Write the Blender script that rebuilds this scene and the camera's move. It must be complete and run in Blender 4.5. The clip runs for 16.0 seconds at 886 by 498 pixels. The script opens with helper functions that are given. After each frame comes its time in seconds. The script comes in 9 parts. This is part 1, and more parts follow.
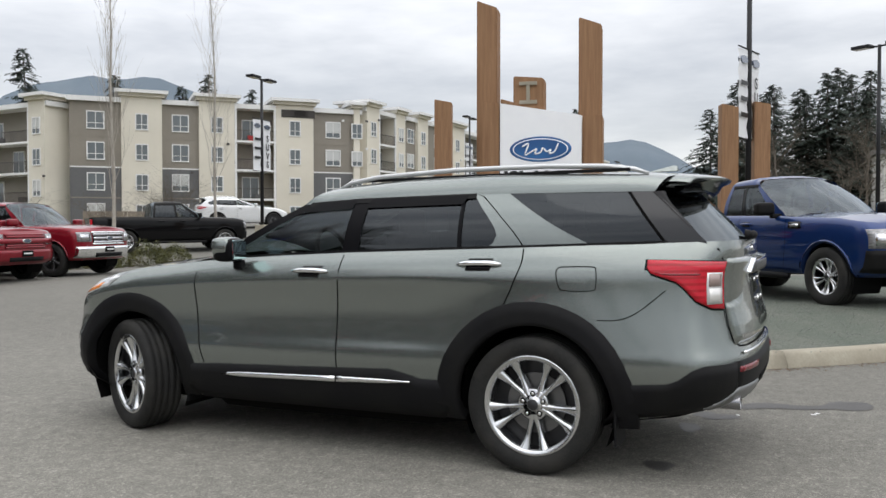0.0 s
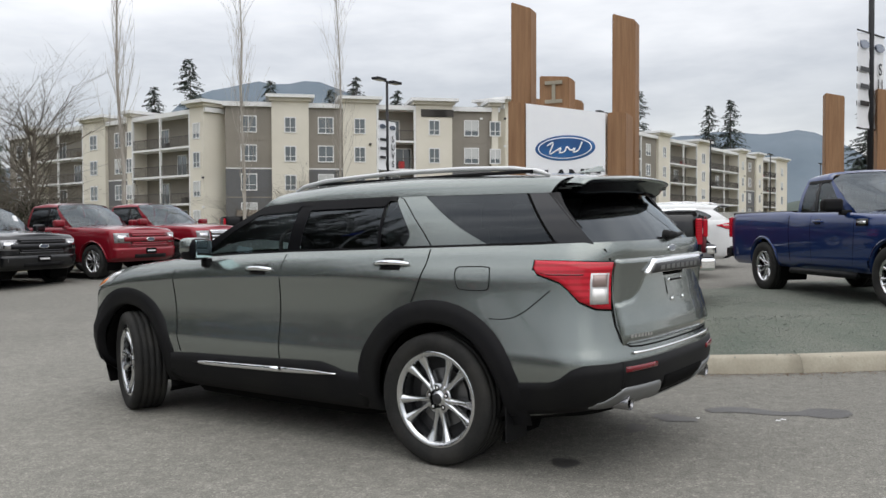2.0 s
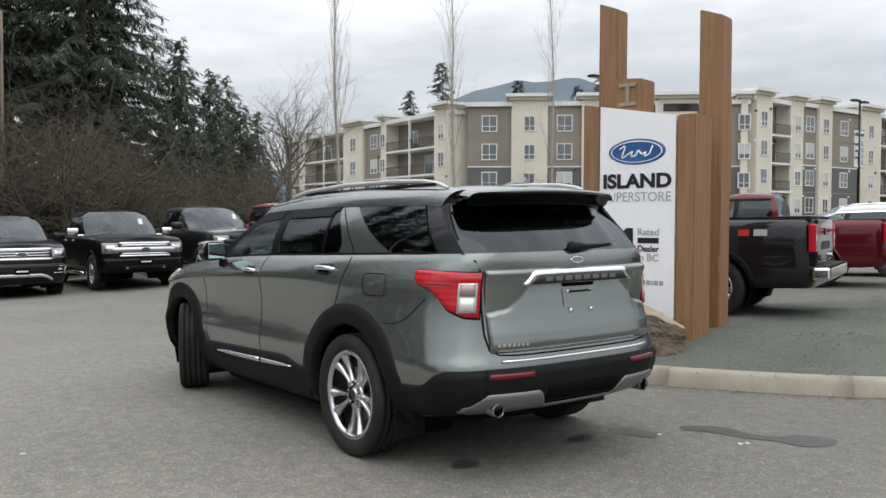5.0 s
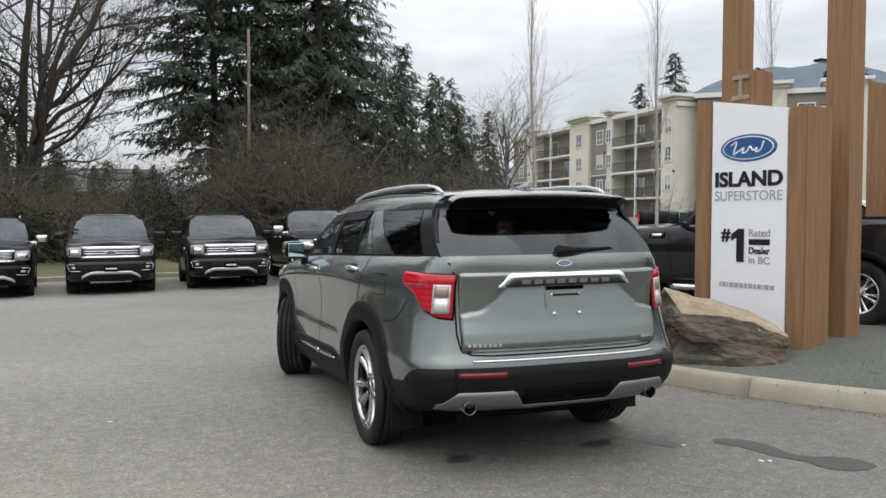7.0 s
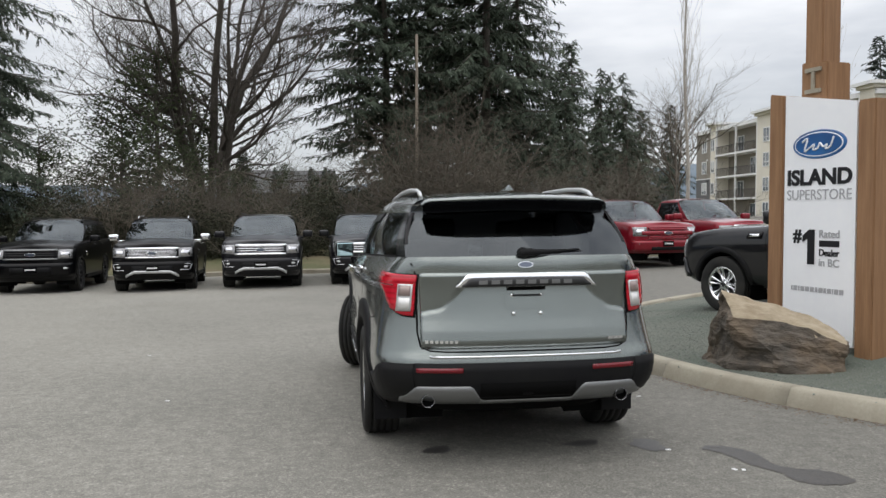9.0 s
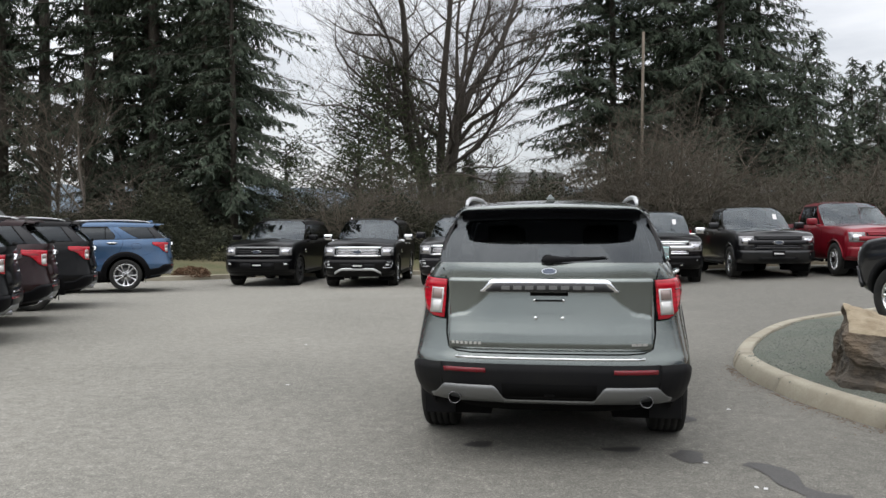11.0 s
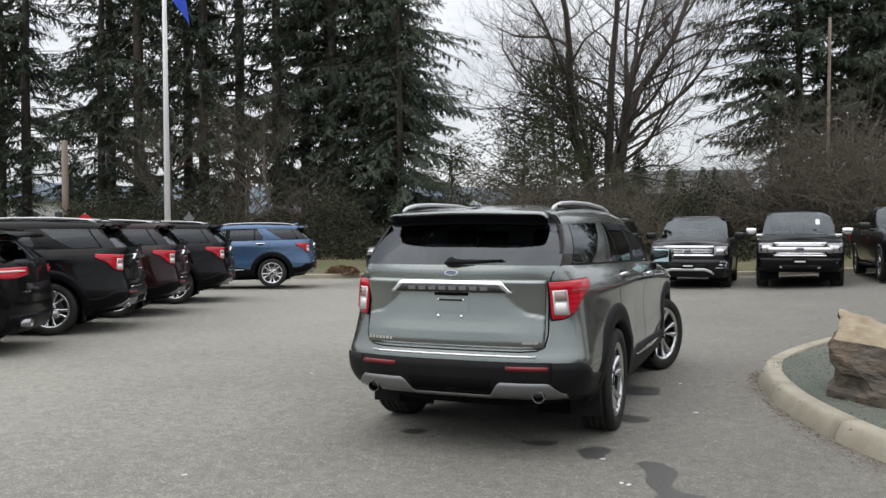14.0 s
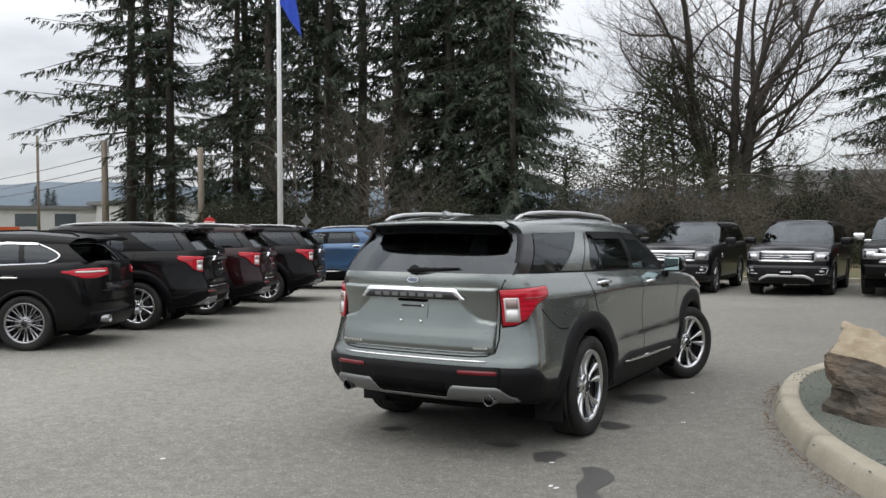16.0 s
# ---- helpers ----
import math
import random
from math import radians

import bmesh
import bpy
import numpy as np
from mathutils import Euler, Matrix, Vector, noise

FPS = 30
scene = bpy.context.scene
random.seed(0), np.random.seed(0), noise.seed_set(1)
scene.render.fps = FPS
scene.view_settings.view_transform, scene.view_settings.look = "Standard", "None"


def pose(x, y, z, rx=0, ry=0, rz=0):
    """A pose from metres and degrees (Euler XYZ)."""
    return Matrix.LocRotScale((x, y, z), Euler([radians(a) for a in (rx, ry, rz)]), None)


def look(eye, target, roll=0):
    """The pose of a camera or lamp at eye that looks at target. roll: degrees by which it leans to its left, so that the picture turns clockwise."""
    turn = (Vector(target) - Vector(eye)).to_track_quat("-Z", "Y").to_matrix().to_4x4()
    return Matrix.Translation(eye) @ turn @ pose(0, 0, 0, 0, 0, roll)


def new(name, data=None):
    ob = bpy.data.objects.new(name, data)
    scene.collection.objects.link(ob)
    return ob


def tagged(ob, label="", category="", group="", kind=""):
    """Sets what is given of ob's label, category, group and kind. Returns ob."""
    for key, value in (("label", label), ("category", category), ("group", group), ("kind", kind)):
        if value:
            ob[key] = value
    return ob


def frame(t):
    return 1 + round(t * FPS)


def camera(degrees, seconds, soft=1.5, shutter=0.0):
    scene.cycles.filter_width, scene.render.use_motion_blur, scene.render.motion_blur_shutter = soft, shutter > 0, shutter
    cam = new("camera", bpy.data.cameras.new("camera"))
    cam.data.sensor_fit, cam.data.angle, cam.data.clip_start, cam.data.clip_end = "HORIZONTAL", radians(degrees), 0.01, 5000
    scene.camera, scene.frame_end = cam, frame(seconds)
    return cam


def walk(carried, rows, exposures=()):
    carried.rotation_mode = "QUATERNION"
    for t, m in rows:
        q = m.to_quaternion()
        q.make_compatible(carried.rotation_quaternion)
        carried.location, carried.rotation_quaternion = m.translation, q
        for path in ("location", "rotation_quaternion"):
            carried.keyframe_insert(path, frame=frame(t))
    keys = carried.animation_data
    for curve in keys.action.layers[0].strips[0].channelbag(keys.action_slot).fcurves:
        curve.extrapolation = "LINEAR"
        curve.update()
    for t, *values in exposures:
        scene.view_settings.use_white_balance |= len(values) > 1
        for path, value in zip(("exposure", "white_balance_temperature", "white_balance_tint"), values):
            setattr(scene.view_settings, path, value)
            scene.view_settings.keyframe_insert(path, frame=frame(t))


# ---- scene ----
cam = camera(55.4, 16.0)
PATH = [
    (0, (-5.426, -1.616, 1.407), (-3.623, -0.751, 1.356), -1.0),
    (0.5, (-5.324, -1.953, 1.412), (-3.56, -1.012, 1.36), -1.0),
    (1, (-5.187, -2.261, 1.417), (-3.469, -1.237, 1.365), -1.1),
    (1.5, (-5.077, -2.642, 1.423), (-3.409, -1.539, 1.373), -1.1),
    (2, (-4.91, -2.958, 1.407), (-3.291, -1.785, 1.355), -1.2),
    (2.5, (-4.695, -3.24, 1.428), (-3.119, -2.01, 1.374), -1.1),
    (3, (-4.479, -3.559, 1.429), (-2.949, -2.272, 1.377), -1.1),
    (3.5, (-4.331, -3.88, 1.424), (-2.886, -2.498, 1.379), -1.1),
    (6, (-3.085, -5.16, 1.47), (-2.106, -3.417, 1.416), -0.6),
    (6.5, (-2.783, -5.399, 1.459), (-1.95, -3.582, 1.409), -0.7),
    (7, (-2.465, -5.585, 1.482), (-1.761, -3.714, 1.429), -0.6),
    (7.5, (-2.162, -5.771, 1.483), (-1.538, -3.872, 1.428), -0.5),
    (8, (-1.87, -5.988, 1.498), (-1.338, -4.06, 1.448), -0.5),
    (8.5, (-1.574, -6.126, 1.512), (-1.177, -4.167, 1.461), -0.5),
    (9, (-1.237, -6.186, 1.495), (-0.956, -4.206, 1.442), -0.6),
    (9.5, (-0.906, -6.388, 1.507), (-0.761, -4.394, 1.456), -0.4),
    (10, (-0.577, -6.456, 1.527), (-0.627, -4.457, 1.478), -0.2),
    (12.5, (1.149, -6.651, 1.532), (0.667, -4.71, 1.487), -0.4),
    (13, (1.47, -6.617, 1.555), (0.889, -4.703, 1.509), -0.4),
    (13.5, (1.785, -6.51, 1.55), (1.125, -4.623, 1.5), -0.3),
    (14, (2.116, -6.546, 1.555), (1.374, -4.689, 1.509), -0.3),
    (14.5, (2.43, -6.476, 1.577), (1.583, -4.665, 1.532), -0.3),
    (15, (2.756, -6.357, 1.579), (1.855, -4.571, 1.529), -0.3),
    (15.5, (3.078, -6.33, 1.597), (2.128, -4.57, 1.548), -0.1),
    (16, (3.368, -6.277, 1.61), (2.338, -4.563, 1.568), -0.1),
]
walk(cam, [(t, look(eye, target, roll)) for t, eye, target, roll in PATH],
     [(0, -0.07), (2.5, -0.14), (3.5, -0.15), (6.5, -0.09), (7.5, -0.09), (9, -0.17), (10, -0.13), (12.5, -0.03), (14, -0.05), (16, -0.09)])

# ---------------------------------------------------------------- sky and light
world = bpy.data.worlds.new("overcast_sky")
scene.world = world
world.use_nodes = True
wn, wl = world.node_tree.nodes, world.node_tree.links
wn.clear()


def wnode(kind, **values):
    n = wn.new(kind)
    for k, v in values.items():
        n.inputs[k].default_value = v
    return n


SUN_EL, SUN_ROT = radians(60), radians(215)
sky = wn.new("ShaderNodeTexSky")
sky.sky_type, sky.sun_disc, sky.sun_elevation, sky.sun_rotation = "NISHITA", False, SUN_EL, SUN_ROT
coord = wn.new("ShaderNodeTexCoord")
split = wn.new("ShaderNodeSeparateXYZ")
wl.new(coord.outputs["Generated"], split.inputs[0])
# cloud deck: stretched noise, brighter overhead as an overcast sky is
stretch = wn.new("ShaderNodeMapping")
stretch.inputs["Scale"].default_value = (1.6, 1.6, 6.5)
wl.new(coord.outputs["Generated"], stretch.inputs[0])
cloud = wnode("ShaderNodeTexNoise", Scale=1.7, Detail=6.0, Roughness=0.55)
wl.new(stretch.outputs[0], cloud.inputs["Vector"])
ramp = wn.new("ShaderNodeValToRGB")
ramp.color_ramp.elements[0].position, ramp.color_ramp.elements[0].color = 0.30, (0.55, 0.565, 0.60, 1)
ramp.color_ramp.elements[1].position, ramp.color_ramp.elements[1].color = 0.64, (0.93, 0.93, 0.94, 1)
wl.new(cloud.outputs[0], ramp.inputs[0])
rise = wn.new("ShaderNodeMapRange")
rise.inputs["From Min"].default_value, rise.inputs["From Max"].default_value = 0.12, 1.0
rise.inputs["To Min"].default_value, rise.inputs["To Max"].default_value = 0.92, 2.5
wl.new(split.outputs[2], rise.inputs[0])
lift = wn.new("ShaderNodeVectorMath")
lift.operation = "SCALE"
wl.new(ramp.outputs[0], lift.inputs[0])
wl.new(rise.outputs[0], lift.inputs["Scale"])
faint = wn.new("ShaderNodeVectorMath")
faint.operation = "SCALE"
faint.inputs["Scale"].default_value = 0.025
wl.new(sky.outputs[0], faint.inputs[0])
both = wn.new("ShaderNodeVectorMath")
both.operation = "ADD"
wl.new(lift.outputs[0], both.inputs[0])
wl.new(faint.outputs[0], both.inputs[1])
back = wn.new("ShaderNodeBackground")
back.inputs["Strength"].default_value = 1.0
wl.new(both.outputs[0], back.inputs[0])
out = wn.new("ShaderNodeOutputWorld")
wl.new(back.outputs[0], out.inputs[0])

sun_data = bpy.data.lights.new("sun", "SUN")
sun_data.energy, sun_data.angle, sun_data.color = 0.75, radians(75), (1.0, 0.96, 0.9)
sun_lamp = new("sun", sun_data)
sun_lamp.matrix_world = look((0, 0, 60), Vector((0, 0, 60)) - Vector((math.sin(SUN_ROT) * math.cos(SUN_EL), math.cos(SUN_ROT) * math.cos(SUN_EL), math.sin(SUN_EL))))

# ---------------------------------------------------------------- materials
MATS = {}


def base_mat(name, colour, rough=0.6, metal=0.0, coat=0.0, spec=0.5):
    m = bpy.data.materials.new(name)
    m.use_nodes = True
    b = m.node_tree.nodes["Principled BSDF"]
    b.inputs["Base Color"].default_value = (*colour, 1)
    b.inputs["Roughness"].default_value = rough
    b.inputs["Metallic"].default_value = metal
    b.inputs["Coat Weight"].default_value = coat
    b.inputs["Coat Roughness"].default_value = 0.04
    b.inputs["Specular IOR Level"].default_value = spec
    MATS[name] = m
    return m, m.node_tree.nodes, m.node_tree.links, b


def add_noise(m, scale, detail=4.0, rough=0.6, vec="Object", stretch=(1, 1, 1)):
    n, l = m.node_tree.nodes, m.node_tree.links
    tc = n.new("ShaderNodeTexCoord")
    mp = n.new("ShaderNodeMapping")
    mp.inputs["Scale"].default_value = stretch
    l.new(tc.outputs[vec], mp.inputs[0])
    t = n.new("ShaderNodeTexNoise")
    t.inputs["Scale"].default_value, t.inputs["Detail"].default_value, t.inputs["Roughness"].default_value = scale, detail, rough
    l.new(mp.outputs[0], t.inputs["Vector"])
    return t


def ramp_of(m, source, stops):
    n, l = m.node_tree.nodes, m.node_tree.links
    r = n.new("ShaderNodeValToRGB")
    e = r.color_ramp.elements
    while len(e) < len(stops):
        e.new(0.5)
    for el, (p, c) in zip(e, stops):
        el.position, el.color = p, (*c, 1)
    l.new(source, r.inputs[0])
    return r


def mixed(m, fac, a, b, mode="MIX"):
    n, l = m.node_tree.nodes, m.node_tree.links
    x = n.new("ShaderNodeMix")
    x.data_type, x.blend_type = "RGBA", mode
    for src, k in ((fac, 0), (a, 6), (b, 7)):
        if isinstance(src, (int, float)):
            x.inputs[k].default_value = src
        elif isinstance(src, tuple):
            x.inputs[k].default_value = (*src, 1)
        else:
            l.new(src, x.inputs[k])
    return x.outputs[2]


def bumped(m, source, strength=0.3, dist=0.01):
    n, l = m.node_tree.nodes, m.node_tree.links
    b = n.new("ShaderNodeBump")
    b.inputs["Strength"].default_value, b.inputs["Distance"].default_value = strength, dist
    l.new(source, b.inputs["Height"])
    l.new(b.outputs[0], n["Principled BSDF"].inputs["Normal"])


def textured(name, c1, c2, scale, rough=0.7, bump=0.3, dist=0.01, big=None, metal=0.0, stretch=(1, 1, 1), big_scale=0.6, coat=0.0, rand=0.0):
    """Two scales of variation: grain from c1 to c2, and slow stains towards the colour big."""
    m, n, l, b = base_mat(name, c1, rough, metal, coat)
    g = add_noise(m, scale, stretch=stretch)
    col = ramp_of(m, g.outputs[0], [(0.3, c1), (0.7, c2)]).outputs[0]
    if big:
        s = add_noise(m, big_scale, 5.0)
        f = ramp_of(m, s.outputs[0], [(0.42, (0, 0, 0)), (0.68, (1, 1, 1))])
        col = mixed(m, f.outputs[0], col, big)
    if rand:
        oi = n.new("ShaderNodeObjectInfo")
        hs = n.new("ShaderNodeHueSaturation")
        mr = n.new("ShaderNodeMapRange")
        mr.inputs["To Min"].default_value, mr.inputs["To Max"].default_value = 1 - rand, 1 + rand
        l.new(oi.outputs["Random"], mr.inputs[0])
        l.new(mr.outputs[0], hs.inputs["Value"])
        l.new(col, hs.inputs["Color"])
        col = hs.outputs[0]
    l.new(col, b.inputs["Base Color"])
    if bump:
        bumped(m, g.outputs[0], bump, dist)
    return m


def paint(name, colour, flake=0.5, rough=0.38, dust=0.03):
    """Metallic car paint: flakes under a clear coat, with a little road dust."""
    m, n, l, b = base_mat(name, colour, rough, flake, 0.9)
    g = add_noise(m, 900.0, 2.0)
    lo = tuple(c * 0.85 for c in colour)
    hi = tuple(min(1, c * 1.15) for c in colour)
    col = ramp_of(m, g.outputs[0], [(0.35, lo), (0.65, hi)]).outputs[0]
    s = add_noise(m, 2.3, 6.0)
    f = ramp_of(m, s.outputs[0], [(0.45, (0, 0, 0)), (0.8, (dust * 6,) * 3)])
    l.new(mixed(m, f.outputs[0], col, (0.22, 0.21, 0.19)), b.inputs["Base Color"])
    b.inputs["Specular IOR Level"].default_value = 0.145
    return m


def glass(name, tint, gloss=1.0):
    """A tinted pane: clear light straight through, mirror gloss by the angle."""
    m = bpy.data.materials.new(name)
    m.use_nodes = True
    n, l = m.node_tree.nodes, m.node_tree.links
    n.clear()
    tr = n.new("ShaderNodeBsdfTransparent")
    tr.inputs[0].default_value = (*tint, 1)
    gl = n.new("ShaderNodeBsdfGlossy")
    gl.inputs["Roughness"].default_value = 0.02
    gl.inputs["Color"].default_value = (0.88, 0.95, 1.0, 1)
    fr = n.new("ShaderNodeFresnel")
    fr.inputs[0].default_value = 1.74
    mu = n.new("ShaderNodeMath")
    mu.operation = "MULTIPLY"
    mu.inputs[1].default_value = gloss
    mu.use_clamp = True
    l.new(fr.outputs[0], mu.inputs[0])
    mx = n.new("ShaderNodeMixShader")
    l.new(mu.outputs[0], mx.inputs[0])
    l.new(tr.outputs[0], mx.inputs[1])
    l.new(gl.outputs[0], mx.inputs[2])
    o = n.new("ShaderNodeOutputMaterial")
    l.new(mx.outputs[0], o.inputs[0])
    MATS[name] = m
    return m


M_GREEN = paint("grey_green_paint", (0.214, 0.237, 0.226), 0.85, 0.24, 0.015)
M_BLACKP = paint("black_paint", (0.0025, 0.0025, 0.003), 0.0, 0.4, 0.0)
M_BLACKP.node_tree.nodes["Principled BSDF"].inputs["Specular IOR Level"].default_value = 0.05
M_BLACKP.node_tree.nodes["Principled BSDF"].inputs["Coat Weight"].default_value = 0.38
M_AGATE = paint("agate_paint", (0.007, 0.007, 0.009), 0.3, 0.35, 0.001)
M_MAROON = paint("dark_red_paint", (0.014, 0.0016, 0.0024), 0.3, 0.35, 0.0)
for _m in (M_AGATE, M_MAROON):
    _m.node_tree.nodes["Principled BSDF"].inputs["Coat Weight"].default_value = 0.55
M_RED = paint("red_paint", (0.215, 0.006, 0.016), 0.35, 0.3, 0.005)
M_BLUEP = paint("blue_paint", (0.006, 0.029, 0.130), 0.4, 0.3, 0.003)
M_STEELB = paint("steel_blue_paint", (0.050, 0.105, 0.20), 0.5, 0.32, 0.02)
M_DEEPRED = paint("deep_red_paint", (0.11, 0.006, 0.012), 0.35, 0.3, 0.003)
M_GREYP = paint("dark_grey_paint", (0.012, 0.0125, 0.014), 0.5, 0.32, 0.004)
M_WHITEP = paint("white_paint", (0.72, 0.73, 0.73), 0.0, 0.35, 0.02)
M_SILVER = base_mat("silver_trim", (0.23, 0.235, 0.235), 0.42, 0.7)[0]
M_CHROME = base_mat("chrome", (0.86, 0.87, 0.88), 0.09, 1.0)[0]
M_GRILLE = base_mat("grille_chrome", (0.58, 0.58, 0.60), 0.2, 1.0)[0]
M_PIPE = base_mat("dull_chrome", (0.30, 0.30, 0.31), 0.22, 1.0)[0]
M_RAIL = base_mat("satin_aluminium", (0.60, 0.605, 0.61), 0.42, 0.55)[0]
M_PILLAR = base_mat("dark_pillar_gloss", (0.022, 0.023, 0.025), 0.10, 0.0, 0.0, 0.5)[0]
M_RIM = base_mat("polished_alloy", (0.62, 0.63, 0.64), 0.2, 1.0)[0]
M_RIMDARK = base_mat("dark_wheel_pocket", (0.05, 0.05, 0.052), 0.45, 0.6)[0]
M_PLASTIC = textured("black_plastic", (0.006, 0.006, 0.007), (0.010, 0.010, 0.011), 400, 0.55, 0.08, 0.001, big=(0.012, 0.012, 0.0115), big_scale=3)
M_PLASTIC.node_tree.nodes["Principled BSDF"].inputs["Specular IOR Level"].default_value = 0.13
M_GLOSSK = base_mat("gloss_black", (0.004, 0.004, 0.005), 0.12, 0.0, 0.0, 0.22)[0]
M_RUBBER = textured("tyre_rubber", (0.013, 0.013, 0.013), (0.022, 0.022, 0.021), 120, 0.78, 0.1, 0.002, big=(0.032, 0.031, 0.028), big_scale=5)
M_RUBBER.node_tree.nodes["Principled BSDF"].inputs["Specular IOR Level"].default_value = 0.25
M_GAP = base_mat("panel_gap", (0.004, 0.004, 0.004), 0.8, spec=0.06)[0]
M_CABIN = textured("cabin_cloth", (0.018, 0.018, 0.020), (0.030, 0.030, 0.032), 60, 0.85, 0.1, 0.002)
M_SEAT = textured("seat_leather", (0.10, 0.098, 0.095), (0.14, 0.135, 0.13), 30, 0.6, 0.1, 0.002)
M_UNDER = base_mat("underbody", (0.006, 0.006, 0.006), 0.9, spec=0.06)[0]
M_DISC = base_mat("brake_disc", (0.18, 0.18, 0.18), 0.4, 0.9)[0]
M_REDLENS, _n, _l, _b = base_mat("red_lens", (0.50, 0.012, 0.02), 0.16, 0.0, 0.35, 0.35)
_w = _n.new("ShaderNodeTexWave")
_w.inputs["Scale"].default_value = 9.0
_w.bands_direction = "Z"
_tc = _n.new("ShaderNodeTexCoord")
_l.new(_tc.outputs["Object"], _w.inputs["Vector"])
_r = ramp_of(M_REDLENS, _w.outputs[0], [(0.15, (0.36, 0.005, 0.014)), (0.5, (0.52, 0.008, 0.024))])
_l.new(_r.outputs[0], _b.inputs["Base Color"])
M_REFLECT = base_mat("dark_red_reflector", (0.16, 0.004, 0.010), 0.2, 0.0, 0.25)[0]
M_CLEARLENS = base_mat("clear_lens", (0.70, 0.69, 0.67), 0.14, 0.25, 0.6)[0]
M_AMBER = base_mat("amber_lens", (0.65, 0.20, 0.03), 0.15, 0.0, 1.0)[0]
M_HEADLAMP = textured("headlamp_lens", (0.46, 0.47, 0.48), (0.82, 0.83, 0.84), 14, 0.12, 0.0, metal=0.25, coat=1.0, stretch=(1, 1, 3))
M_HEADDULL = textured("far_headlamp", (0.12, 0.12, 0.125), (0.42, 0.42, 0.43), 16, 0.15, 0.0, metal=0.3, coat=0.8, stretch=(1, 1, 3))
M_MIRROR = base_mat("mirror_glass", (0.66, 0.84, 0.85), 0.03, 1.0)[0]
M_DARKGLASS = glass("privacy_glass", (0.05, 0.053, 0.055), 0.75)
M_REARGLASS = glass("rear_privacy_glass", (0.07, 0.073, 0.075), 0.85)
M_CLEARGLASS = glass("clear_glass", (0.70, 0.75, 0.73), 0.7)
M_SCREEN = glass("windscreen_glass", (0.50, 0.55, 0.55), 1.0)
M_VISOR = base_mat("satin_black_trim", (0.004, 0.004, 0.005), 0.32, 0.0, 0.0, 0.10)[0]
# emblem blue, paled so that its colour carries the sky's reflection
M_OVALPALE = base_mat("emblem_blue", (0.15, 0.175, 0.23), 0.14, 0.6, 0.8)[0]
M_PLATE = base_mat("plate_white", (0.7, 0.7, 0.7), 0.4)[0]

# asphalt: fine aggregate, slow pale areas, dark stains, paler towards -x
M_ASPHALT, n_, l_, b_ = base_mat("asphalt", (0.16, 0.158, 0.15), 0.88)
_a = add_noise(M_ASPHALT, 95.0, 4.0, 0.7)
_g = ramp_of(M_ASPHALT, _a.outputs[0], [(0.30, (0.092, 0.09, 0.079)), (0.50, (0.18, 0.176, 0.157)), (0.70, (0.34, 0.329, 0.296))])
_s = add_noise(M_ASPHALT, 0.33, 7.0, 0.62)
_f = ramp_of(M_ASPHALT, _s.outputs[0], [(0.36, (0, 0, 0)), (0.64, (1, 1, 1))])
_c = mixed(M_ASPHALT, _f.outputs[0], mixed(M_ASPHALT, 0.42, _g.outputs[0], (0.258, 0.248, 0.224)), _g.outputs[0])
_v = n_.new("ShaderNodeTexVoronoi")
_v.inputs["Scale"].default_value = 70.0
_tc2 = n_.new("ShaderNodeTexCoord")
l_.new(_tc2.outputs["Object"], _v.inputs["Vector"])
_vb = n_.new("ShaderNodeSeparateColor")
l_.new(_v.outputs["Color"], _vb.inputs[0])
_pale = ramp_of(M_ASPHALT, _vb.outputs[0], [(0.80, (0, 0, 0)), (0.97, (0.30, 0.30, 0.30))])
_dark = ramp_of(M_ASPHALT, _vb.outputs[1], [(0.62, (0, 0, 0)), (0.97, (0.32, 0.32, 0.32))])
_c = mixed(M_ASPHALT, _dark.outputs[0], _c, (0.075, 0.072, 0.065))
_c = mixed(M_ASPHALT, _pale.outputs[0], _c, (0.50, 0.48, 0.43))
_m3 = add_noise(M_ASPHALT, 9.0, 5.0, 0.7)
_f3 = ramp_of(M_ASPHALT, _m3.outputs[0], [(0.35, (0.82, 0.81, 0.79)), (0.65, (1.12, 1.11, 1.08))])
_c = mixed(M_ASPHALT, 1.0, _c, _f3.outputs[0], "MULTIPLY")
# paler towards -x, darker towards the island, with an uneven border
_xyz = n_.new("ShaderNodeSeparateXYZ")
l_.new(_tc2.outputs["Object"], _xyz.inputs[0])
_lane = n_.new("ShaderNodeMapRange")
_lane.inputs["From Min"].default_value, _lane.inputs["From Max"].default_value = -5.5, 2.5
_lane.inputs["To Min"].default_value, _lane.inputs["To Max"].default_value = 1.24, 0.77
_sh = n_.new("ShaderNodeMath")
_sh.operation = "MULTIPLY_ADD"
_sh.inputs[1].default_value, _sh.inputs[2].default_value = 5.0, -2.5
l_.new(_s.outputs[0], _sh.inputs[0])
_ad = n_.new("ShaderNodeMath")
l_.new(_sh.outputs[0], _ad.inputs[0])
l_.new(_xyz.outputs[0], _ad.inputs[1])
l_.new(_ad.outputs[0], _lane.inputs[0])
_ln = n_.new("ShaderNodeCombineColor")
for _k in range(3):
    l_.new(_lane.outputs[0], _ln.inputs[_k])
_c = mixed(M_ASPHALT, 1.0, _c, _ln.outputs[0], "MULTIPLY")
_s2 = add_noise(M_ASPHALT, 1.9, 6.0, 0.7)
_f2 = ramp_of(M_ASPHALT, _s2.outputs[0], [(0.56, (0, 0, 0)), (0.85, (0.45, 0.45, 0.45))])
_c = mixed(M_ASPHALT, _f2.outputs[0], _c, (0.125, 0.12, 0.11))
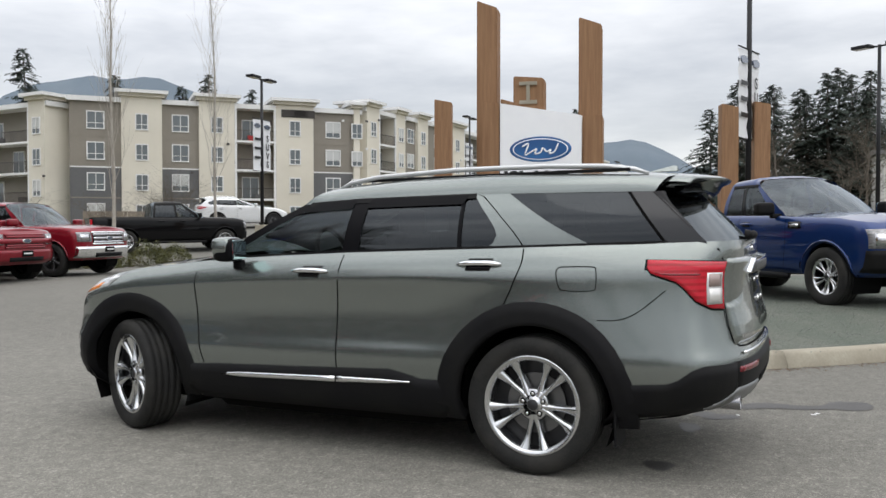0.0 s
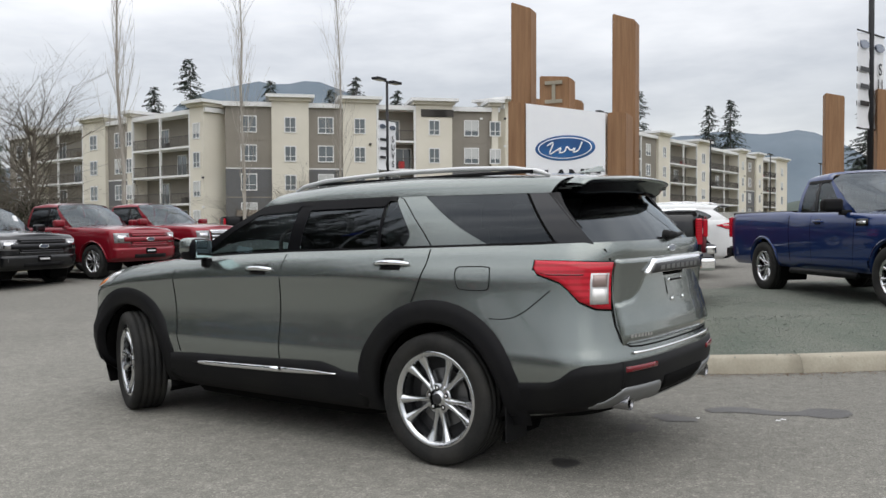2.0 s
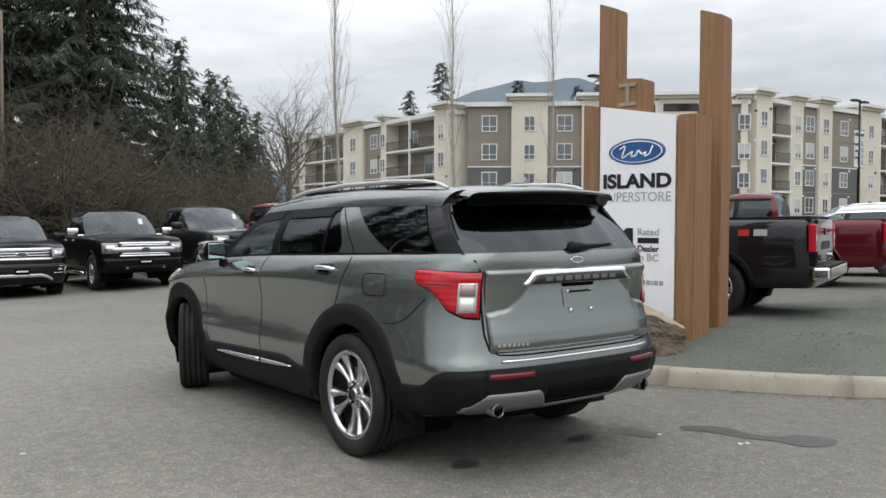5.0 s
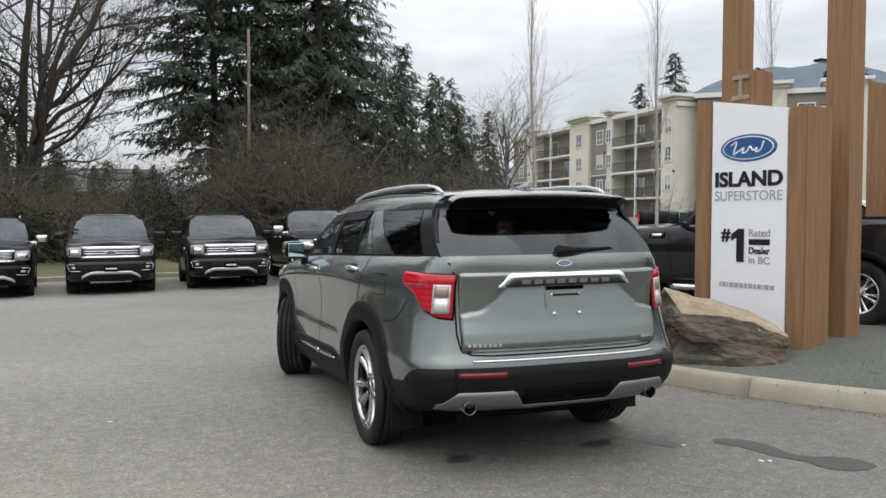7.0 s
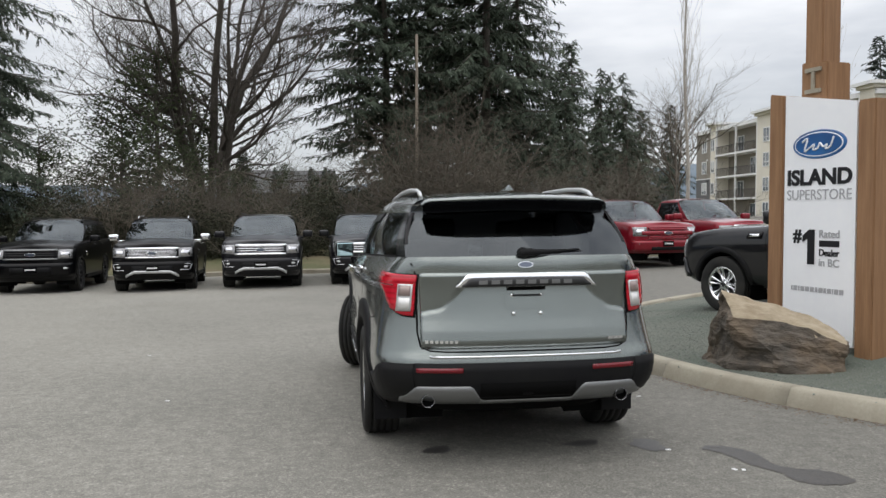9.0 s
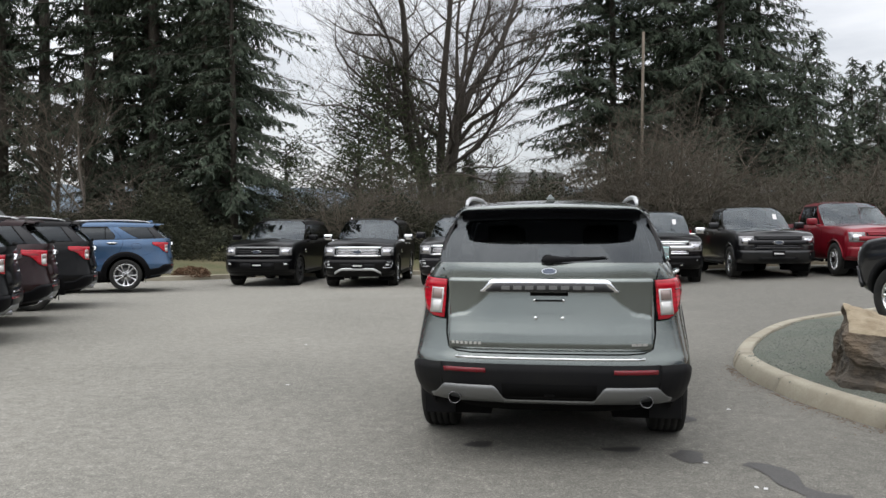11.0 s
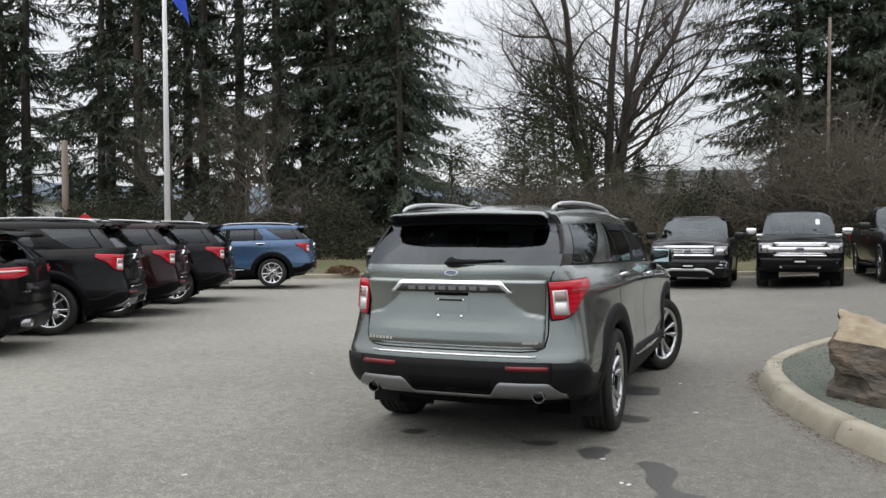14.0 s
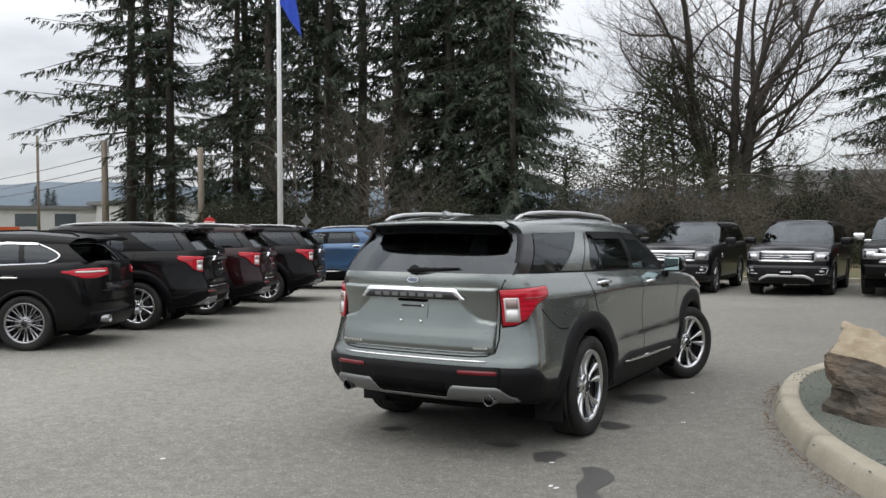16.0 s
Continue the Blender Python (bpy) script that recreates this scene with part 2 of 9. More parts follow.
l_.new(_c, b_.inputs["Base Color"])
bumped(M_ASPHALT, _a.outputs[0], 0.45, 0.006)

M_WET = textured("wet_asphalt", (0.045, 0.043, 0.041), (0.085, 0.082, 0.077), 60, 0.5, 0.2, 0.005)
M_CONCRETE = textured("kerb_concrete", (0.325, 0.298, 0.232), (0.40, 0.37, 0.295), 45, 0.85, 0.2, 0.005, big=(0.265, 0.235, 0.18), big_scale=1.4, rand=0.03)
M_GRAVEL = textured("fine_gravel", (0.066, 0.077, 0.062), (0.195, 0.205, 0.170), 75, 0.9, 0.8, 0.02, big=(0.088, 0.108, 0.085), big_scale=0.9)
M_STONE = textured("gravel_stone", (0.10, 0.12, 0.105), (0.24, 0.25, 0.22), 30, 0.85, 0.2, 0.004)
M_GRASS = textured("verge_grass", (0.05, 0.062, 0.022), (0.12, 0.115, 0.05), 18, 0.95, 0.6, 0.03, big=(0.15, 0.12, 0.07), big_scale=0.25)
M_LITTER = textured("leaf_litter", (0.11, 0.062, 0.035), (0.20, 0.12, 0.07), 40, 0.9, 0.2, 0.003)


def wood(name, c1, c2):
    m, n, l, b = base_mat(name, c1, 0.72)
    g = add_noise(m, 5.0, 6.0, 0.65, stretch=(5, 5, 0.28))
    fine = add_noise(m, 40.0, 4.0, 0.6, stretch=(4, 4, 0.12))
    c = ramp_of(m, g.outputs[0], [(0.3, c1), (0.7, c2)]).outputs[0]
    d = ramp_of(m, fine.outputs[0], [(0.3, (0.78, 0.76, 0.74)), (0.65, (1, 1, 1))]).outputs[0]
    c = mixed(m, 0.7, c, d, "MULTIPLY")
    k = n.new("ShaderNodeTexVoronoi")
    k.inputs["Scale"].default_value = 1.25
    mp = n.new("ShaderNodeMapping")
    mp.inputs["Scale"].default_value = (2.2, 2.2, 0.9)
    tc = n.new("ShaderNodeTexCoord")
    l.new(tc.outputs["Object"], mp.inputs[0])
    l.new(mp.outputs[0], k.inputs["Vector"])
    kn = ramp_of(m, k.outputs["Distance"], [(0.035, (0.25, 0.2, 0.17)), (0.075, (1, 1, 1))])
    l.new(mixed(m, 1.0, c, kn.outputs[0], "MULTIPLY"), b.inputs["Base Color"])
    bumped(m, fine.outputs[0], 0.25, 0.004)
    return m


M_CEDAR = wood("cedar_timber", (0.235, 0.122, 0.058), (0.345, 0.195, 0.098))
M_OLDWOOD = wood("weathered_timber", (0.20, 0.165, 0.13), (0.33, 0.28, 0.22))
M_SIGNW = textured("sign_white", (0.90, 0.91, 0.93), (0.93, 0.94, 0.95), 8, 0.35, 0.0)
M_SIGNK = base_mat("sign_black", (0.008, 0.008, 0.010), 0.4)[0]
M_SIGNG = base_mat("sign_grey", (0.40, 0.40, 0.41), 0.4)[0]
M_SIGNB, _n, _l, _b = base_mat("sign_blue", (0.02, 0.10, 0.30), 0.3)
_t = add_noise(M_SIGNB, 2.2, 1.0)
_l.new(ramp_of(M_SIGNB, _t.outputs[0], [(0.3, (0.012, 0.05, 0.17)), (0.7, (0.03, 0.16, 0.42))]).outputs[0], _b.inputs["Base Color"])
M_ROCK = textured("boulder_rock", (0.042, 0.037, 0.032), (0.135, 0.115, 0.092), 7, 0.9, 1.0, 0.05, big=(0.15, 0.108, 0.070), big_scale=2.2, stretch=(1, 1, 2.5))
# tan rock of the top, with light from above painted into its colour
M_ROCKTOPLIT = textured("boulder_top", (0.30, 0.245, 0.165), (0.42, 0.355, 0.26), 9, 0.9, 0.6, 0.03, big=(0.24, 0.19, 0.125), big_scale=3)
M_METAL = base_mat("dark_lamp_metal", (0.022, 0.022, 0.024), 0.45, 0.6)[0]
M_POLEW = textured("white_pole", (0.70, 0.71, 0.72), (0.78, 0.78, 0.78), 12, 0.35, 0.0)
M_FLAG = textured("blue_flag", (0.015, 0.055, 0.42), (0.02, 0.075, 0.55), 12, 0.7, 0.1)
M_BANNER = textured("banner_vinyl", (0.72, 0.73, 0.75), (0.78, 0.79, 0.80), 6, 0.5, 0.0)
M_CREAM = textured("cream_stucco", (0.70, 0.66, 0.565), (0.76, 0.72, 0.62), 20, 0.9, 0.1, 0.005, big=(0.64, 0.60, 0.51), big_scale=0.15)
M_TAUPE = textured("taupe_siding", (0.25, 0.225, 0.19), (0.29, 0.265, 0.225), 3, 0.85, 0.2, 0.01, stretch=(1, 1, 9), big=(0.22, 0.20, 0.17), big_scale=0.2)
M_SLATE = textured("slate_siding", (0.115, 0.117, 0.12), (0.15, 0.15, 0.152), 3, 0.85, 0.2, 0.01, stretch=(1, 1, 9))
M_FASCIA = textured("white_fascia", (0.74, 0.74, 0.73), (0.80, 0.80, 0.79), 5, 0.6, 0.0)
M_WINGLASS = base_mat("house_window", (0.10, 0.12, 0.13), 0.08, 0.0, 1.0)[0]
M_BLIND = base_mat("window_blind", (0.55, 0.56, 0.55), 0.7)[0]
M_BALCK = base_mat("balcony_dark", (0.055, 0.05, 0.045), 0.7)[0]
M_ROOFG = textured("flat_roof", (0.16, 0.16, 0.16), (0.2, 0.2, 0.2), 3, 0.9, 0.1)
M_BARK = textured("fir_bark", (0.045, 0.038, 0.031), (0.090, 0.077, 0.064), 14, 0.95, 0.7, 0.03, stretch=(1, 1, 0.25))
M_BARKG = textured("grey_bark", (0.12, 0.10, 0.085), (0.22, 0.19, 0.16), 12, 0.9, 0.5, 0.02, stretch=(1, 1, 0.3))
M_BARKD = textured("dark_limb_bark", (0.055, 0.046, 0.038), (0.105, 0.090, 0.075), 12, 0.9, 0.4, 0.02, stretch=(1, 1, 0.3))
M_BARKP = textured("pale_bark", (0.30, 0.27, 0.23), (0.44, 0.41, 0.36), 12, 0.9, 0.3, 0.01, stretch=(1, 1, 0.4))
M_TWIG = textured("bare_twig", (0.072, 0.062, 0.047), (0.145, 0.122, 0.094), 6, 0.9, 0.0)


def leafy(name, c1, c2):
    m = textured(name, c1, c2, 0.9, 0.8, 0.0)
    n, l = m.node_tree.nodes, m.node_tree.links
    ge = n.new("ShaderNodeNewGeometry")
    hs = n.new("ShaderNodeHueSaturation")
    mr = n.new("ShaderNodeMapRange")
    mr.inputs["To Min"].default_value, mr.inputs["To Max"].default_value = 0.55, 1.5
    l.new(ge.outputs["Random Per Island"], mr.inputs[0])
    l.new(mr.outputs[0], hs.inputs["Value"])
    b = n["Principled BSDF"]
    src = b.inputs["Base Color"].links[0].from_socket
    l.new(src, hs.inputs["Color"])
    l.new(hs.outputs[0], b.inputs["Base Color"])
    b.inputs["Specular IOR Level"].default_value = 0.25
    return m


M_NEEDLE = leafy("fir_needles", (0.042, 0.058, 0.041), (0.074, 0.092, 0.062))
M_NEEDLEB = leafy("far_fir_needles", (0.036, 0.050, 0.042), (0.062, 0.078, 0.064))
M_CEDARLEAF = leafy("cedar_foliage", (0.040, 0.054, 0.027), (0.076, 0.092, 0.045))
M_UNDERG = leafy("undergrowth", (0.020, 0.024, 0.014), (0.046, 0.046, 0.026))
M_BUSH = leafy("shrub_leaves", (0.065, 0.075, 0.028), (0.13, 0.12, 0.05))
# far hills: distance haze is painted in as a blue-grey forest colour
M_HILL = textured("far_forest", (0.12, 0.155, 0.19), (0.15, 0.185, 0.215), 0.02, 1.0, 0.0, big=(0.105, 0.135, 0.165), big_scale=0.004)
M_STOPRED = base_mat("sign_red", (0.50, 0.02, 0.02), 0.4)[0]
M_HAZARD = base_mat("orange_panel", (0.60, 0.10, 0.02), 0.5)[0]
M_GREYW = textured("pale_wall", (0.60, 0.60, 0.58), (0.66, 0.66, 0.64), 2, 0.8, 0.0)

# ---------------------------------------------------------------- building blocks
UPX, UPY = 0.0090, -0.0147  # the lot's plane leans a little against the true upright
UPRIGHT = Vector((0, 0, 1)).rotation_difference(Vector((UPX, UPY, 1))).to_matrix().to_4x4()


def plumb(x, y, z, rz=0):
    return Matrix.Translation((x, y, z)) @ UPRIGHT @ Matrix.Rotation(radians(rz), 4, "Z")


def smooth01(a, b, v):
    s = max(0.0, min(1.0, (v - a) / (b - a)))
    return s * s * (3 - 2 * s)


def ground_z(x, y):
    """The lot is flat round the car, climbs a little towards the far trucks, and more past them."""
    z = 0.34 * smooth01(-0.5, 9.0, x) * smooth01(6.0, 16.0, y)
    z += 0.30 * smooth01(4.5, 11, x) * (1 - smooth01(6.0, 16.0, y))
    z += 1.6 * smooth01(22, 48, math.hypot(max(0, x), max(0, y)))
    z -= 0.25 * smooth01(20, 60, -x) + 0.07 * smooth01(2.5, 7.0, -x) * smooth01(9.5, 14.5, y)
    return z


def mesh_of(name, verts, faces, mat, smooth=True, mats=None, idx=None):
    me = bpy.data.meshes.new(name)
    me.from_pydata([tuple(v) for v in verts], [], [tuple(f) for f in faces])
    for m in mats or [mat]:
        me.materials.append(m)
    if idx is not None:
        me.polygons.foreach_set("material_index", idx)
    me.polygons.foreach_set("use_smooth", [smooth] * len(me.polygons))
    me.validate()
    me.update()
    return me


def piece(name, verts, faces, mat, parent=None, label="", smooth=True, mats=None, idx=None):
    ob = new(name, mesh_of(name, verts, faces, mat, smooth, mats, idx))
    if parent:
        ob.parent = parent
    if label:
        ob["label"] = label
    return ob


def part(name, bm, mat, parent=None, label="", smooth=False):
    me = bpy.data.meshes.new(name)
    bm.to_mesh(me)
    bm.free()
    me.materials.append(mat)
    me.polygons.foreach_set("use_smooth", [smooth] * len(me.polygons))
    ob = new(name, me)
    if parent:
        ob.parent = parent
    if label:
        ob["label"] = label
    return ob


def root(name, m, label, category, group="", kind=""):
    ob = new(name)
    ob.matrix_world = m
    ob.empty_display_size = 0.3
    return tagged(ob, label, category, group, kind)


def box(bm, x0, x1, y0, y1, z0, z1, bevel=0.0, m=None, seg=2):
    vs = [bm.verts.new(p) for p in ((x0, y0, z0), (x1, y0, z0), (x1, y1, z0), (x0, y1, z0), (x0, y0, z1), (x1, y0, z1), (x1, y1, z1), (x0, y1, z1))]
    fs = [bm.faces.new([vs[i] for i in q]) for q in ((3, 2, 1, 0), (4, 5, 6, 7), (0, 1, 5, 4), (1, 2, 6, 5), (2, 3, 7, 6), (3, 0, 4, 7))]
    if bevel:
        r = bmesh.ops.bevel(bm, geom=list({e for f in fs for e in f.edges}), offset=bevel, segments=seg, affect="EDGES", profile=0.6)
        vs = list({v for f in r["faces"] for v in f.verts} | {v for v in vs if v.is_valid})
    if m is not None:
        bmesh.ops.transform(bm, matrix=m, verts=vs)
    return vs


def box_part(name, dims, mat, parent=None, bevel=0.0, m=None, label="", smooth=False):
    bm = bmesh.new()
    box(bm, *dims, bevel, m)
    return part(name, bm, mat, parent, label, smooth)


def grid_faces(nr, nc, off=0, flip=False):
    fs = []
    for r in range(nr - 1):
        for c in range(nc - 1):
            a = off + r * nc + c
            q = (a, a + 1, a + nc + 1, a + nc)
            fs.append(q[::-1] if flip else q)
    return fs


def facing_out(verts, faces, centre):
    """Turns a sheet's faces so that they look away from the centre."""
    c = Vector(centre)
    s = 0.0
    for q in faces:
        a, b, d = (Vector(verts[i]) for i in (q[0], q[1], q[-1]))
        s += (b - a).cross(d - a).dot((a + b + d) / 3 - c)
    return faces if s > 0 else [tuple(q)[::-1] for q in faces]


def tube(points, radii, sides=8, cap=True):
    """Verts and faces of a round bar along the points."""
    pts = [Vector(p) for p in points]
    if not hasattr(radii, "__len__"):
        radii = [radii] * len(pts)
    vs, fs = [], []
    up = Vector((0, 0, 1))
    for i, p in enumerate(pts):
        d = (pts[min(i + 1, len(pts) - 1)] - pts[max(i - 1, 0)]).normalized()
        a = d.cross(up)
        if a.length < 0.05:
            a = d.cross(Vector((1, 0, 0)))
        a.normalize()
        b = d.cross(a)
        for k in range(sides):
            w = 2 * math.pi * k / sides
            vs.append(p + (a * math.cos(w) + b * math.sin(w)) * radii[i])
    for i in range(len(pts) - 1):
        for k in range(sides):
            j = (k + 1) % sides
            fs.append((i * sides + k, i * sides + j, (i + 1) * sides + j, (i + 1) * sides + k))
    if cap:
        fs.append(tuple(range(sides))[::-1])
        fs.append(tuple((len(pts) - 1) * sides + k for k in range(sides)))
    return vs, fs


def lathe(profile, sides=32, axis="X"):
    """Verts and faces of a profile of (along, radius) turned round the axis X."""
    vs, fs = [], []
    for k in range(sides):
        w = 2 * math.pi * k / sides
        for a, r in profile:
            vs.append((a, r * math.cos(w), r * math.sin(w)))
    n = len(profile)
    for k in range(sides):
        j = (k + 1) % sides
        for i in range(n - 1):
            fs.append((k * n + i, k * n + i + 1, j * n + i + 1, j * n + i))
    return vs, fs


def join_geo(*geos):
    vs, fs = [], []
    for v, f in geos:
        o = len(vs)
        vs += list(v)
        fs += [tuple(i + o for i in q) for q in f]
    return vs, fs


def lettering(name, text, size, mat, parent, m, extrude=0.002, bold=0.0, width=None, label=""):
    cu = bpy.data.curves.new(name, "FONT")
    cu.body, cu.size, cu.extrude, cu.offset, cu.align_x = text, size, extrude, bold, "CENTER"
    cu.materials.append(mat)
    tmp = bpy.data.objects.new(name, cu)
    scene.collection.objects.link(tmp)
    me = bpy.data.meshes.new_from_object(tmp.evaluated_get(bpy.context.evaluated_depsgraph_get()))
    bpy.data.objects.remove(tmp)
    if width:
        xs = [v.co.x for v in me.vertices]
        k = width / (max(xs) - min(xs))
        for v in me.vertices:
            v.co.x *= k
    # one object for each letter: faces that overlap across the line belong together
    spans = sorted((min(me.vertices[i].co.x for i in p.vertices), max(me.vertices[i].co.x for i in p.vertices), p.index) for p in me.polygons)
    groups = []
    for x0, x1, i in spans:
        if groups and x0 < groups[-1][0] - 0.004 * size:
            groups[-1] = (max(groups[-1][0], x1), groups[-1][1] + [i])
        else:
            groups.append((x1, [i]))
    for _, faces in groups:
        ids = sorted({v for i in faces for v in me.polygons[i].vertices})
        at = {v: k for k, v in enumerate(ids)}
        ob = piece("letter", [tuple(me.vertices[v].co) for v in ids], [tuple(at[v] for v in me.polygons[i].vertices) for i in faces], mat, parent, smooth=False)
        ob.matrix_basis = m
        if label:
            ob["label"] = label
    return ob

# ---------------------------------------------------------------- vehicles
# Local frame of a vehicle: origin on the ground under the middle of the rear axle, +y ahead.


def catmull(a, n):
    """Rows of points smoothed along the first axis, n steps to a span."""
    a = np.asarray(a, float)
    k = len(a)
    rows = []
    for i in range(k - 1):
        p0, p1, p2, p3 = a[max(i - 1, 0)], a[i], a[i + 1], a[min(i + 2, k - 1)]
        for s in range(n):
            t = s / n
            rows.append(0.5 * (2 * p1 + (p2 - p0) * t + (2 * p0 - 5 * p1 + 4 * p2 - p3) * t * t + (3 * p1 - p0 - 3 * p2 + p3) * t ** 3))
    rows.append(a[-1])
    return np.array(rows)


def plan_curve(W, yf, yr, cf, cr, nf, nr, counts):
    """Half outline from the nose's middle along one side to the tail's middle."""
    qf, qs, qr = counts

    def quarter(c, n, m):
        th = np.linspace(0, math.pi / 2, 400)
        x, y = W * np.sin(th) ** (2 / n), c * np.cos(th) ** (2 / n)
        s = np.r_[0, np.cumsum(np.hypot(np.diff(x), np.diff(y)))]
        w = np.linspace(0, s[-1], m)
        return np.interp(w, s, x), np.interp(w, s, y)
    fx, fy = quarter(cf, nf, qf)
    rx, ry = quarter(cr, nr, qr)
    ya, yb = yf - cf, yr + cr
    sy = np.linspace(ya, yb, qs + 2)[1:-1]
    bow = 0.022 * np.sin(np.pi * (sy - yb) / (ya - yb))
    x = np.r_[fx, W + bow * W, rx[::-1]]
    y = np.r_[fy + ya, sy, (yb - ry)[::-1]]
    return np.c_[x, y]


class Shell:
    """The lower body: plan outlines at rising levels, smoothed, with the surface to lay parts on."""

    def __init__(self, spec):
        self.s = spec
        cnt = spec.get("counts", (16, 58, 20))
        self.nf = cnt[0]
        self.ns = cnt[1]
        zb_y, zb_z = zip(*spec["belt"])
        self.zb = lambda y: np.interp(y, zb_y, zb_z)
        top = spec["levels"][-1][0]
        low = spec.get("knee", 0.62)
        rows = []
        for z, W, yf, yr in spec["levels"]:
            hind = spec["nr"]
            c = plan_curve(W, yf, yr, spec["cf"], spec["cr"], spec["nf"], hind(z) if callable(hind) else hind, cnt)
            zz = np.full(len(c), z)
            if z > low:
                zz = low + (z - low) * (self.zb(c[:, 1]) - low) / (top - low)
            tp = spec.get("taper")
            if tp:
                c[:, 0] *= [tp(z, y) for y in c[:, 1]]
            if spec.get("lift") and z < 0.55:
                low_ = np.array([spec["lift"](y) for y in c[:, 1]])
                z0 = spec["levels"][0][0]
                zz = low_ + (z - z0) * (0.55 - low_) / (0.55 - z0)
            rows.append(np.c_[c, zz])
        self.G = catmull(rows, spec.get("steps", 3))
        self.R, self.N = self.G.shape[:2]

    def col(self, u):
        i = u * (self.N - 1)
        a = min(int(i), self.N - 2)
        return self.G[:, a] * (1 - (i - a)) + self.G[:, a + 1] * (i - a)

    def at(self, u, z):
        c = self.col(min(max(u, 0), 1))
        return np.array([np.interp(z, c[:, 2], c[:, 0]), np.interp(z, c[:, 2], c[:, 1]), z])

    def find(self, z, y=None, x=None, rear=True):
        us = np.linspace(0, 1, 4 * self.N)
        pts = np.array([self.at(u, z) for u in us[::2]])
        us = us[::2]
        if y is not None:
            m = np.abs(pts[:, 0]) > 0.5 * pts[:, 0].max()
            k = np.argsort(-pts[m, 1])
            return float(np.interp(-y, -pts[m, 1][k], us[m][k]))
        half = us > 0.5 if rear else us <= 0.5
        k = np.argsort(pts[half, 0])
        return float(np.interp(abs(x), pts[half, 0][k], us[half][k]))

    def normal(self, u, z):
        e = 0.004
        a = self.at(min(u + e, 1), z) - self.at(max(u - e, 0), z)
        b = self.at(u, z + 0.01) - self.at(u, z - 0.01)
        n = np.cross(a, b)
        n = n / (np.linalg.norm(n) + 1e-9)
        p = self.at(u, z)
        out_ = np.array([p[0], (p[1] - 1.3) * 0.5 if (u < 0.25 or u > 0.75) else 0.0, 0.0])
        return n if n @ out_ > 0 else -n

    def off(self, u, z, d):
        return self.at(u, z) + self.normal(u, z) * d

    def patch(self, us, lo, hi, nz, d, edge=-0.006, round_ends=True):
        """Geometry of a panel laid d proud of the surface, its rim sunk in. us: positions round the outline; lo, hi: heights there."""
        nc, nr = len(us) + 2, nz + 2
        vs = []
        for r in range(nr):
            for c in range(nc):
                k = min(max(c - 1, 0), len(us) - 1)
                t = min(max((r - 1) / max(nz - 1, 1), 0), 1)
                u = us[k]
                l, h = (f(u) if callable(f) else f for f in (lo, hi))
                rim = r in (0, nr - 1) or (round_ends and c in (0, nc - 1))
                vs.append(self.off(u, l + (h - l) * t, edge if rim else d))
        return vs, grid_faces(nr, nc)

    def span(self, xs, lo, hi, nz, d, rear, edge=-0.006):
        """Like patch, across the nose or the tail: xs run from side to side."""
        zm = None
        vs = []
        nc, nr = len(xs) + 2, nz + 2
        for r in range(nr):
            for c in range(nc):
                k = min(max(c - 1, 0), len(xs) - 1)
                t = min(max((r - 1) / max(nz - 1, 1), 0), 1)
                l, h = (f(xs[k]) if callable(f) else f for f in (lo, hi))
                z = l + (h - l) * t
                u = self.ux(xs[k], z, rear)
                rim = r in (0, nr - 1) or c in (0, nc - 1)
                p = self.off(u, z, edge if rim else d)
                vs.append((p[0] if xs[k] >= 0 else -p[0], p[1], p[2]))
        return vs, grid_faces(nr, nc, flip=rear)

    def ux(self, x, z, rear):
        key = (round(z, 2), rear)
        if not hasattr(self, "memo"):
            self.memo = {}
        if key not in self.memo:
            us = np.linspace(0.5, 1, 90) if rear else np.linspace(0, 0.5, 90)
            px = np.array([self.at(u, z)[0] for u in us])
            k = np.argsort(px)
            self.memo[key] = (px[k], us[k])
        return float(np.interp(abs(x), *self.memo[key]))


def mirror_geo(g):
    v, f = g
    return [(-p[0], p[1], p[2]) for p in v], [q[::-1] for q in f]


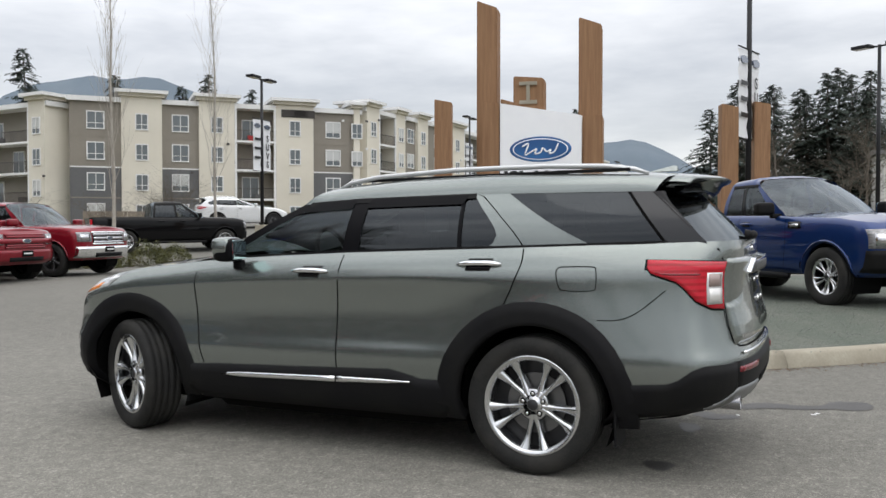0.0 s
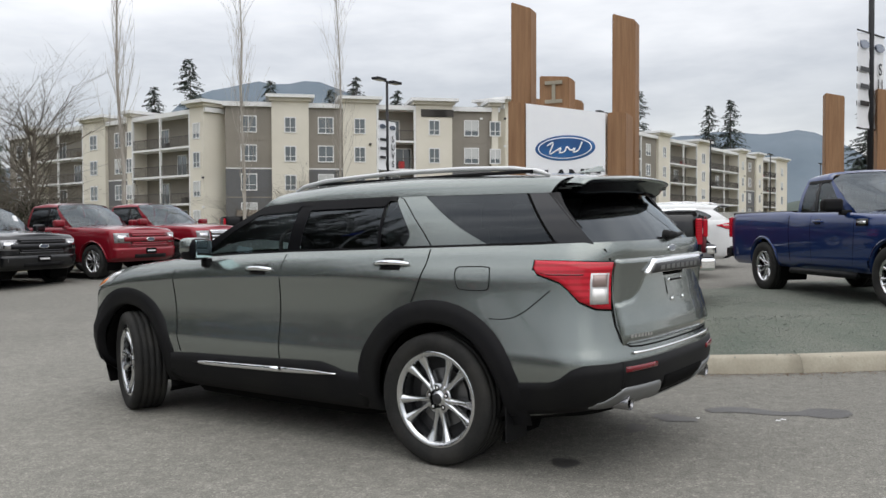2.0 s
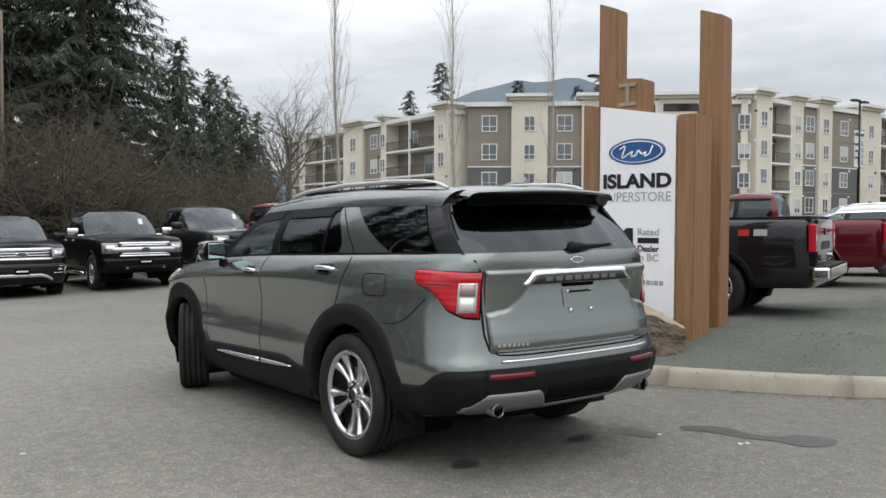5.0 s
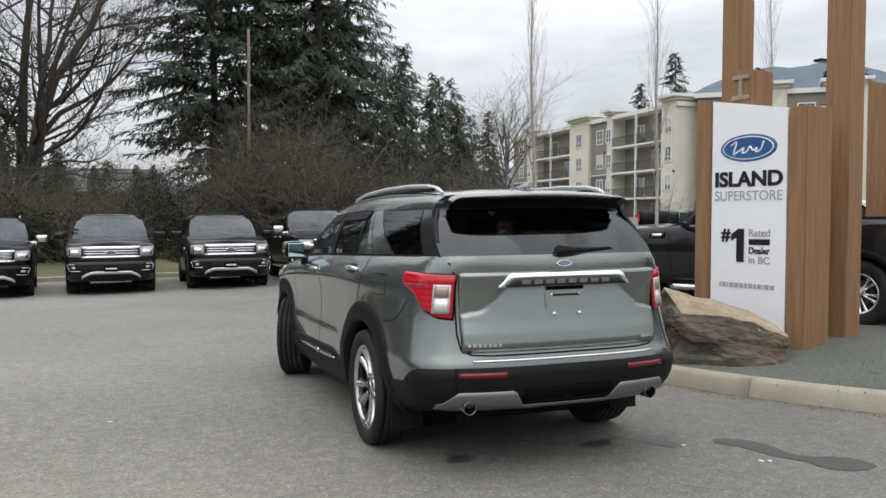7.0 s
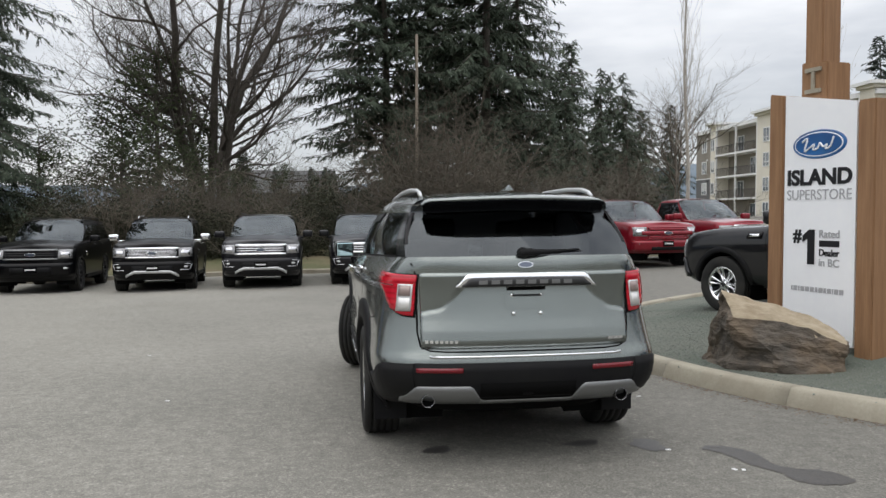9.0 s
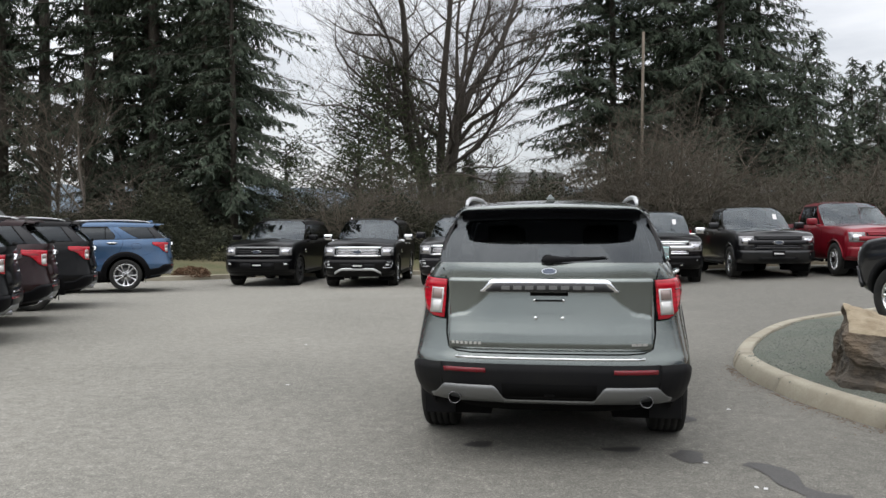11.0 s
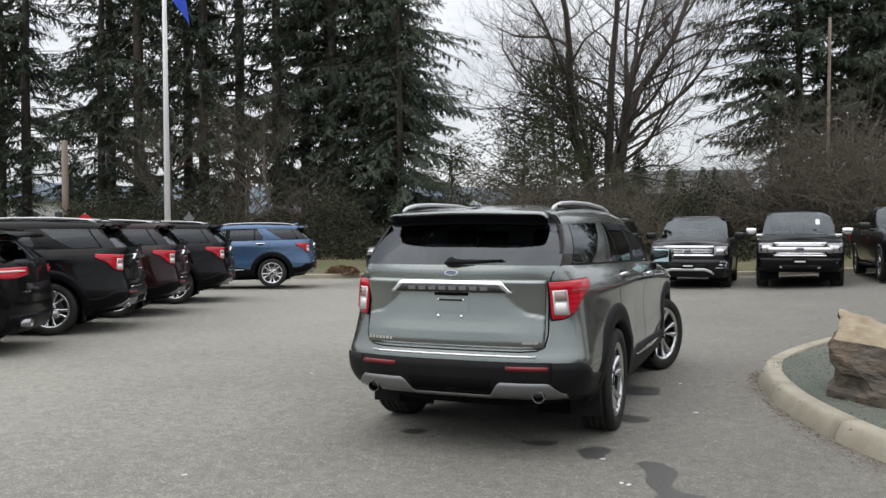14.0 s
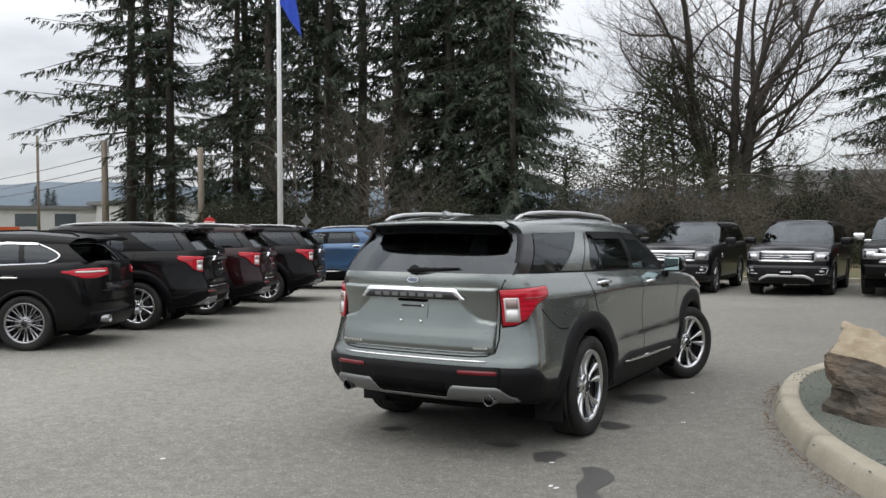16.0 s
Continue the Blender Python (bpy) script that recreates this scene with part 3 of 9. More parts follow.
def tyre_and_rim(rad, rimr, width, style, mat_rim):
    """A wheel round the axis X, its face towards +x: parts as (name, geometry, material, label)."""
    w = width / 2
    prof = [(-w * 0.80, rimr * 1.0), (-w * 0.98, rimr * 1.10), (-w, (rad + rimr) / 2), (-w * 0.93, rad * 0.965), (-w * 0.80, rad * 0.992)]
    for g in (-0.55, -0.18, 0.18, 0.55):
        prof += [(w * (g - 0.05), rad), (w * (g - 0.045), rad - 0.011), (w * (g + 0.045), rad - 0.011), (w * (g + 0.05), rad)]
    prof += [(w * 0.80, rad * 0.992), (w * 0.93, rad * 0.965), (w, (rad + rimr) / 2 + 0.01), (w * 0.99, rimr * 1.13), (w * 0.90, rimr * 1.04), (w * 0.80, rimr * 1.0)]
    out_ = [("tyre", lathe(prof, 36), M_RUBBER, "")]
    lip = [(w * 0.70, rimr * 0.90), (w * 0.82, rimr * 0.93), (w * 0.86, rimr * 0.975), (w * 0.86, rimr * 1.02), (w * 0.78, rimr * 1.03), (-w * 0.7, rimr * 0.99), (-w * 0.7, rimr * 0.93), (w * 0.55, rimr * 0.90)]
    out_.append(("rim", lathe(lip, 44), mat_rim, ""))
    out_.append(("wheel_pocket", lathe([(-w * 0.2, 0.03), (-w * 0.2, rimr * 0.93)], 32), M_RIMDARK, ""))
    out_.append(("brake_disc", lathe([(w * 0.02, 0.05), (w * 0.06, 0.06), (w * 0.06, rimr * 0.62), (w * 0.0, rimr * 0.62)], 32), M_DISC, ""))
    n, pair = style
    geos = []
    for k in range(n):
        for sd in ((-1, 1) if pair else (0,)):
            mid = 2 * math.pi * k / n
            vs = []
            for i in range(8):
                t = i / 7
                r = rimr * (0.20 + 0.745 * t)
                a = mid + sd * (1.0 / n) * (0.72 * (1 - t) + 0.20 * math.sin(math.pi * t) * (1 - t) + 1.18 * t) if pair else mid
                hw = rimr * (0.062 + 0.012 * math.cos(2 * math.pi * t) + 0.050 * t ** 3) * min(1.0, 6.5 / n) if pair else rimr * (0.12 + 0.05 * t) * min(1.0, 7 / n)
                xf = w * (0.60 - 0.10 * math.sin(math.pi * t) + 0.19 * t * t)
                ca, sa = math.cos(a), math.sin(a)
                for dx, dw in ((-0.040, -1.10), (-0.016, -1.0), (-0.002, -0.62), (0.003, 0.0), (-0.002, 0.62), (-0.016, 1.0), (-0.040, 1.10)):
                    vs.append((xf + dx, r * ca - dw * hw * sa, r * sa + dw * hw * ca))
            geos.append((vs, grid_faces(8, 7)))
    out_.append(("spoke_star", join_geo(*geos), mat_rim, ""))
    out_.append(("hub_plate", lathe([(w * 0.38, rimr * 0.335), (w * 0.53, rimr * 0.325), (w * 0.57, rimr * 0.29), (w * 0.565, rimr * 0.14), (w * 0.60, rimr * 0.135), (w * 0.625, rimr * 0.115)], 30), mat_rim, ""))
    out_.append(("hub_cap", lathe([(w * 0.60, rimr * 0.118), (w * 0.635, rimr * 0.105), (w * 0.64, 0.001)], 20), M_RIMDARK, ""))
    nuts, wells = [], []
    for k in range(5):
        a = 2 * math.pi * (k + 0.5) / 5
        shift = lambda v: [(p[0], p[1] + rimr * 0.222 * math.cos(a), p[2] + rimr * 0.222 * math.sin(a)) for p in v]
        v, f = lathe([(w * 0.50, 0.0095), (w * 0.60, 0.0095), (w * 0.615, 0.007), (w * 0.618, 0.001)], 6)
        nuts.append((shift(v), f))
        v, f = lathe([(w * 0.555, 0.0175), (w * 0.578, 0.0165), (w * 0.578, 0.001)], 12)
        wells.append((shift(v), f))
    out_.append(("nut_well", join_geo(*wells), M_GAP, ""))
    out_.append(("nut_ring", join_geo(*nuts), M_CHROME, ""))
    return out_


WHEELS = {}


def put_wheel(key, make, parent, x, y, z, steer, name="wheel"):
    """A wheel under its vehicle; wheels of one kind share their meshes."""
    hub = new(name)
    hub.parent = parent
    hub.matrix_basis = Matrix.Translation((x, y, z)) @ Matrix.Rotation(steer, 4, "Z") @ Matrix.Rotation(0.0 if x > 0 else math.pi, 4, "Z") @ Matrix.Rotation(0.35 * (y + x), 4, "X")
    if key not in WHEELS:
        WHEELS[key] = [(nm, mesh_of(nm, g[0], g[1], mt, nm in ("tyre", "rim", "hub_plate", "hub_cap", "spoke_star")), lb) for nm, g, mt, lb in make()]
    for nm, me, lb in WHEELS[key]:
        ob = new(nm, me)
        ob.parent = hub
        if lb:
            ob["label"] = lb
    return hub


def lerp_list(v, t):
    return float(np.interp(t, np.linspace(0, 1, len(v)), v))


def build_body(spec, S, rt, mpaint):
    """Shell, bonnet, floor, wheel housings and glasshouse."""
    G, wb, R = S.G, spec["wb"], spec["arch"]
    zw = spec["wr"]
    # shell with the wheel openings cut out
    bm = bmesh.new()
    for sx in (1, -1):
        grid = [[bm.verts.new((sx * p[0], p[1], p[2])) for p in row] for row in G]
        for r in range(S.R - 1):
            for c in range(S.N - 1):
                q = (grid[r][c], grid[r][c + 1], grid[r + 1][c + 1], grid[r + 1][c])
                bm.faces.new(q if sx < 0 else q[::-1])
    side = 0.55 * G[:, :, 0].max()
    for yw in (0.0, wb):
        kill = []
        for f in bm.faces:
            m = f.calc_center_median()
            if abs(m.x) > side and math.hypot(m.y - yw, m.z - zw) < R:
                kill.append(f)
        bmesh.ops.delete(bm, geom=kill, context="FACES")
        for v in bm.verts:
            d = math.hypot(v.co.y - yw, v.co.z - zw)
            if abs(v.co.x) > side and d < R + 0.012 and d > 0.01:
                v.co.y, v.co.z = yw + (v.co.y - yw) * R / d, zw + (v.co.z - zw) * R / d
    bmesh.ops.delete(bm, geom=[v for v in bm.verts if not v.link_faces], context="VERTS")
    bmesh.ops.remove_doubles(bm, verts=bm.verts, dist=0.0015)
    bmesh.ops.recalc_face_normals(bm, faces=bm.faces)
    body = part("body", bm, mpaint, rt, smooth=True)

    def cap(row, y0, y1, crown, dz, nm, mat, n=12, flat=None):
        vs, cols = [], 0
        for i in range(S.N):
            x, y, z = G[row, i]
            if y0 <= y <= y1:
                cols += 1
                for k in range(n + 1):
                    s = -1 + 2 * k / n
                    vs.append((x * s, y, (flat if flat is not None else z + dz) + crown * (1 - s * s) * min(1, x / 0.5)))
        return piece(nm, vs, grid_faces(cols, n + 1), mat, rt, smooth=True)
    ycowl = spec["cowl"]
    cap(-1, ycowl - 0.12, 99, spec.get("hood_crown", 0.05), 0.0, "bonnet", mpaint)
    zu, z_lo = spec["levels"][0][0] + 0.03, spec.get("tub", spec["levels"][0][0] - 0.02)
    vs = []
    ring = [p for p in G[0]] + [np.array((-p[0], p[1], p[2])) for p in G[0][::-1]]
    ymid = 0.5 * (G[0][:, 1].max() + G[0][:, 1].min())
    wide_ = lambda y: 1 + 0.22 * smooth01(0.42, 0.62, y) * (1 - smooth01(wb - 0.62, wb - 0.42, y))
    for kx, ky, z in ((0.985, 0.99, None), (0.80, 0.95, zu), (0.75, 0.88, z_lo), (0.0, 0.80, z_lo)):
        vs += [(p[0] * (kx * wide_(p[1]) if kx < 0.9 else kx), ymid + (p[1] - ymid) * ky, p[2] + 0.01 if z is None else max(z, p[2] - 0.09)) for p in ring]
    piece("underbody", vs, grid_faces(4, len(ring)), M_UNDER, rt)
    for yw in (0.0, wb):
        for sx in (1, -1):
            vs = []
            xo = 0.9 * G[3, S.N // 2, 0]
            for k in range(15):
                a = math.radians(-28 + 236 * k / 14)
                for x in (xo + 0.02, xo - 0.42):
                    vs.append((sx * x, yw + (R - 0.004) * math.cos(a), zw + (R - 0.004) * math.sin(a)))
            o = len(vs)
            vs.append((sx * (xo - 0.42), yw, zw))
            fs = grid_faces(15, 2) + [(o, 2 * k + 1, 2 * k + 3) for k in range(14)]
            piece("wheel_housing", vs, fs, M_UNDER, rt)
    # glasshouse
    g = spec["gh"]
    yc = 0.5 * (g["yA0"] + g["yD0"])
    hl = 0.5 * (g["yA0"] - g["yD0"])
    zt = lambda y: np.interp(y, *zip(*g["zt"]))

    def Xs(y, t):
        s = (y - yc) / hl
        tap = 1 - (g["tf"] * s * s if s > 0 else g["tr"] * s * s)
        return (g["xb"] + (g["xt"] - g["xb"]) * t + 0.025 * math.sin(math.pi * t)) * tap

    def Zs(y, t):
        b = float(S.zb(min(y, ycowl))) - 0.004
        return b + (float(zt(y)) - b) * t

    def region(b0, b1, t0, t1, off, nt=8, ny=8):
        vs = []
        for i in range(nt + 1):
            t = t0 + (t1 - t0) * i / nt
            ya, yb = lerp_list(b0, t), lerp_list(b1, t)
            for k in range(ny + 1):
                y = ya + (yb - ya) * k / ny
                vs.append((Xs(y, t) + off, y, Zs(y, t)))
        return vs, grid_faces(nt + 1, ny + 1)
    eA = [(g["yA0"], 0.0), (g["yA1"], 1.0)]
    A = g.get("Acurve", [g["yA0"], 0.5 * (g["yA0"] + g["yA1"]) + 0.02, g["yA1"]])
    D = g.get("Dcurve", [g["yD0"], 0.5 * (g["yD0"] + g["yD1"]) - 0.01, g["yD1"]])
    bounds = [A] + g["lines"] + [D]
    kinds = g["kinds"]
    for sx in (1, -1):
        for (nm, mt, off), b0, b1 in zip(kinds, bounds, bounds[1:]):
            geo = region(b0, b1, 0.0, 1.0, off)
            if sx < 0:
                geo = mirror_geo(geo)
            mt = mpaint if mt is None else mt
            ob = piece(nm, geo[0], facing_out(geo[0], geo[1], (0, yc, 1.0)), mt, rt)
            if "window" in nm:
                ob.visible_shadow = False
        # belt moulding and the dark head moulding over the doors
        for nm, t0, t1, off, mt in (("belt_moulding", -0.02, 0.055, 0.007, g.get("belt_mat", M_PLASTIC)), ("head_moulding", 0.94, 1.03, 0.007, g.get("head_mat", M_PLASTIC))):
            yy0 = lerp_list(bounds[1], max(t0, 0)) + 0.03
            yy1 = lerp_list(g["lines"][g.get("belt_to", -1)], max(t0, 0)) if t0 < 0.5 else lerp_list(g["lines"][g.get("head_to", 3)], 1.0) - 0.01
            geo = region([yy0, yy0 - 0.02], [yy1, yy1], t0, t1, off, 2, 24)
            geo = join_geo(geo, region([yy0, yy0 - 0.02], [yy1, yy1], t1, t1 + 0.002, 0, 1, 24))
            if sx < 0:
                geo = mirror_geo(geo)
            piece(nm, geo[0], geo[1], mt, rt)
    # roof with its rolled edges
    yf1, yr1 = g["yRf"], g["yRr"]
    xr, zr, crown = g["xr"], g["zr"], g["crown"]
    ny, nx = 20, 16
    vs = []
    for i in range(ny + 1):
        v = i / ny
        ys = g["yA1"] + (g["yD1"] - g["yA1"]) * v
        yr_ = yf1 + (yr1 - yf1) * v
        zre = float(np.interp(yr_, *zip(*g["zroof"])))
        row = []
        xt_, zt_ = Xs(ys, 1.0), Zs(ys, 1.0)
        xre = xr * (1 - 0.05 * (2 * v - 1) ** 2)
        for k in range(4):
            s = k / 4
            q = math.sin(s * math.pi / 2)
            row.append((xt_ + (xre - xt_) * (1 - math.cos(s * math.pi / 2)), ys + (yr_ - ys) * s, zt_ + (zre - zt_) * q))
        for k in range(nx + 1):
            s = 1 - 2 * k / nx
            bowf = g["w1"] * (1 - s * s) * max(0, 1 - 3 * v) - g["r1"] * (1 - s * s) * max(0, 3 * v - 2)
            row.append((xre * s, yr_ + bowf, zre + crown * (1 - s * s) * (0.55 + 0.45 * math.sin(math.pi * min(1, v * 0.9 + 0.1)))))
        row += [(-p[0], p[1], p[2]) for p in row[:4]][::-1]
        vs += row
    piece("roof", vs, grid_faces(ny + 1, nx + 9), mpaint, rt)

    # windscreen and rear window between the side edges
    def screen(pts, bow0, bow1, dome0, dome1, nm, mat, n=10, m=14, sink=0.004):
        P = np.array(pts, float)
        s = np.r_[0, np.cumsum(np.linalg.norm(np.diff(P, axis=0), axis=1))]
        s /= s[-1]
        vs = []
        for i in range(n + 1):
            t = i / n
            x, y, z = (np.interp(t, s, P[:, k]) for k in range(3))
            for k in range(m + 1):
                c = -1 + 2 * k / m
                vs.append((x * c, y + (bow0 + (bow1 - bow0) * t) * (1 - c * c), z + (dome0 + (dome1 - dome0) * t) * (1 - c * c) - sink))
        ob = piece(nm, vs, facing_out(vs, grid_faces(n + 1, m + 1), (0, yc, 0.8)), mat, rt)
        ob.visible_shadow = False
        return ob
    zf = float(np.interp(yf1, *zip(*g["zroof"])))
    zr_ = float(np.interp(yr1, *zip(*g["zroof"])))
    screen([(Xs(lerp_list(A, t), t), lerp_list(A, t), Zs(lerp_list(A, t), t)) for t in (0, 0.25, 0.5, 0.75, 1)] + [(xr * 0.95, yf1, zf)], g["w0"], g["w1"], g.get("d0", -0.01), crown * 0.55, "windscreen", M_SCREEN)
    screen([(Xs(lerp_list(D, t), t), lerp_list(D, t), Zs(lerp_list(D, t), t)) for t in (0, 0.25, 0.5, 0.75, 1)] + [(xr * 0.95, yr1, zr_)], -g["r0"], -g["r1"], 0.0, crown * 0.6, "rear_window", g.get("rear_glass", M_DARKGLASS))
    # cabin: dark deck at belt height, dashboard, seat backs, wheel
    yb0, yb1 = g["yA0"] + g["w0"] * 0.8, g["yD0"] + 0.03
    vs = []
    for i in range(21):
        y = yb0 + (yb1 - yb0) * i / 20
        x = Xs(min(y, g["yA0"]), 0) * (1 if y <= g["yA0"] else max(0.1, math.sqrt(max(0, 1 - (y - g["yA0"]) / (g["w0"] + 1e-6)))))
        for s in (-1, -0.5, 0, 0.5, 1):
            vs.append((x * s * 0.985, y, Zs(y, 0) - 0.035))
    piece("cabin_trim", vs, grid_faces(21, 5), M_CABIN, rt)
    for y in g["seats"]:
        for x in (-0.38, 0.38):
            bm = bmesh.new()
            box(bm, x - 0.24, x + 0.24, y - 0.06, y + 0.07, Zs(y, 0) - 0.04, Zs(y, 0) + 0.12, 0.05)
            box(bm, x - 0.13, x + 0.13, y - 0.07, y + 0.03, Zs(y, 0) + 0.10, Zs(y, 0) + 0.28, 0.045)
            part("seat_back", bm, spec.get("seat", M_CABIN), rt, smooth=True)
    y0 = g["seats"][0] + 0.62
    ring = [(-0.38 + 0.18 * math.cos(a), y0 + 0.05 * math.sin(a), Zs(y0, 0) + 0.0 + 0.17 * math.sin(a)) for a in np.linspace(0, 2 * math.pi, 17)]
    v, f = tube(ring, 0.016, 6, False)
    piece("steering_wheel", v, f, M_CABIN, rt)
    return Xs, Zs, body


def ribbon(S, pts, width, name, rt, mat, d=0.0022, mirror=True):
    """A thin seam along points (y, z) of the body's side."""
    P = [np.array(p, float) for p in pts]
    fine = catmull(P, 5) if len(P) > 2 else np.array([P[0] + (P[-1] - P[0]) * k / 8 for k in range(9)])
    vs = []
    for i, p in enumerate(fine):
        t = fine[min(i + 1, len(fine) - 1)] - fine[max(i - 1, 0)]
        n = np.array([-t[1], t[0]]) / (np.linalg.norm(t) + 1e-9) * width / 2
        for s in (-1, 1):
            y, z = p + n * s
            u = S.find(z, y=y)
            vs.append(tuple(S.off(u, z, d)))
    g = (vs, grid_faces(len(fine), 2))
    if mirror:
        h = mirror_geo(g)
        piece(name, h[0], h[1], mat, rt)
    return piece(name, g[0], g[1], mat, rt)


def arch_trim(S, spec, rt, yw, sx, r0, r1, d, mat):
    """The flared lip round a wheel opening, hugging the body's side."""
    zw = spec["wr"]
    a0, a1 = spec.get("arch_span", (-20, 200))
    vs, n = [], 25
    for k in range(n):
        a = math.radians(a0 + (a1 - a0) * k / (n - 1))
        for r, dd in ((r0 - 0.004, -0.05), (r0 - 0.004, d * 0.8), (r0 + 0.02, d), ((r0 + r1) / 2, d), (r1 - 0.008, d * 0.8), (r1, -0.003)):
            y, z = yw + r * math.cos(a), zw + r * math.sin(a)
            z = max(z, spec["levels"][0][0] + 0.01)
            u = S.find_y(y, z)
            p = S.off(u, z, dd)
            vs.append((sx * p[0], p[1], p[2]))
    return piece("arch_trim", vs, grid_faces(n, 6, flip=sx < 0), mat, rt)


def find_y(self, y, z):
    key = ("y", round(z, 2))
    if not hasattr(self, "memo"):
        self.memo = {}
    if key not in self.memo:
        us = np.linspace(0.03, 0.97, 260)
        p = np.array([self.at(u, z) for u in us])
        k = np.argsort(p[:, 1])
        self.memo[key] = (p[k, 1], us[k])
    return float(np.interp(y, *self.memo[key]))


Shell.find_y = find_y
Shell.find = lambda self, z, y=None, x=None, rear=True: self.find_y(y, z) if y is not None else self.ux(x, z, rear)


def door_mirror(rt, x, y, z, mpaint, glassmat=M_MIRROR, big=1.0, cap=None, split=False):
    for sx in (1, -1):
        bm = bmesh.new()
        wd = 0.180 if split else 0.235 * big
        box(bm, 0.0, wd, -0.05, 0.11, -0.078 * big, 0.078 * big, 0.06, seg=4)
        bmesh.ops.transform(bm, matrix=Matrix.Translation((0.06, 0, 0.05)) @ Matrix.Rotation(-0.10, 4, "Z"), verts=bm.verts)
        box(bm, -0.10, 0.09, -0.015, 0.045, -0.085, -0.02, 0.015)
        m = Matrix.Translation((sx * x, y, z)) @ Matrix.Diagonal((sx, 1, 1, 1))
        bmesh.ops.transform(bm, matrix=m, verts=bm.verts)
        bmesh.ops.recalc_face_normals(bm, faces=bm.faces)
        ob = part("door_mirror", bm, M_VISOR if split else cap or mpaint, rt, smooth=True)
        if split:
            bm = bmesh.new()
            box(bm, -0.003, wd + 0.005, -0.03, 0.116, -0.042 * big, 0.083 * big, 0.055, seg=4)
            bmesh.ops.transform(bm, matrix=m @ Matrix.Translation((0.06, 0, 0.05)) @ Matrix.Rotation(-0.10, 4, "Z"), verts=bm.verts)
            bmesh.ops.recalc_face_normals(bm, faces=bm.faces)
            part("mirror_cap", bm, mpaint, ob, smooth=True)
        bm = bmesh.new()
        box(bm, 0.016, wd - 0.014, -0.060, -0.046, -0.062 * big, 0.063 * big, 0.006)
        bmesh.ops.transform(bm, matrix=m @ Matrix.Translation((0.06, 0, 0.05)) @ Matrix.Rotation(-0.10, 4, "Z"), verts=bm.verts)
        bmesh.ops.recalc_face_normals(bm, faces=bm.faces)
        part("mirror_glass", bm, glassmat, ob)


def door_handles(S, rt, ys, z, mat, d=0.028):
    for y in ys:
        for sx in (1, -1):
            geo = []
            pts = []
            for k in range(9):
                t = k / 8
                yy = y - 0.135 + 0.27 * t
                p = S.off(S.find_y(yy, z), z, d * (0.25 + 0.75 * min(1, 3.5 * min(t, 1 - t))))
                pts.append((sx * p[0], p[1], p[2]))
            v, f = tube(pts, [0.009, 0.014, 0.0155, 0.016, 0.016, 0.016, 0.0155, 0.014, 0.009], 8)
            h = piece("door_handle", v, f, mat, rt)
            us = [S.find_y(y - 0.075 + 0.15 * k / 6, z) for k in range(7)]
            g = S.patch(us, z - 0.035, z + 0.035, 4, 0.0025, 0.0)
            if sx < 0:
                g = mirror_geo(g)
            piece("handle_recess", g[0], g[1], M_GLOSSK if mat is not M_PLASTIC else M_PLASTIC, h)


def ellipse_plate(name, rx, rz, depth, mat, parent, m, n=28):
    vs = [(0, 0, 0)]
    vs = [(rx * math.cos(2 * math.pi * k / n), 0, rz * math.sin(2 * math.pi * k / n)) for k in range(n)]
    vs += [(0.94 * p[0], -depth, 0.94 * p[2]) for p in vs]
    fs = [(k, (k + 1) % n, n + (k + 1) % n, n + k) for k in range(n)] + [tuple(range(n, 2 * n))[::-1]]
    ob = piece(name, vs, fs, mat, parent, smooth=False)
    ob.matrix_basis = m
    return ob


def emblem(rt, p, tilt, facing, rx=0.065, rz=0.026):
    """A plain blue oval, its colour paled as by reflected sky, with a bright rim."""
    m = Matrix.Translation(p) @ Matrix.Rotation(0 if facing < 0 else math.pi, 4, "Z") @ Matrix.Rotation(tilt, 4, "X")
    e = ellipse_plate("emblem", rx, rz, 0.006, M_CHROME, rt, m)
    ellipse_plate("emblem_face", rx * 0.86, rz * 0.82, 0.009, M_OVALPALE, e, Matrix.Identity(4))


def bars_row(rt, name, cx, cz, w, h, n, face, mat, depth=0.004, gap=0.35):
    """A row of plain bars that stands for letters. face(x, z) gives the point of the surface."""
    step = w / n
    for k in range(n):
        x0 = cx - w / 2 + step * k
        x1 = x0 + step * (1 - gap)
        q = [face(x0, cz - h / 2), face(x1, cz - h / 2), face(x1, cz + h / 2), face(x0, cz + h / 2)]
        piece(name, q, [(0, 1, 2, 3)], mat, rt, smooth=False)

# ---------------------------------------------------------------- ground
def ground_sheet():
    xs = np.r_[np.array([-1500, -700, -350, -180, -110, -80, -60]), np.arange(-50, 61, 2.0), np.array([70, 85, 105, 140, 200, 350, 700, 1500])]
    ys = np.r_[np.array([-1500, -600, -200, -90, -50]), np.arange(-36, 71, 2.0), np.array([80, 95, 115, 150, 210, 350, 700, 1500])]
    vs = [(x, y, ground_z(x, y)) for y in ys for x in xs]
    fs = grid_faces(len(ys), len(xs))
    idx = []
    for r in range(len(ys) - 1):
        for c in range(len(xs) - 1):
            x, y = (xs[c] + xs[c + 1]) / 2, (ys[r] + ys[r + 1]) / 2
            lot = -42 < x < 60 and -60 < y < 22 and not (x < -14 and y > 22)
            lot = lot or (x > 14 and y < 40 and x < 70)
            idx.append(0 if lot else 1)
    return tagged(piece("ground", vs, fs, M_ASPHALT, mats=[M_ASPHALT, M_GRASS], idx=idx), "pale worn asphalt car lot with rough grass beyond", "ground", kind="structure")


ground_sheet()


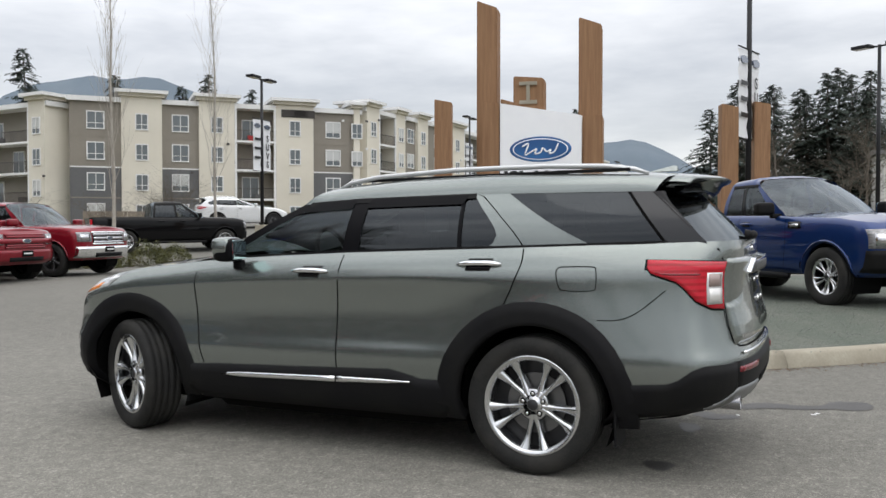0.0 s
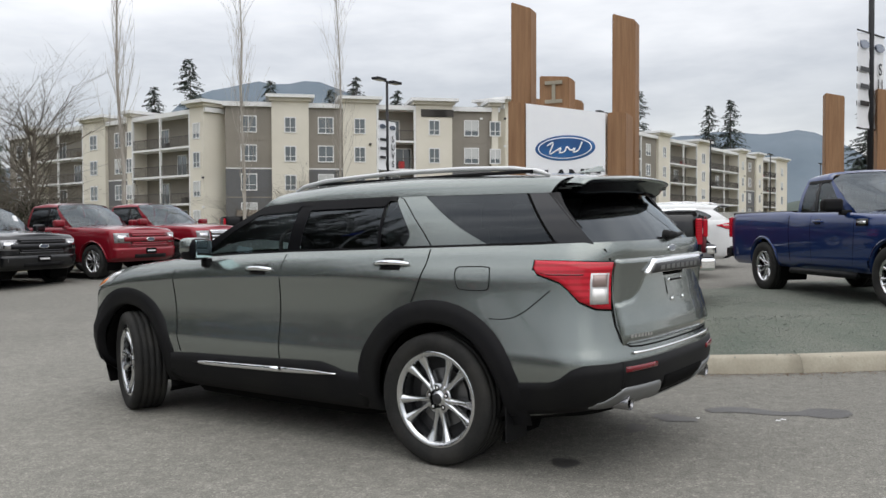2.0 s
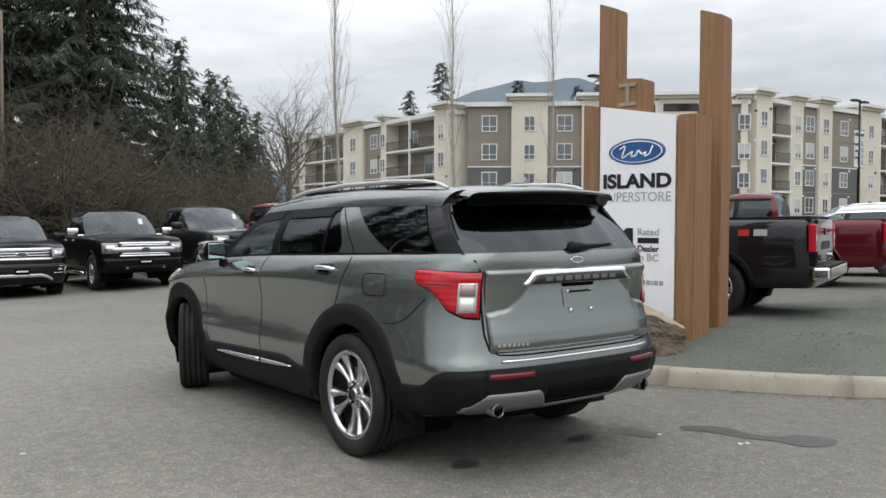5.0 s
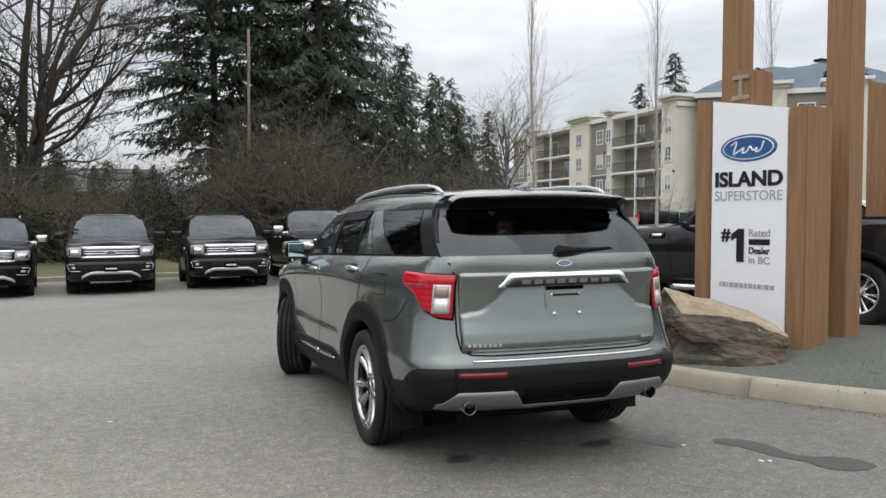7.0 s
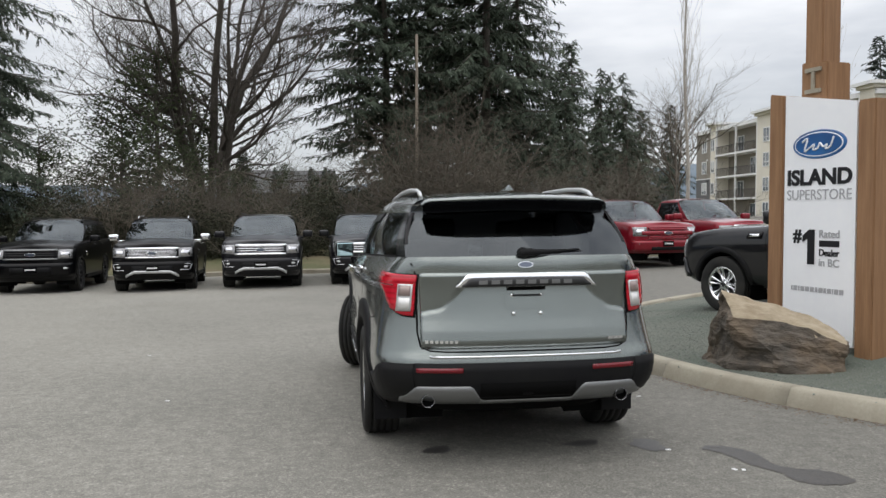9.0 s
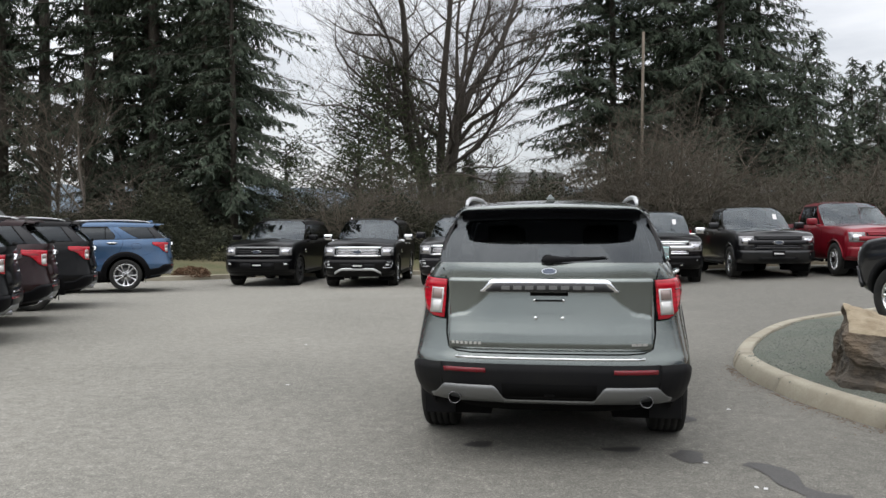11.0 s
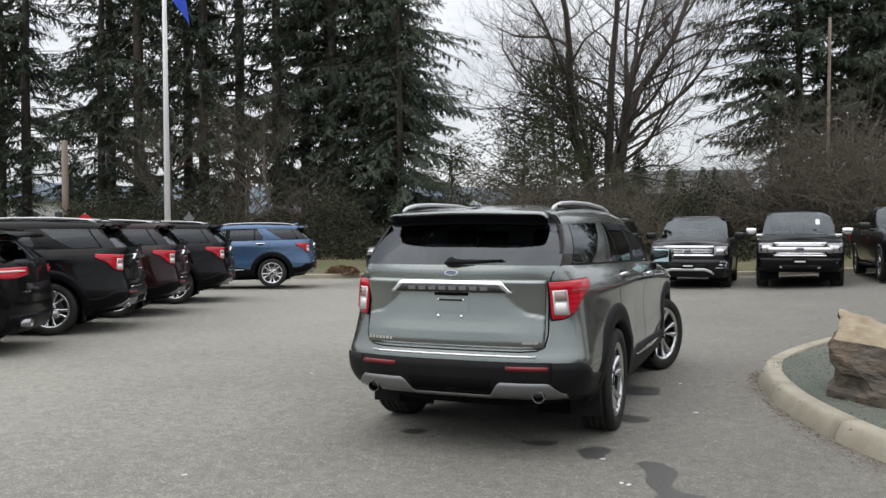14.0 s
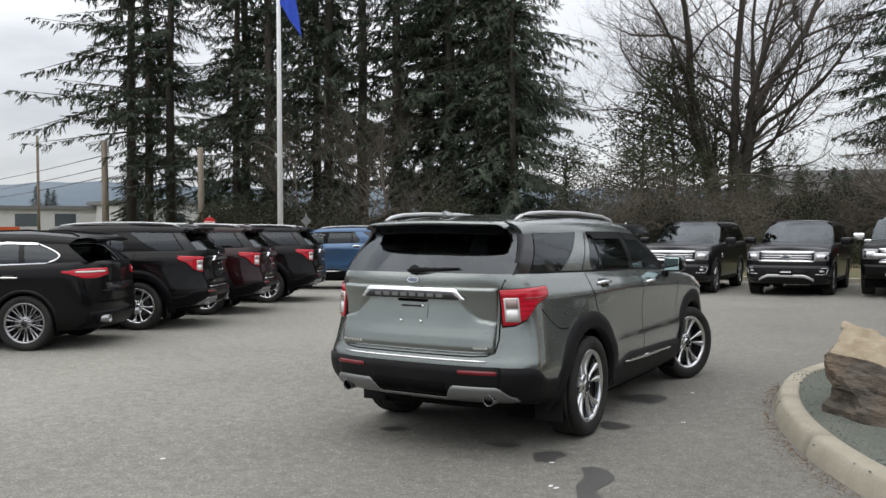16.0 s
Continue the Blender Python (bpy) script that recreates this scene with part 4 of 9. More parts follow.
def blot(cx, cy, rx, ry, turn, seed, label="small wet patch on the asphalt"):
    rnd = random.Random(seed)
    vs, n = [(cx, cy, ground_z(cx, cy) + 0.004)], 22
    ph = [rnd.uniform(0, 6.28) for _ in range(4)]
    for k in range(n):
        a = 2 * math.pi * k / n
        r = 1 + 0.16 * math.sin(2 * a + ph[0]) + 0.11 * math.sin(3 * a + ph[1]) + 0.08 * math.sin(5 * a + ph[2]) + 0.05 * math.sin(9 * a + ph[3])
        px, py = rx * r * math.cos(a), ry * r * math.sin(a)
        vs.append((cx + px * math.cos(turn) - py * math.sin(turn), cy + px * math.sin(turn) + py * math.cos(turn), ground_z(cx, cy) + 0.004))
    return tagged(piece("wet_patch", vs, [(0, k, k % n + 1) for k in range(1, n + 1)], M_WET), label, "stain", "wet patches", "structure")


for i, q in enumerate(((-0.50, -0.62, 0.11, 0.075, 0.2), (0.50, -0.63, 0.12, 0.08, 0.1), (0.92, -0.75, 0.11, 0.15, 0.3), (1.0, 0.40, 0.10, 0.17, 0.9), (0.86, 1.62, 0.20, 0.25, 0.9))):
    blot(*q, i)


def wet_trail():
    """A trickle that ran over the asphalt and spread at its end."""
    run = catmull([np.array(p) for p in ((1.26, -0.88, 0.055), (1.36, -0.96, 0.085), (1.43, -1.10, 0.095), (1.43, -1.28, 0.072), (1.48, -1.42, 0.060), (1.53, -1.50, 0.085), (1.60, -1.60, 0.165), (1.70, -1.68, 0.125), (1.79, -1.73, 0.02))], 6)
    rnd = random.Random(3)
    vs = []
    for i, (x, y, w) in enumerate(run):
        t = run[min(i + 1, len(run) - 1)] - run[max(i - 1, 0)]
        n = np.array([-t[1], t[0]]) / np.hypot(t[0], t[1])
        for k in (-1, 0, 1):
            q = w * k * rnd.uniform(0.88, 1.12)
            vs.append((x + n[0] * q, y + n[1] * q, 0.004))
    tagged(piece("wet_patch", vs, grid_faces(len(run), 3), M_WET), "dark trickle of water across the asphalt", "stain", "wet patches", "structure")


wet_trail()
for i, (x, y) in enumerate(((1.01, -0.89), (1.27, -1.41), (1.19, 2.15), (1.46, 0.81), (1.22, -1.39), (-2.6, 1.4), (-1.4, -2.2), (2.1, -2.4), (-3.3, 4.2))):
    bm = bmesh.new()
    box(bm, -0.018, 0.016, -0.010, 0.012, 0.0, 0.004, 0.001)
    bmesh.ops.transform(bm, matrix=pose(x, y, ground_z(x, y), 0, 0, 70 * i), verts=bm.verts)
    tagged(part("paper_scrap", bm, M_PLATE), "tiny white scrap lying on the asphalt", "litter", "scraps on the asphalt")

# ---------------------------------------------------------------- island
EDGE = catmull([(12.0, -10.2), (7.0, -5.1), (4.6, -2.65), (3.57, -1.5), (2.99, -0.72), (2.51, 0.15), (2.135, 1.2), (1.93, 2.4), (1.995, 3.5), (2.48, 5.0), (3.35, 6.8), (4.7, 8.3), (6.6, 9.4), (10, 10.4), (15, 11.2), (24, 11.6)], 8)


def island_z(x, y, d):
    return 0.135 + 0.17 * smooth01(0.1, 1.9, d) + 0.03 * noise.noise(Vector((x * 0.8, y * 0.8, 0)))


def inset_path(path, d):
    res = []
    for i, p in enumerate(path):
        t = path[min(i + 1, len(path) - 1)] - path[max(i - 1, 0)]
        n = np.array([t[1], -t[0]]) / np.linalg.norm(t)
        res.append(p + n * d)
    return np.array(res)


def build_island():
    rt = root("planted_island", Matrix.Identity(4), "raised gravel island with a pale concrete kerb", "island", kind="structure")
    # gravel bed: rings from the kerb to a spine
    spine = np.array([(7.0 + 8.0 * abs(2 * k / (len(EDGE) - 1) - 1) ** 1.5, 2.2) for k in range(len(EDGE))])
    spine[:, 1] = np.interp(np.linspace(0, 1, len(EDGE)), [0, 0.35, 0.5, 0.65, 1], [-1.0, 2.0, 2.6, 3.0, 6.0])
    vs, rings = [], 14
    inner = inset_path(EDGE, 0.21)
    for r in range(rings):
        t = (r / (rings - 1)) ** 1.6
        for e, s in zip(inner, spine):
            p = e + (s - e) * t
            d = float(np.linalg.norm(p - e))
            vs.append((p[0], p[1], island_z(p[0], p[1], d) - (0.02 if r == 0 else 0)))
    piece("gravel_bed", vs, grid_faces(rings, len(EDGE)), M_GRAVEL, rt, "fine grey-green gravel bed")
    # kerb stones cut every 1.5 m
    L = np.r_[0, np.cumsum(np.linalg.norm(np.diff(EDGE, axis=0), axis=1))]
    prof = [(0.0, -0.03), (0.015, 0.04), (0.05, 0.115), (0.065, 0.137), (0.09, 0.150), (0.20, 0.150), (0.22, 0.137), (0.22, 0.02)]
    s0, joint = 0.47, 1.52
    while s0 + joint < L[-1]:
        ss = np.linspace(s0 + 0.0015, s0 + joint - 0.0015, 9)
        pts = np.c_[np.interp(ss, L, EDGE[:, 0]), np.interp(ss, L, EDGE[:, 1])]
        cols = [inset_path(pts, d) for d, _ in prof]
        vs = []
        for i in range(9):
            for c, (d, z) in zip(cols, prof):
                vs.append((c[i][0], c[i][1], z + ground_z(*pts[i]) * 0.6))
        n = len(prof)
        fs = grid_faces(9, n) + [tuple(range(n)), tuple(8 * n + k for k in range(n))[::-1]]
        piece("kerb_stone", vs, fs, M_CONCRETE, rt)
        s0 += joint
    # loose stones in the bed, and brown litter along the kerb's foot
    rnd = random.Random(4)
    geos, lit = [], []
    ico = [(0, 0, 1), (0.9, 0, 0.2), (0.28, 0.85, 0.2), (-0.72, 0.53, 0.2), (-0.72, -0.53, 0.2), (0.28, -0.85, 0.2), (0, 0, -0.6)]
    icf = [(0, 1, 2), (0, 2, 3), (0, 3, 4), (0, 4, 5), (0, 5, 1), (6, 2, 1), (6, 3, 2), (6, 4, 3), (6, 5, 4), (6, 1, 5)]
    for k in range(9000):
        i = rnd.randrange(12, 80)
        e, s = inner[i], spine[i]
        t = rnd.random() ** 1.5 * 0.75
        p = e + (s - e) * t + np.array([rnd.uniform(-.25, .25), rnd.uniform(-.25, .25)])
        d = float(np.linalg.norm(p - e))
        if t * 8 < 0.06:
            continue
        r = rnd.uniform(0.006, 0.016)
        a = rnd.uniform(0, 6.28)
        z = island_z(p[0], p[1], d)
        geos.append(([(p[0] + r * (q[0] * math.cos(a) - q[1] * math.sin(a)), p[1] + r * (q[0] * math.sin(a) + q[1] * math.cos(a)) * 0.8, z + r * q[2] * 0.7) for q in ico], icf))
    g = join_geo(*geos)
    ob = piece("loose_stones", g[0], g[1], M_STONE, rt, smooth=False)
    ob["kind"] = "stuff"
    outer = EDGE
    for k in range(1100):
        i = rnd.randrange(20, 62)
        t = EDGE[min(i + 1, len(EDGE) - 1)] - EDGE[i - 1]
        nrm = np.array([t[1], -t[0]]) / np.linalg.norm(t)
        p = EDGE[i] + t * rnd.uniform(-.5, .5) - nrm * (0.01 + abs(rnd.gauss(0, 0.06)) * rnd.choice((1, 1, 1, 2.5)))
        r, a = rnd.uniform(0.005, 0.016), rnd.uniform(0, 6.28)
        z = ground_z(*p) + 0.005
        c, s = math.cos(a), math.sin(a)
        lit.append(([(p[0] + r * (x * c - y * s), p[1] + r * (x * s + y * c), z + h) for x, y, h in ((-1, 0, 0), (0, -0.4, 0.004), (1, 0, 0.001), (0, 0.4, 0.003))], [(0, 1, 2, 3)]))
    g = join_geo(*lit)
    tagged(piece("leaf_litter", g[0], g[1], M_LITTER, smooth=False), "brown leaf litter swept against the kerb", "litter", kind="stuff")


build_island()


def boulder(name, m, hull, seed, label):
    """An angular split rock: flat faces between hard edges, with layers and chips. hull: rough corners (x, y, z)."""
    rnd = random.Random(seed)
    bm = bmesh.new()
    for p in hull:
        bm.verts.new(p)
    bmesh.ops.convex_hull(bm, input=bm.verts)
    bmesh.ops.triangulate(bm, faces=bm.faces)
    for k in range(4):
        bmesh.ops.subdivide_edges(bm, edges=[e for e in bm.edges if e.calc_length() > 0.05], cuts=1, use_grid_fill=True)
        bmesh.ops.triangulate(bm, faces=bm.faces)
    bm.normal_update()
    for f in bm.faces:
        # upward faces get the tan colour that is lightened as if lit
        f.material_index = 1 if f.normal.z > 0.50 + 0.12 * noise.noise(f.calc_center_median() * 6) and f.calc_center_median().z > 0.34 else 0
    for v in bm.verts:
        c = v.co
        step = 0.024 * max(-1, min(1, 4 * math.sin(c.z * 19 + 3 * c.x + 3.0 * noise.noise(c * 2.2)))) * (1 - abs(v.normal.z))
        chip = noise.noise(c * 4.5 + Vector((seed, 0, 0))) * 0.035 + noise.noise(c * 14) * 0.014
        v.co = c + v.normal * (step + chip)
    me = bpy.data.meshes.new(name)
    bm.to_mesh(me)
    bm.free()
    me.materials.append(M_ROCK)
    me.materials.append(M_ROCKTOPLIT)
    for p in me.polygons:
        p.use_smooth = False
    ob = new(name, me)
    ob.matrix_world = m
    return tagged(ob, label, "rock")


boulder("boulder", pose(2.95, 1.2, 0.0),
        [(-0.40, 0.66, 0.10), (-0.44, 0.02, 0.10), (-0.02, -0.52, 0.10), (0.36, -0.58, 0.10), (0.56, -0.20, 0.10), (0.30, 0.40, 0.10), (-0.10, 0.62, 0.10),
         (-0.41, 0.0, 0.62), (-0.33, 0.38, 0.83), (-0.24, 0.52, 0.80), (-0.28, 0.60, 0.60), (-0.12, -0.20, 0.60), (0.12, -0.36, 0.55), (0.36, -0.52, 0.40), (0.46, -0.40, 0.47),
         (0.02, 0.20, 0.74), (0.30, -0.08, 0.62), (0.48, -0.24, 0.50), (-0.20, -0.28, 0.28), (0.14, -0.50, 0.28)], 7, "large brown angular boulder beside the sign, tan upper faces painted as lit")

# ---------------------------------------------------------------- sign
SB = np.array((3.645, 1.06))  # foot of the panel's near edge
ST = np.array((3.45, 1.95))
along = (ST - SB) / np.linalg.norm(ST - SB)
sign_yaw = math.degrees(math.atan2(along[1], along[0]))
SW = float(np.linalg.norm(ST - SB))


def timber(name, w, d, z0, z1, parent, m, slope=0.0):
    """A squared timber with a sawn sloping top, its arrises eased."""
    bm = bmesh.new()
    box(bm, 0, w, 0, d, z0, z1, 0.0)
    for v in bm.verts:
        if v.co.z > z1 - 0.01:
            v.co.z += slope * (v.co.x / w - 0.5)
    bmesh.ops.bevel(bm, geom=list(bm.edges), offset=0.012, segments=2, affect="EDGES")
    ob = part(name, bm, M_CEDAR, parent)
    ob.matrix_basis = m
    return ob


def build_sign():
    # local x runs along the panel away from the car's tail, local -y ... +y is its thickness; the lettered face looks to +y
    base = plumb(SB[0], SB[1], 0.0, sign_yaw)
    rt = root("pylon_sign", base, "white dealer sign between cedar timbers", "sign")
    W, z0, z1 = SW, 0.32, 2.78
    bm = bmesh.new()
    vs = [bm.verts.new(p) for p in ((0, 0, z0), (W, 0, z0), (W, 0, z1), (0, 0, z1 - 0.16), (0, -0.12, z0), (W, -0.12, z0), (W, -0.12, z1), (0, -0.12, z1 - 0.16))]
    for q in ((0, 1, 2, 3), (7, 6, 5, 4), (0, 4, 5, 1), (1, 5, 6, 2), (2, 6, 7, 3), (3, 7, 4, 0)):
        bm.faces.new([vs[i] for i in q])
    bmesh.ops.recalc_face_normals(bm, faces=bm.faces)
    part("panel", bm, M_SIGNW, rt)
    timber("side_timber", 0.20, 0.42, 0.0, 2.62, rt, Matrix.Translation((-0.225, -0.40, 0)), 0.0)
    timber("side_timber", 0.20, 0.42, 0.0, 2.80, rt, Matrix.Translation((W + 0.01, -0.40, 0)), 0.04)
    place = lambda u, z: Matrix.Translation((W - u, 0.004, z)) @ Matrix.Rotation(math.pi, 4, "Z") @ Matrix.Rotation(math.pi / 2, 4, "X")
    # the oval emblem, drawn as plain shapes
    cz = 2.255
    for nm, rx, rz, d, mt in (("oval_rim", 0.345, 0.142, 0.010, M_SIGNB), ("oval_ring", 0.325, 0.126, 0.013, M_SIGNW), ("oval_field", 0.312, 0.115, 0.016, M_SIGNB)):
        ellipse_plate(nm, rx, rz, d, mt, rt, Matrix.Translation((W / 2, 0.0, cz)) @ Matrix.Rotation(math.pi, 4, "Z"), 48)
    path = [(-0.20, 0.03), (-0.13, 0.06), (-0.17, -0.06), (-0.10, -0.03), (-0.04, 0.0), (-0.06, -0.05), (0.0, -0.04), (0.03, 0.01), (0.07, -0.03), (0.12, -0.01), (0.10, -0.05), (0.16, -0.03), (0.20, 0.06)]
    pts = catmull([np.array((W / 2 - x, 0.019, cz + z)) for x, z in path], 5)
    v, f = tube(pts, 0.0095, 6)
    piece("oval_script", v, f, M_SIGNW, rt, "white script mark")
    lettering("word", "ISLAND", 0.21, M_SIGNK, rt, place(W / 2, 1.865), 0.003, 0.008, 0.82)
    lettering("word", "SUPERSTORE", 0.145, M_SIGNG, rt, place(W / 2, 1.715), 0.002, 0.0, 0.82)
    lettering("word", "#", 0.18, M_SIGNK, rt, place(W / 2 - 0.262, 1.30), 0.003, 0.006)
    one = [(-0.05, 0.0), (0.045, 0.0), (0.045, 0.345), (-0.03, 0.345), (-0.115, 0.285), (-0.115, 0.215), (-0.05, 0.252)]
    bm = bmesh.new()
    ring = [bm.verts.new((px, pz, 0.003)) for px, pz in one]
    bm.faces.new(ring)
    nu = part("word", bm, M_SIGNK, rt)
    nu.matrix_basis = place(W / 2 - 0.075, 1.075)
    lettering("word", "Rated", 0.105, M_SIGNG, rt, place(W / 2 + 0.15, 1.345), 0.003, 0.001, 0.25)
    box_part("name_bar", (W / 2 - 0.275, W / 2 - 0.025, 0.001, 0.004, 1.255, 1.315), M_SIGNK, rt)
    lettering("word", "Dealer", 0.095, M_SIGNK, rt, place(W / 2 + 0.15, 1.165), 0.003, 0.0015, 0.25)
    lettering("word", "in BC", 0.105, M_SIGNG, rt, place(W / 2 + 0.15, 1.065), 0.003, 0.001, 0.25)
    x = W / 2 + 0.335
    for w in (0.02, 0.05, 0.02, 0.05, 0.055, 0.05, 0.035, 0.055, 0.03, 0.05, 0.015, 0.05, 0.05):
        box_part("address_bar", (x - w, x, 0.001, 0.004, 0.805, 0.852), M_SIGNG, rt)
        x -= w + 0.0115
    # the letter block with a bracket, high behind the panel
    bl = root("letter_block", plumb(3.93, 1.52, 2.62, sign_yaw), "small cedar block with a bracket letter behind the sign", "sign")
    timber("block", 0.34, 0.30, 0.0, 0.46, bl, Matrix.Identity(4), 0.03)
    bm = bmesh.new()
    box(bm, 0.07, 0.27, 0.30, 0.325, 0.365, 0.405, 0.004)
    box(bm, 0.07, 0.27, 0.30, 0.325, 0.155, 0.195, 0.004)
    box(bm, 0.15, 0.19, 0.301, 0.324, 0.19, 0.37, 0.004)
    part("bracket_letter", bm, M_CONCRETE, bl)
    box_part("support", (0.08, 0.26, 0.05, 0.25, -2.4, 0.01), M_CEDAR, bl, 0.01)
    for nm, x, y, h, w in (("tall_post", 4.11, 2.36, 4.08, 0.25), ("tall_post", 4.525, 1.205, 3.83, 0.27)):
        p = root(nm, plumb(x, y, 0.2, sign_yaw), "tall square cedar post with a sloping top", "post", "cedar posts by the sign")
        timber("timber", w, w, 0, h - 0.2, p, Matrix.Translation((-w / 2, -w / 2, 0)), 0.10)
    for x, y, h, w in ((13.42, 7.42, 4.50, 0.42), (7.45, 3.38, 3.42, 0.28), (14.0, 0.78, 3.95, 0.36), (18.9, 0.55, 4.60, 0.42)):
        p = root("short_post", plumb(x, y, 0.1, sign_yaw + 8), "square cedar post with a sloping top", "post", "cedar posts beyond the island")
        timber("timber", w, w, 0, h - 0.1, p, Matrix.Translation((-w / 2, -w / 2, 0)), 0.08)


build_sign()


def street_lamp(x, y, h, turn, arms, banner=0, label="dark steel lamp post with flat twin heads"):
    g = ground_z(x, y)
    rt = root("lamp_post", plumb(x, y, g, turn), label, "lamp post", "lot lamps")
    v, f = tube([(0, 0, 0), (0, 0, h)], [0.085, 0.06], 12)
    piece("pole", v, f, M_METAL, rt)
    box_part("foot", (-0.25, 0.25, -0.25, 0.25, 0, 0.55), M_CONCRETE, rt, 0.03)
    for s in arms:
        v, f = tube([(0, 0, h - 0.06), (s * 0.35, 0, h - 0.03)], 0.035, 8)
        piece("arm", v, f, M_METAL, rt)
        bm = bmesh.new()
        box(bm, min(s * 0.3, s * 1.0), max(s * 0.3, s * 1.0), -0.2, 0.2, h - 0.06, h + 0.06, 0.03)
        hd = part("head", bm, M_METAL, rt)
        box_part("lens", (min(s * 0.4, s * 0.92), max(s * 0.4, s * 0.92), -0.15, 0.15, h - 0.066, h - 0.058), M_CLEARLENS, hd)
    if banner:
        for s, txt in ((-1, 0), (1, 1)):
            vs = [(s * (0.10 + 0.62 * c), 0.03 * math.sin(3 * r + c), banner - 2.35 * r / 8 + (0.03 * s * c)) for r in range(9) for c in (0, 0.33, 0.66, 1)]
            b = piece("banner", vs, grid_faces(9, 4), M_BANNER, rt, "white vertical banner")
            for z in (banner + 0.02, banner - 2.37):
                v, f = tube([(0, 0, z), (s * 0.74, 0, z)], 0.02, 6)
                piece("banner_rod", v, f, M_METAL, rt)
            if txt:
                for i, ch in enumerate("SUVS"):
                    for face_ in (1, -1):
                        lettering("word", ch, 0.42, M_SIGNK, b, Matrix.Translation((s * 0.42, -0.045 * face_, banner - 0.98 - 0.40 * i)) @ Matrix.Rotation(0 if face_ > 0 else math.pi, 4, "Z") @ Matrix.Rotation(math.pi / 2, 4, "X"), 0.002, 0.008)
            else:
                for i in range(3):
                    for face_ in (1, -1):
                        y0 = -0.05 * face_
                        box_part("word_bar", (s * 0.42 - 0.24, s * 0.42 + 0.24, y0 - 0.002, y0 + 0.002, banner - 0.98 - 0.42 * i, banner - 0.86 - 0.42 * i), M_SIGNK, b)
            ellipse_plate("oval_mark", 0.24, 0.11, 0.05, M_OVALPALE, b, Matrix.Translation((s * 0.42, 0, banner - 0.30)))
            ellipse_plate("oval_mark", 0.24, 0.11, 0.05, M_OVALPALE, b, Matrix.Translation((s * 0.42, 0, banner - 0.30)) @ Matrix.Rotation(math.pi, 4, "Z"))
    return rt


def midsize_suv(name, m, mpaint, label, hero=False, steer=0.0, group=""):
    """Mid-size family SUV with dark wheel-arch cladding and a wrap-round rear glasshouse."""
    rt = root(name, m, label, "car", group)
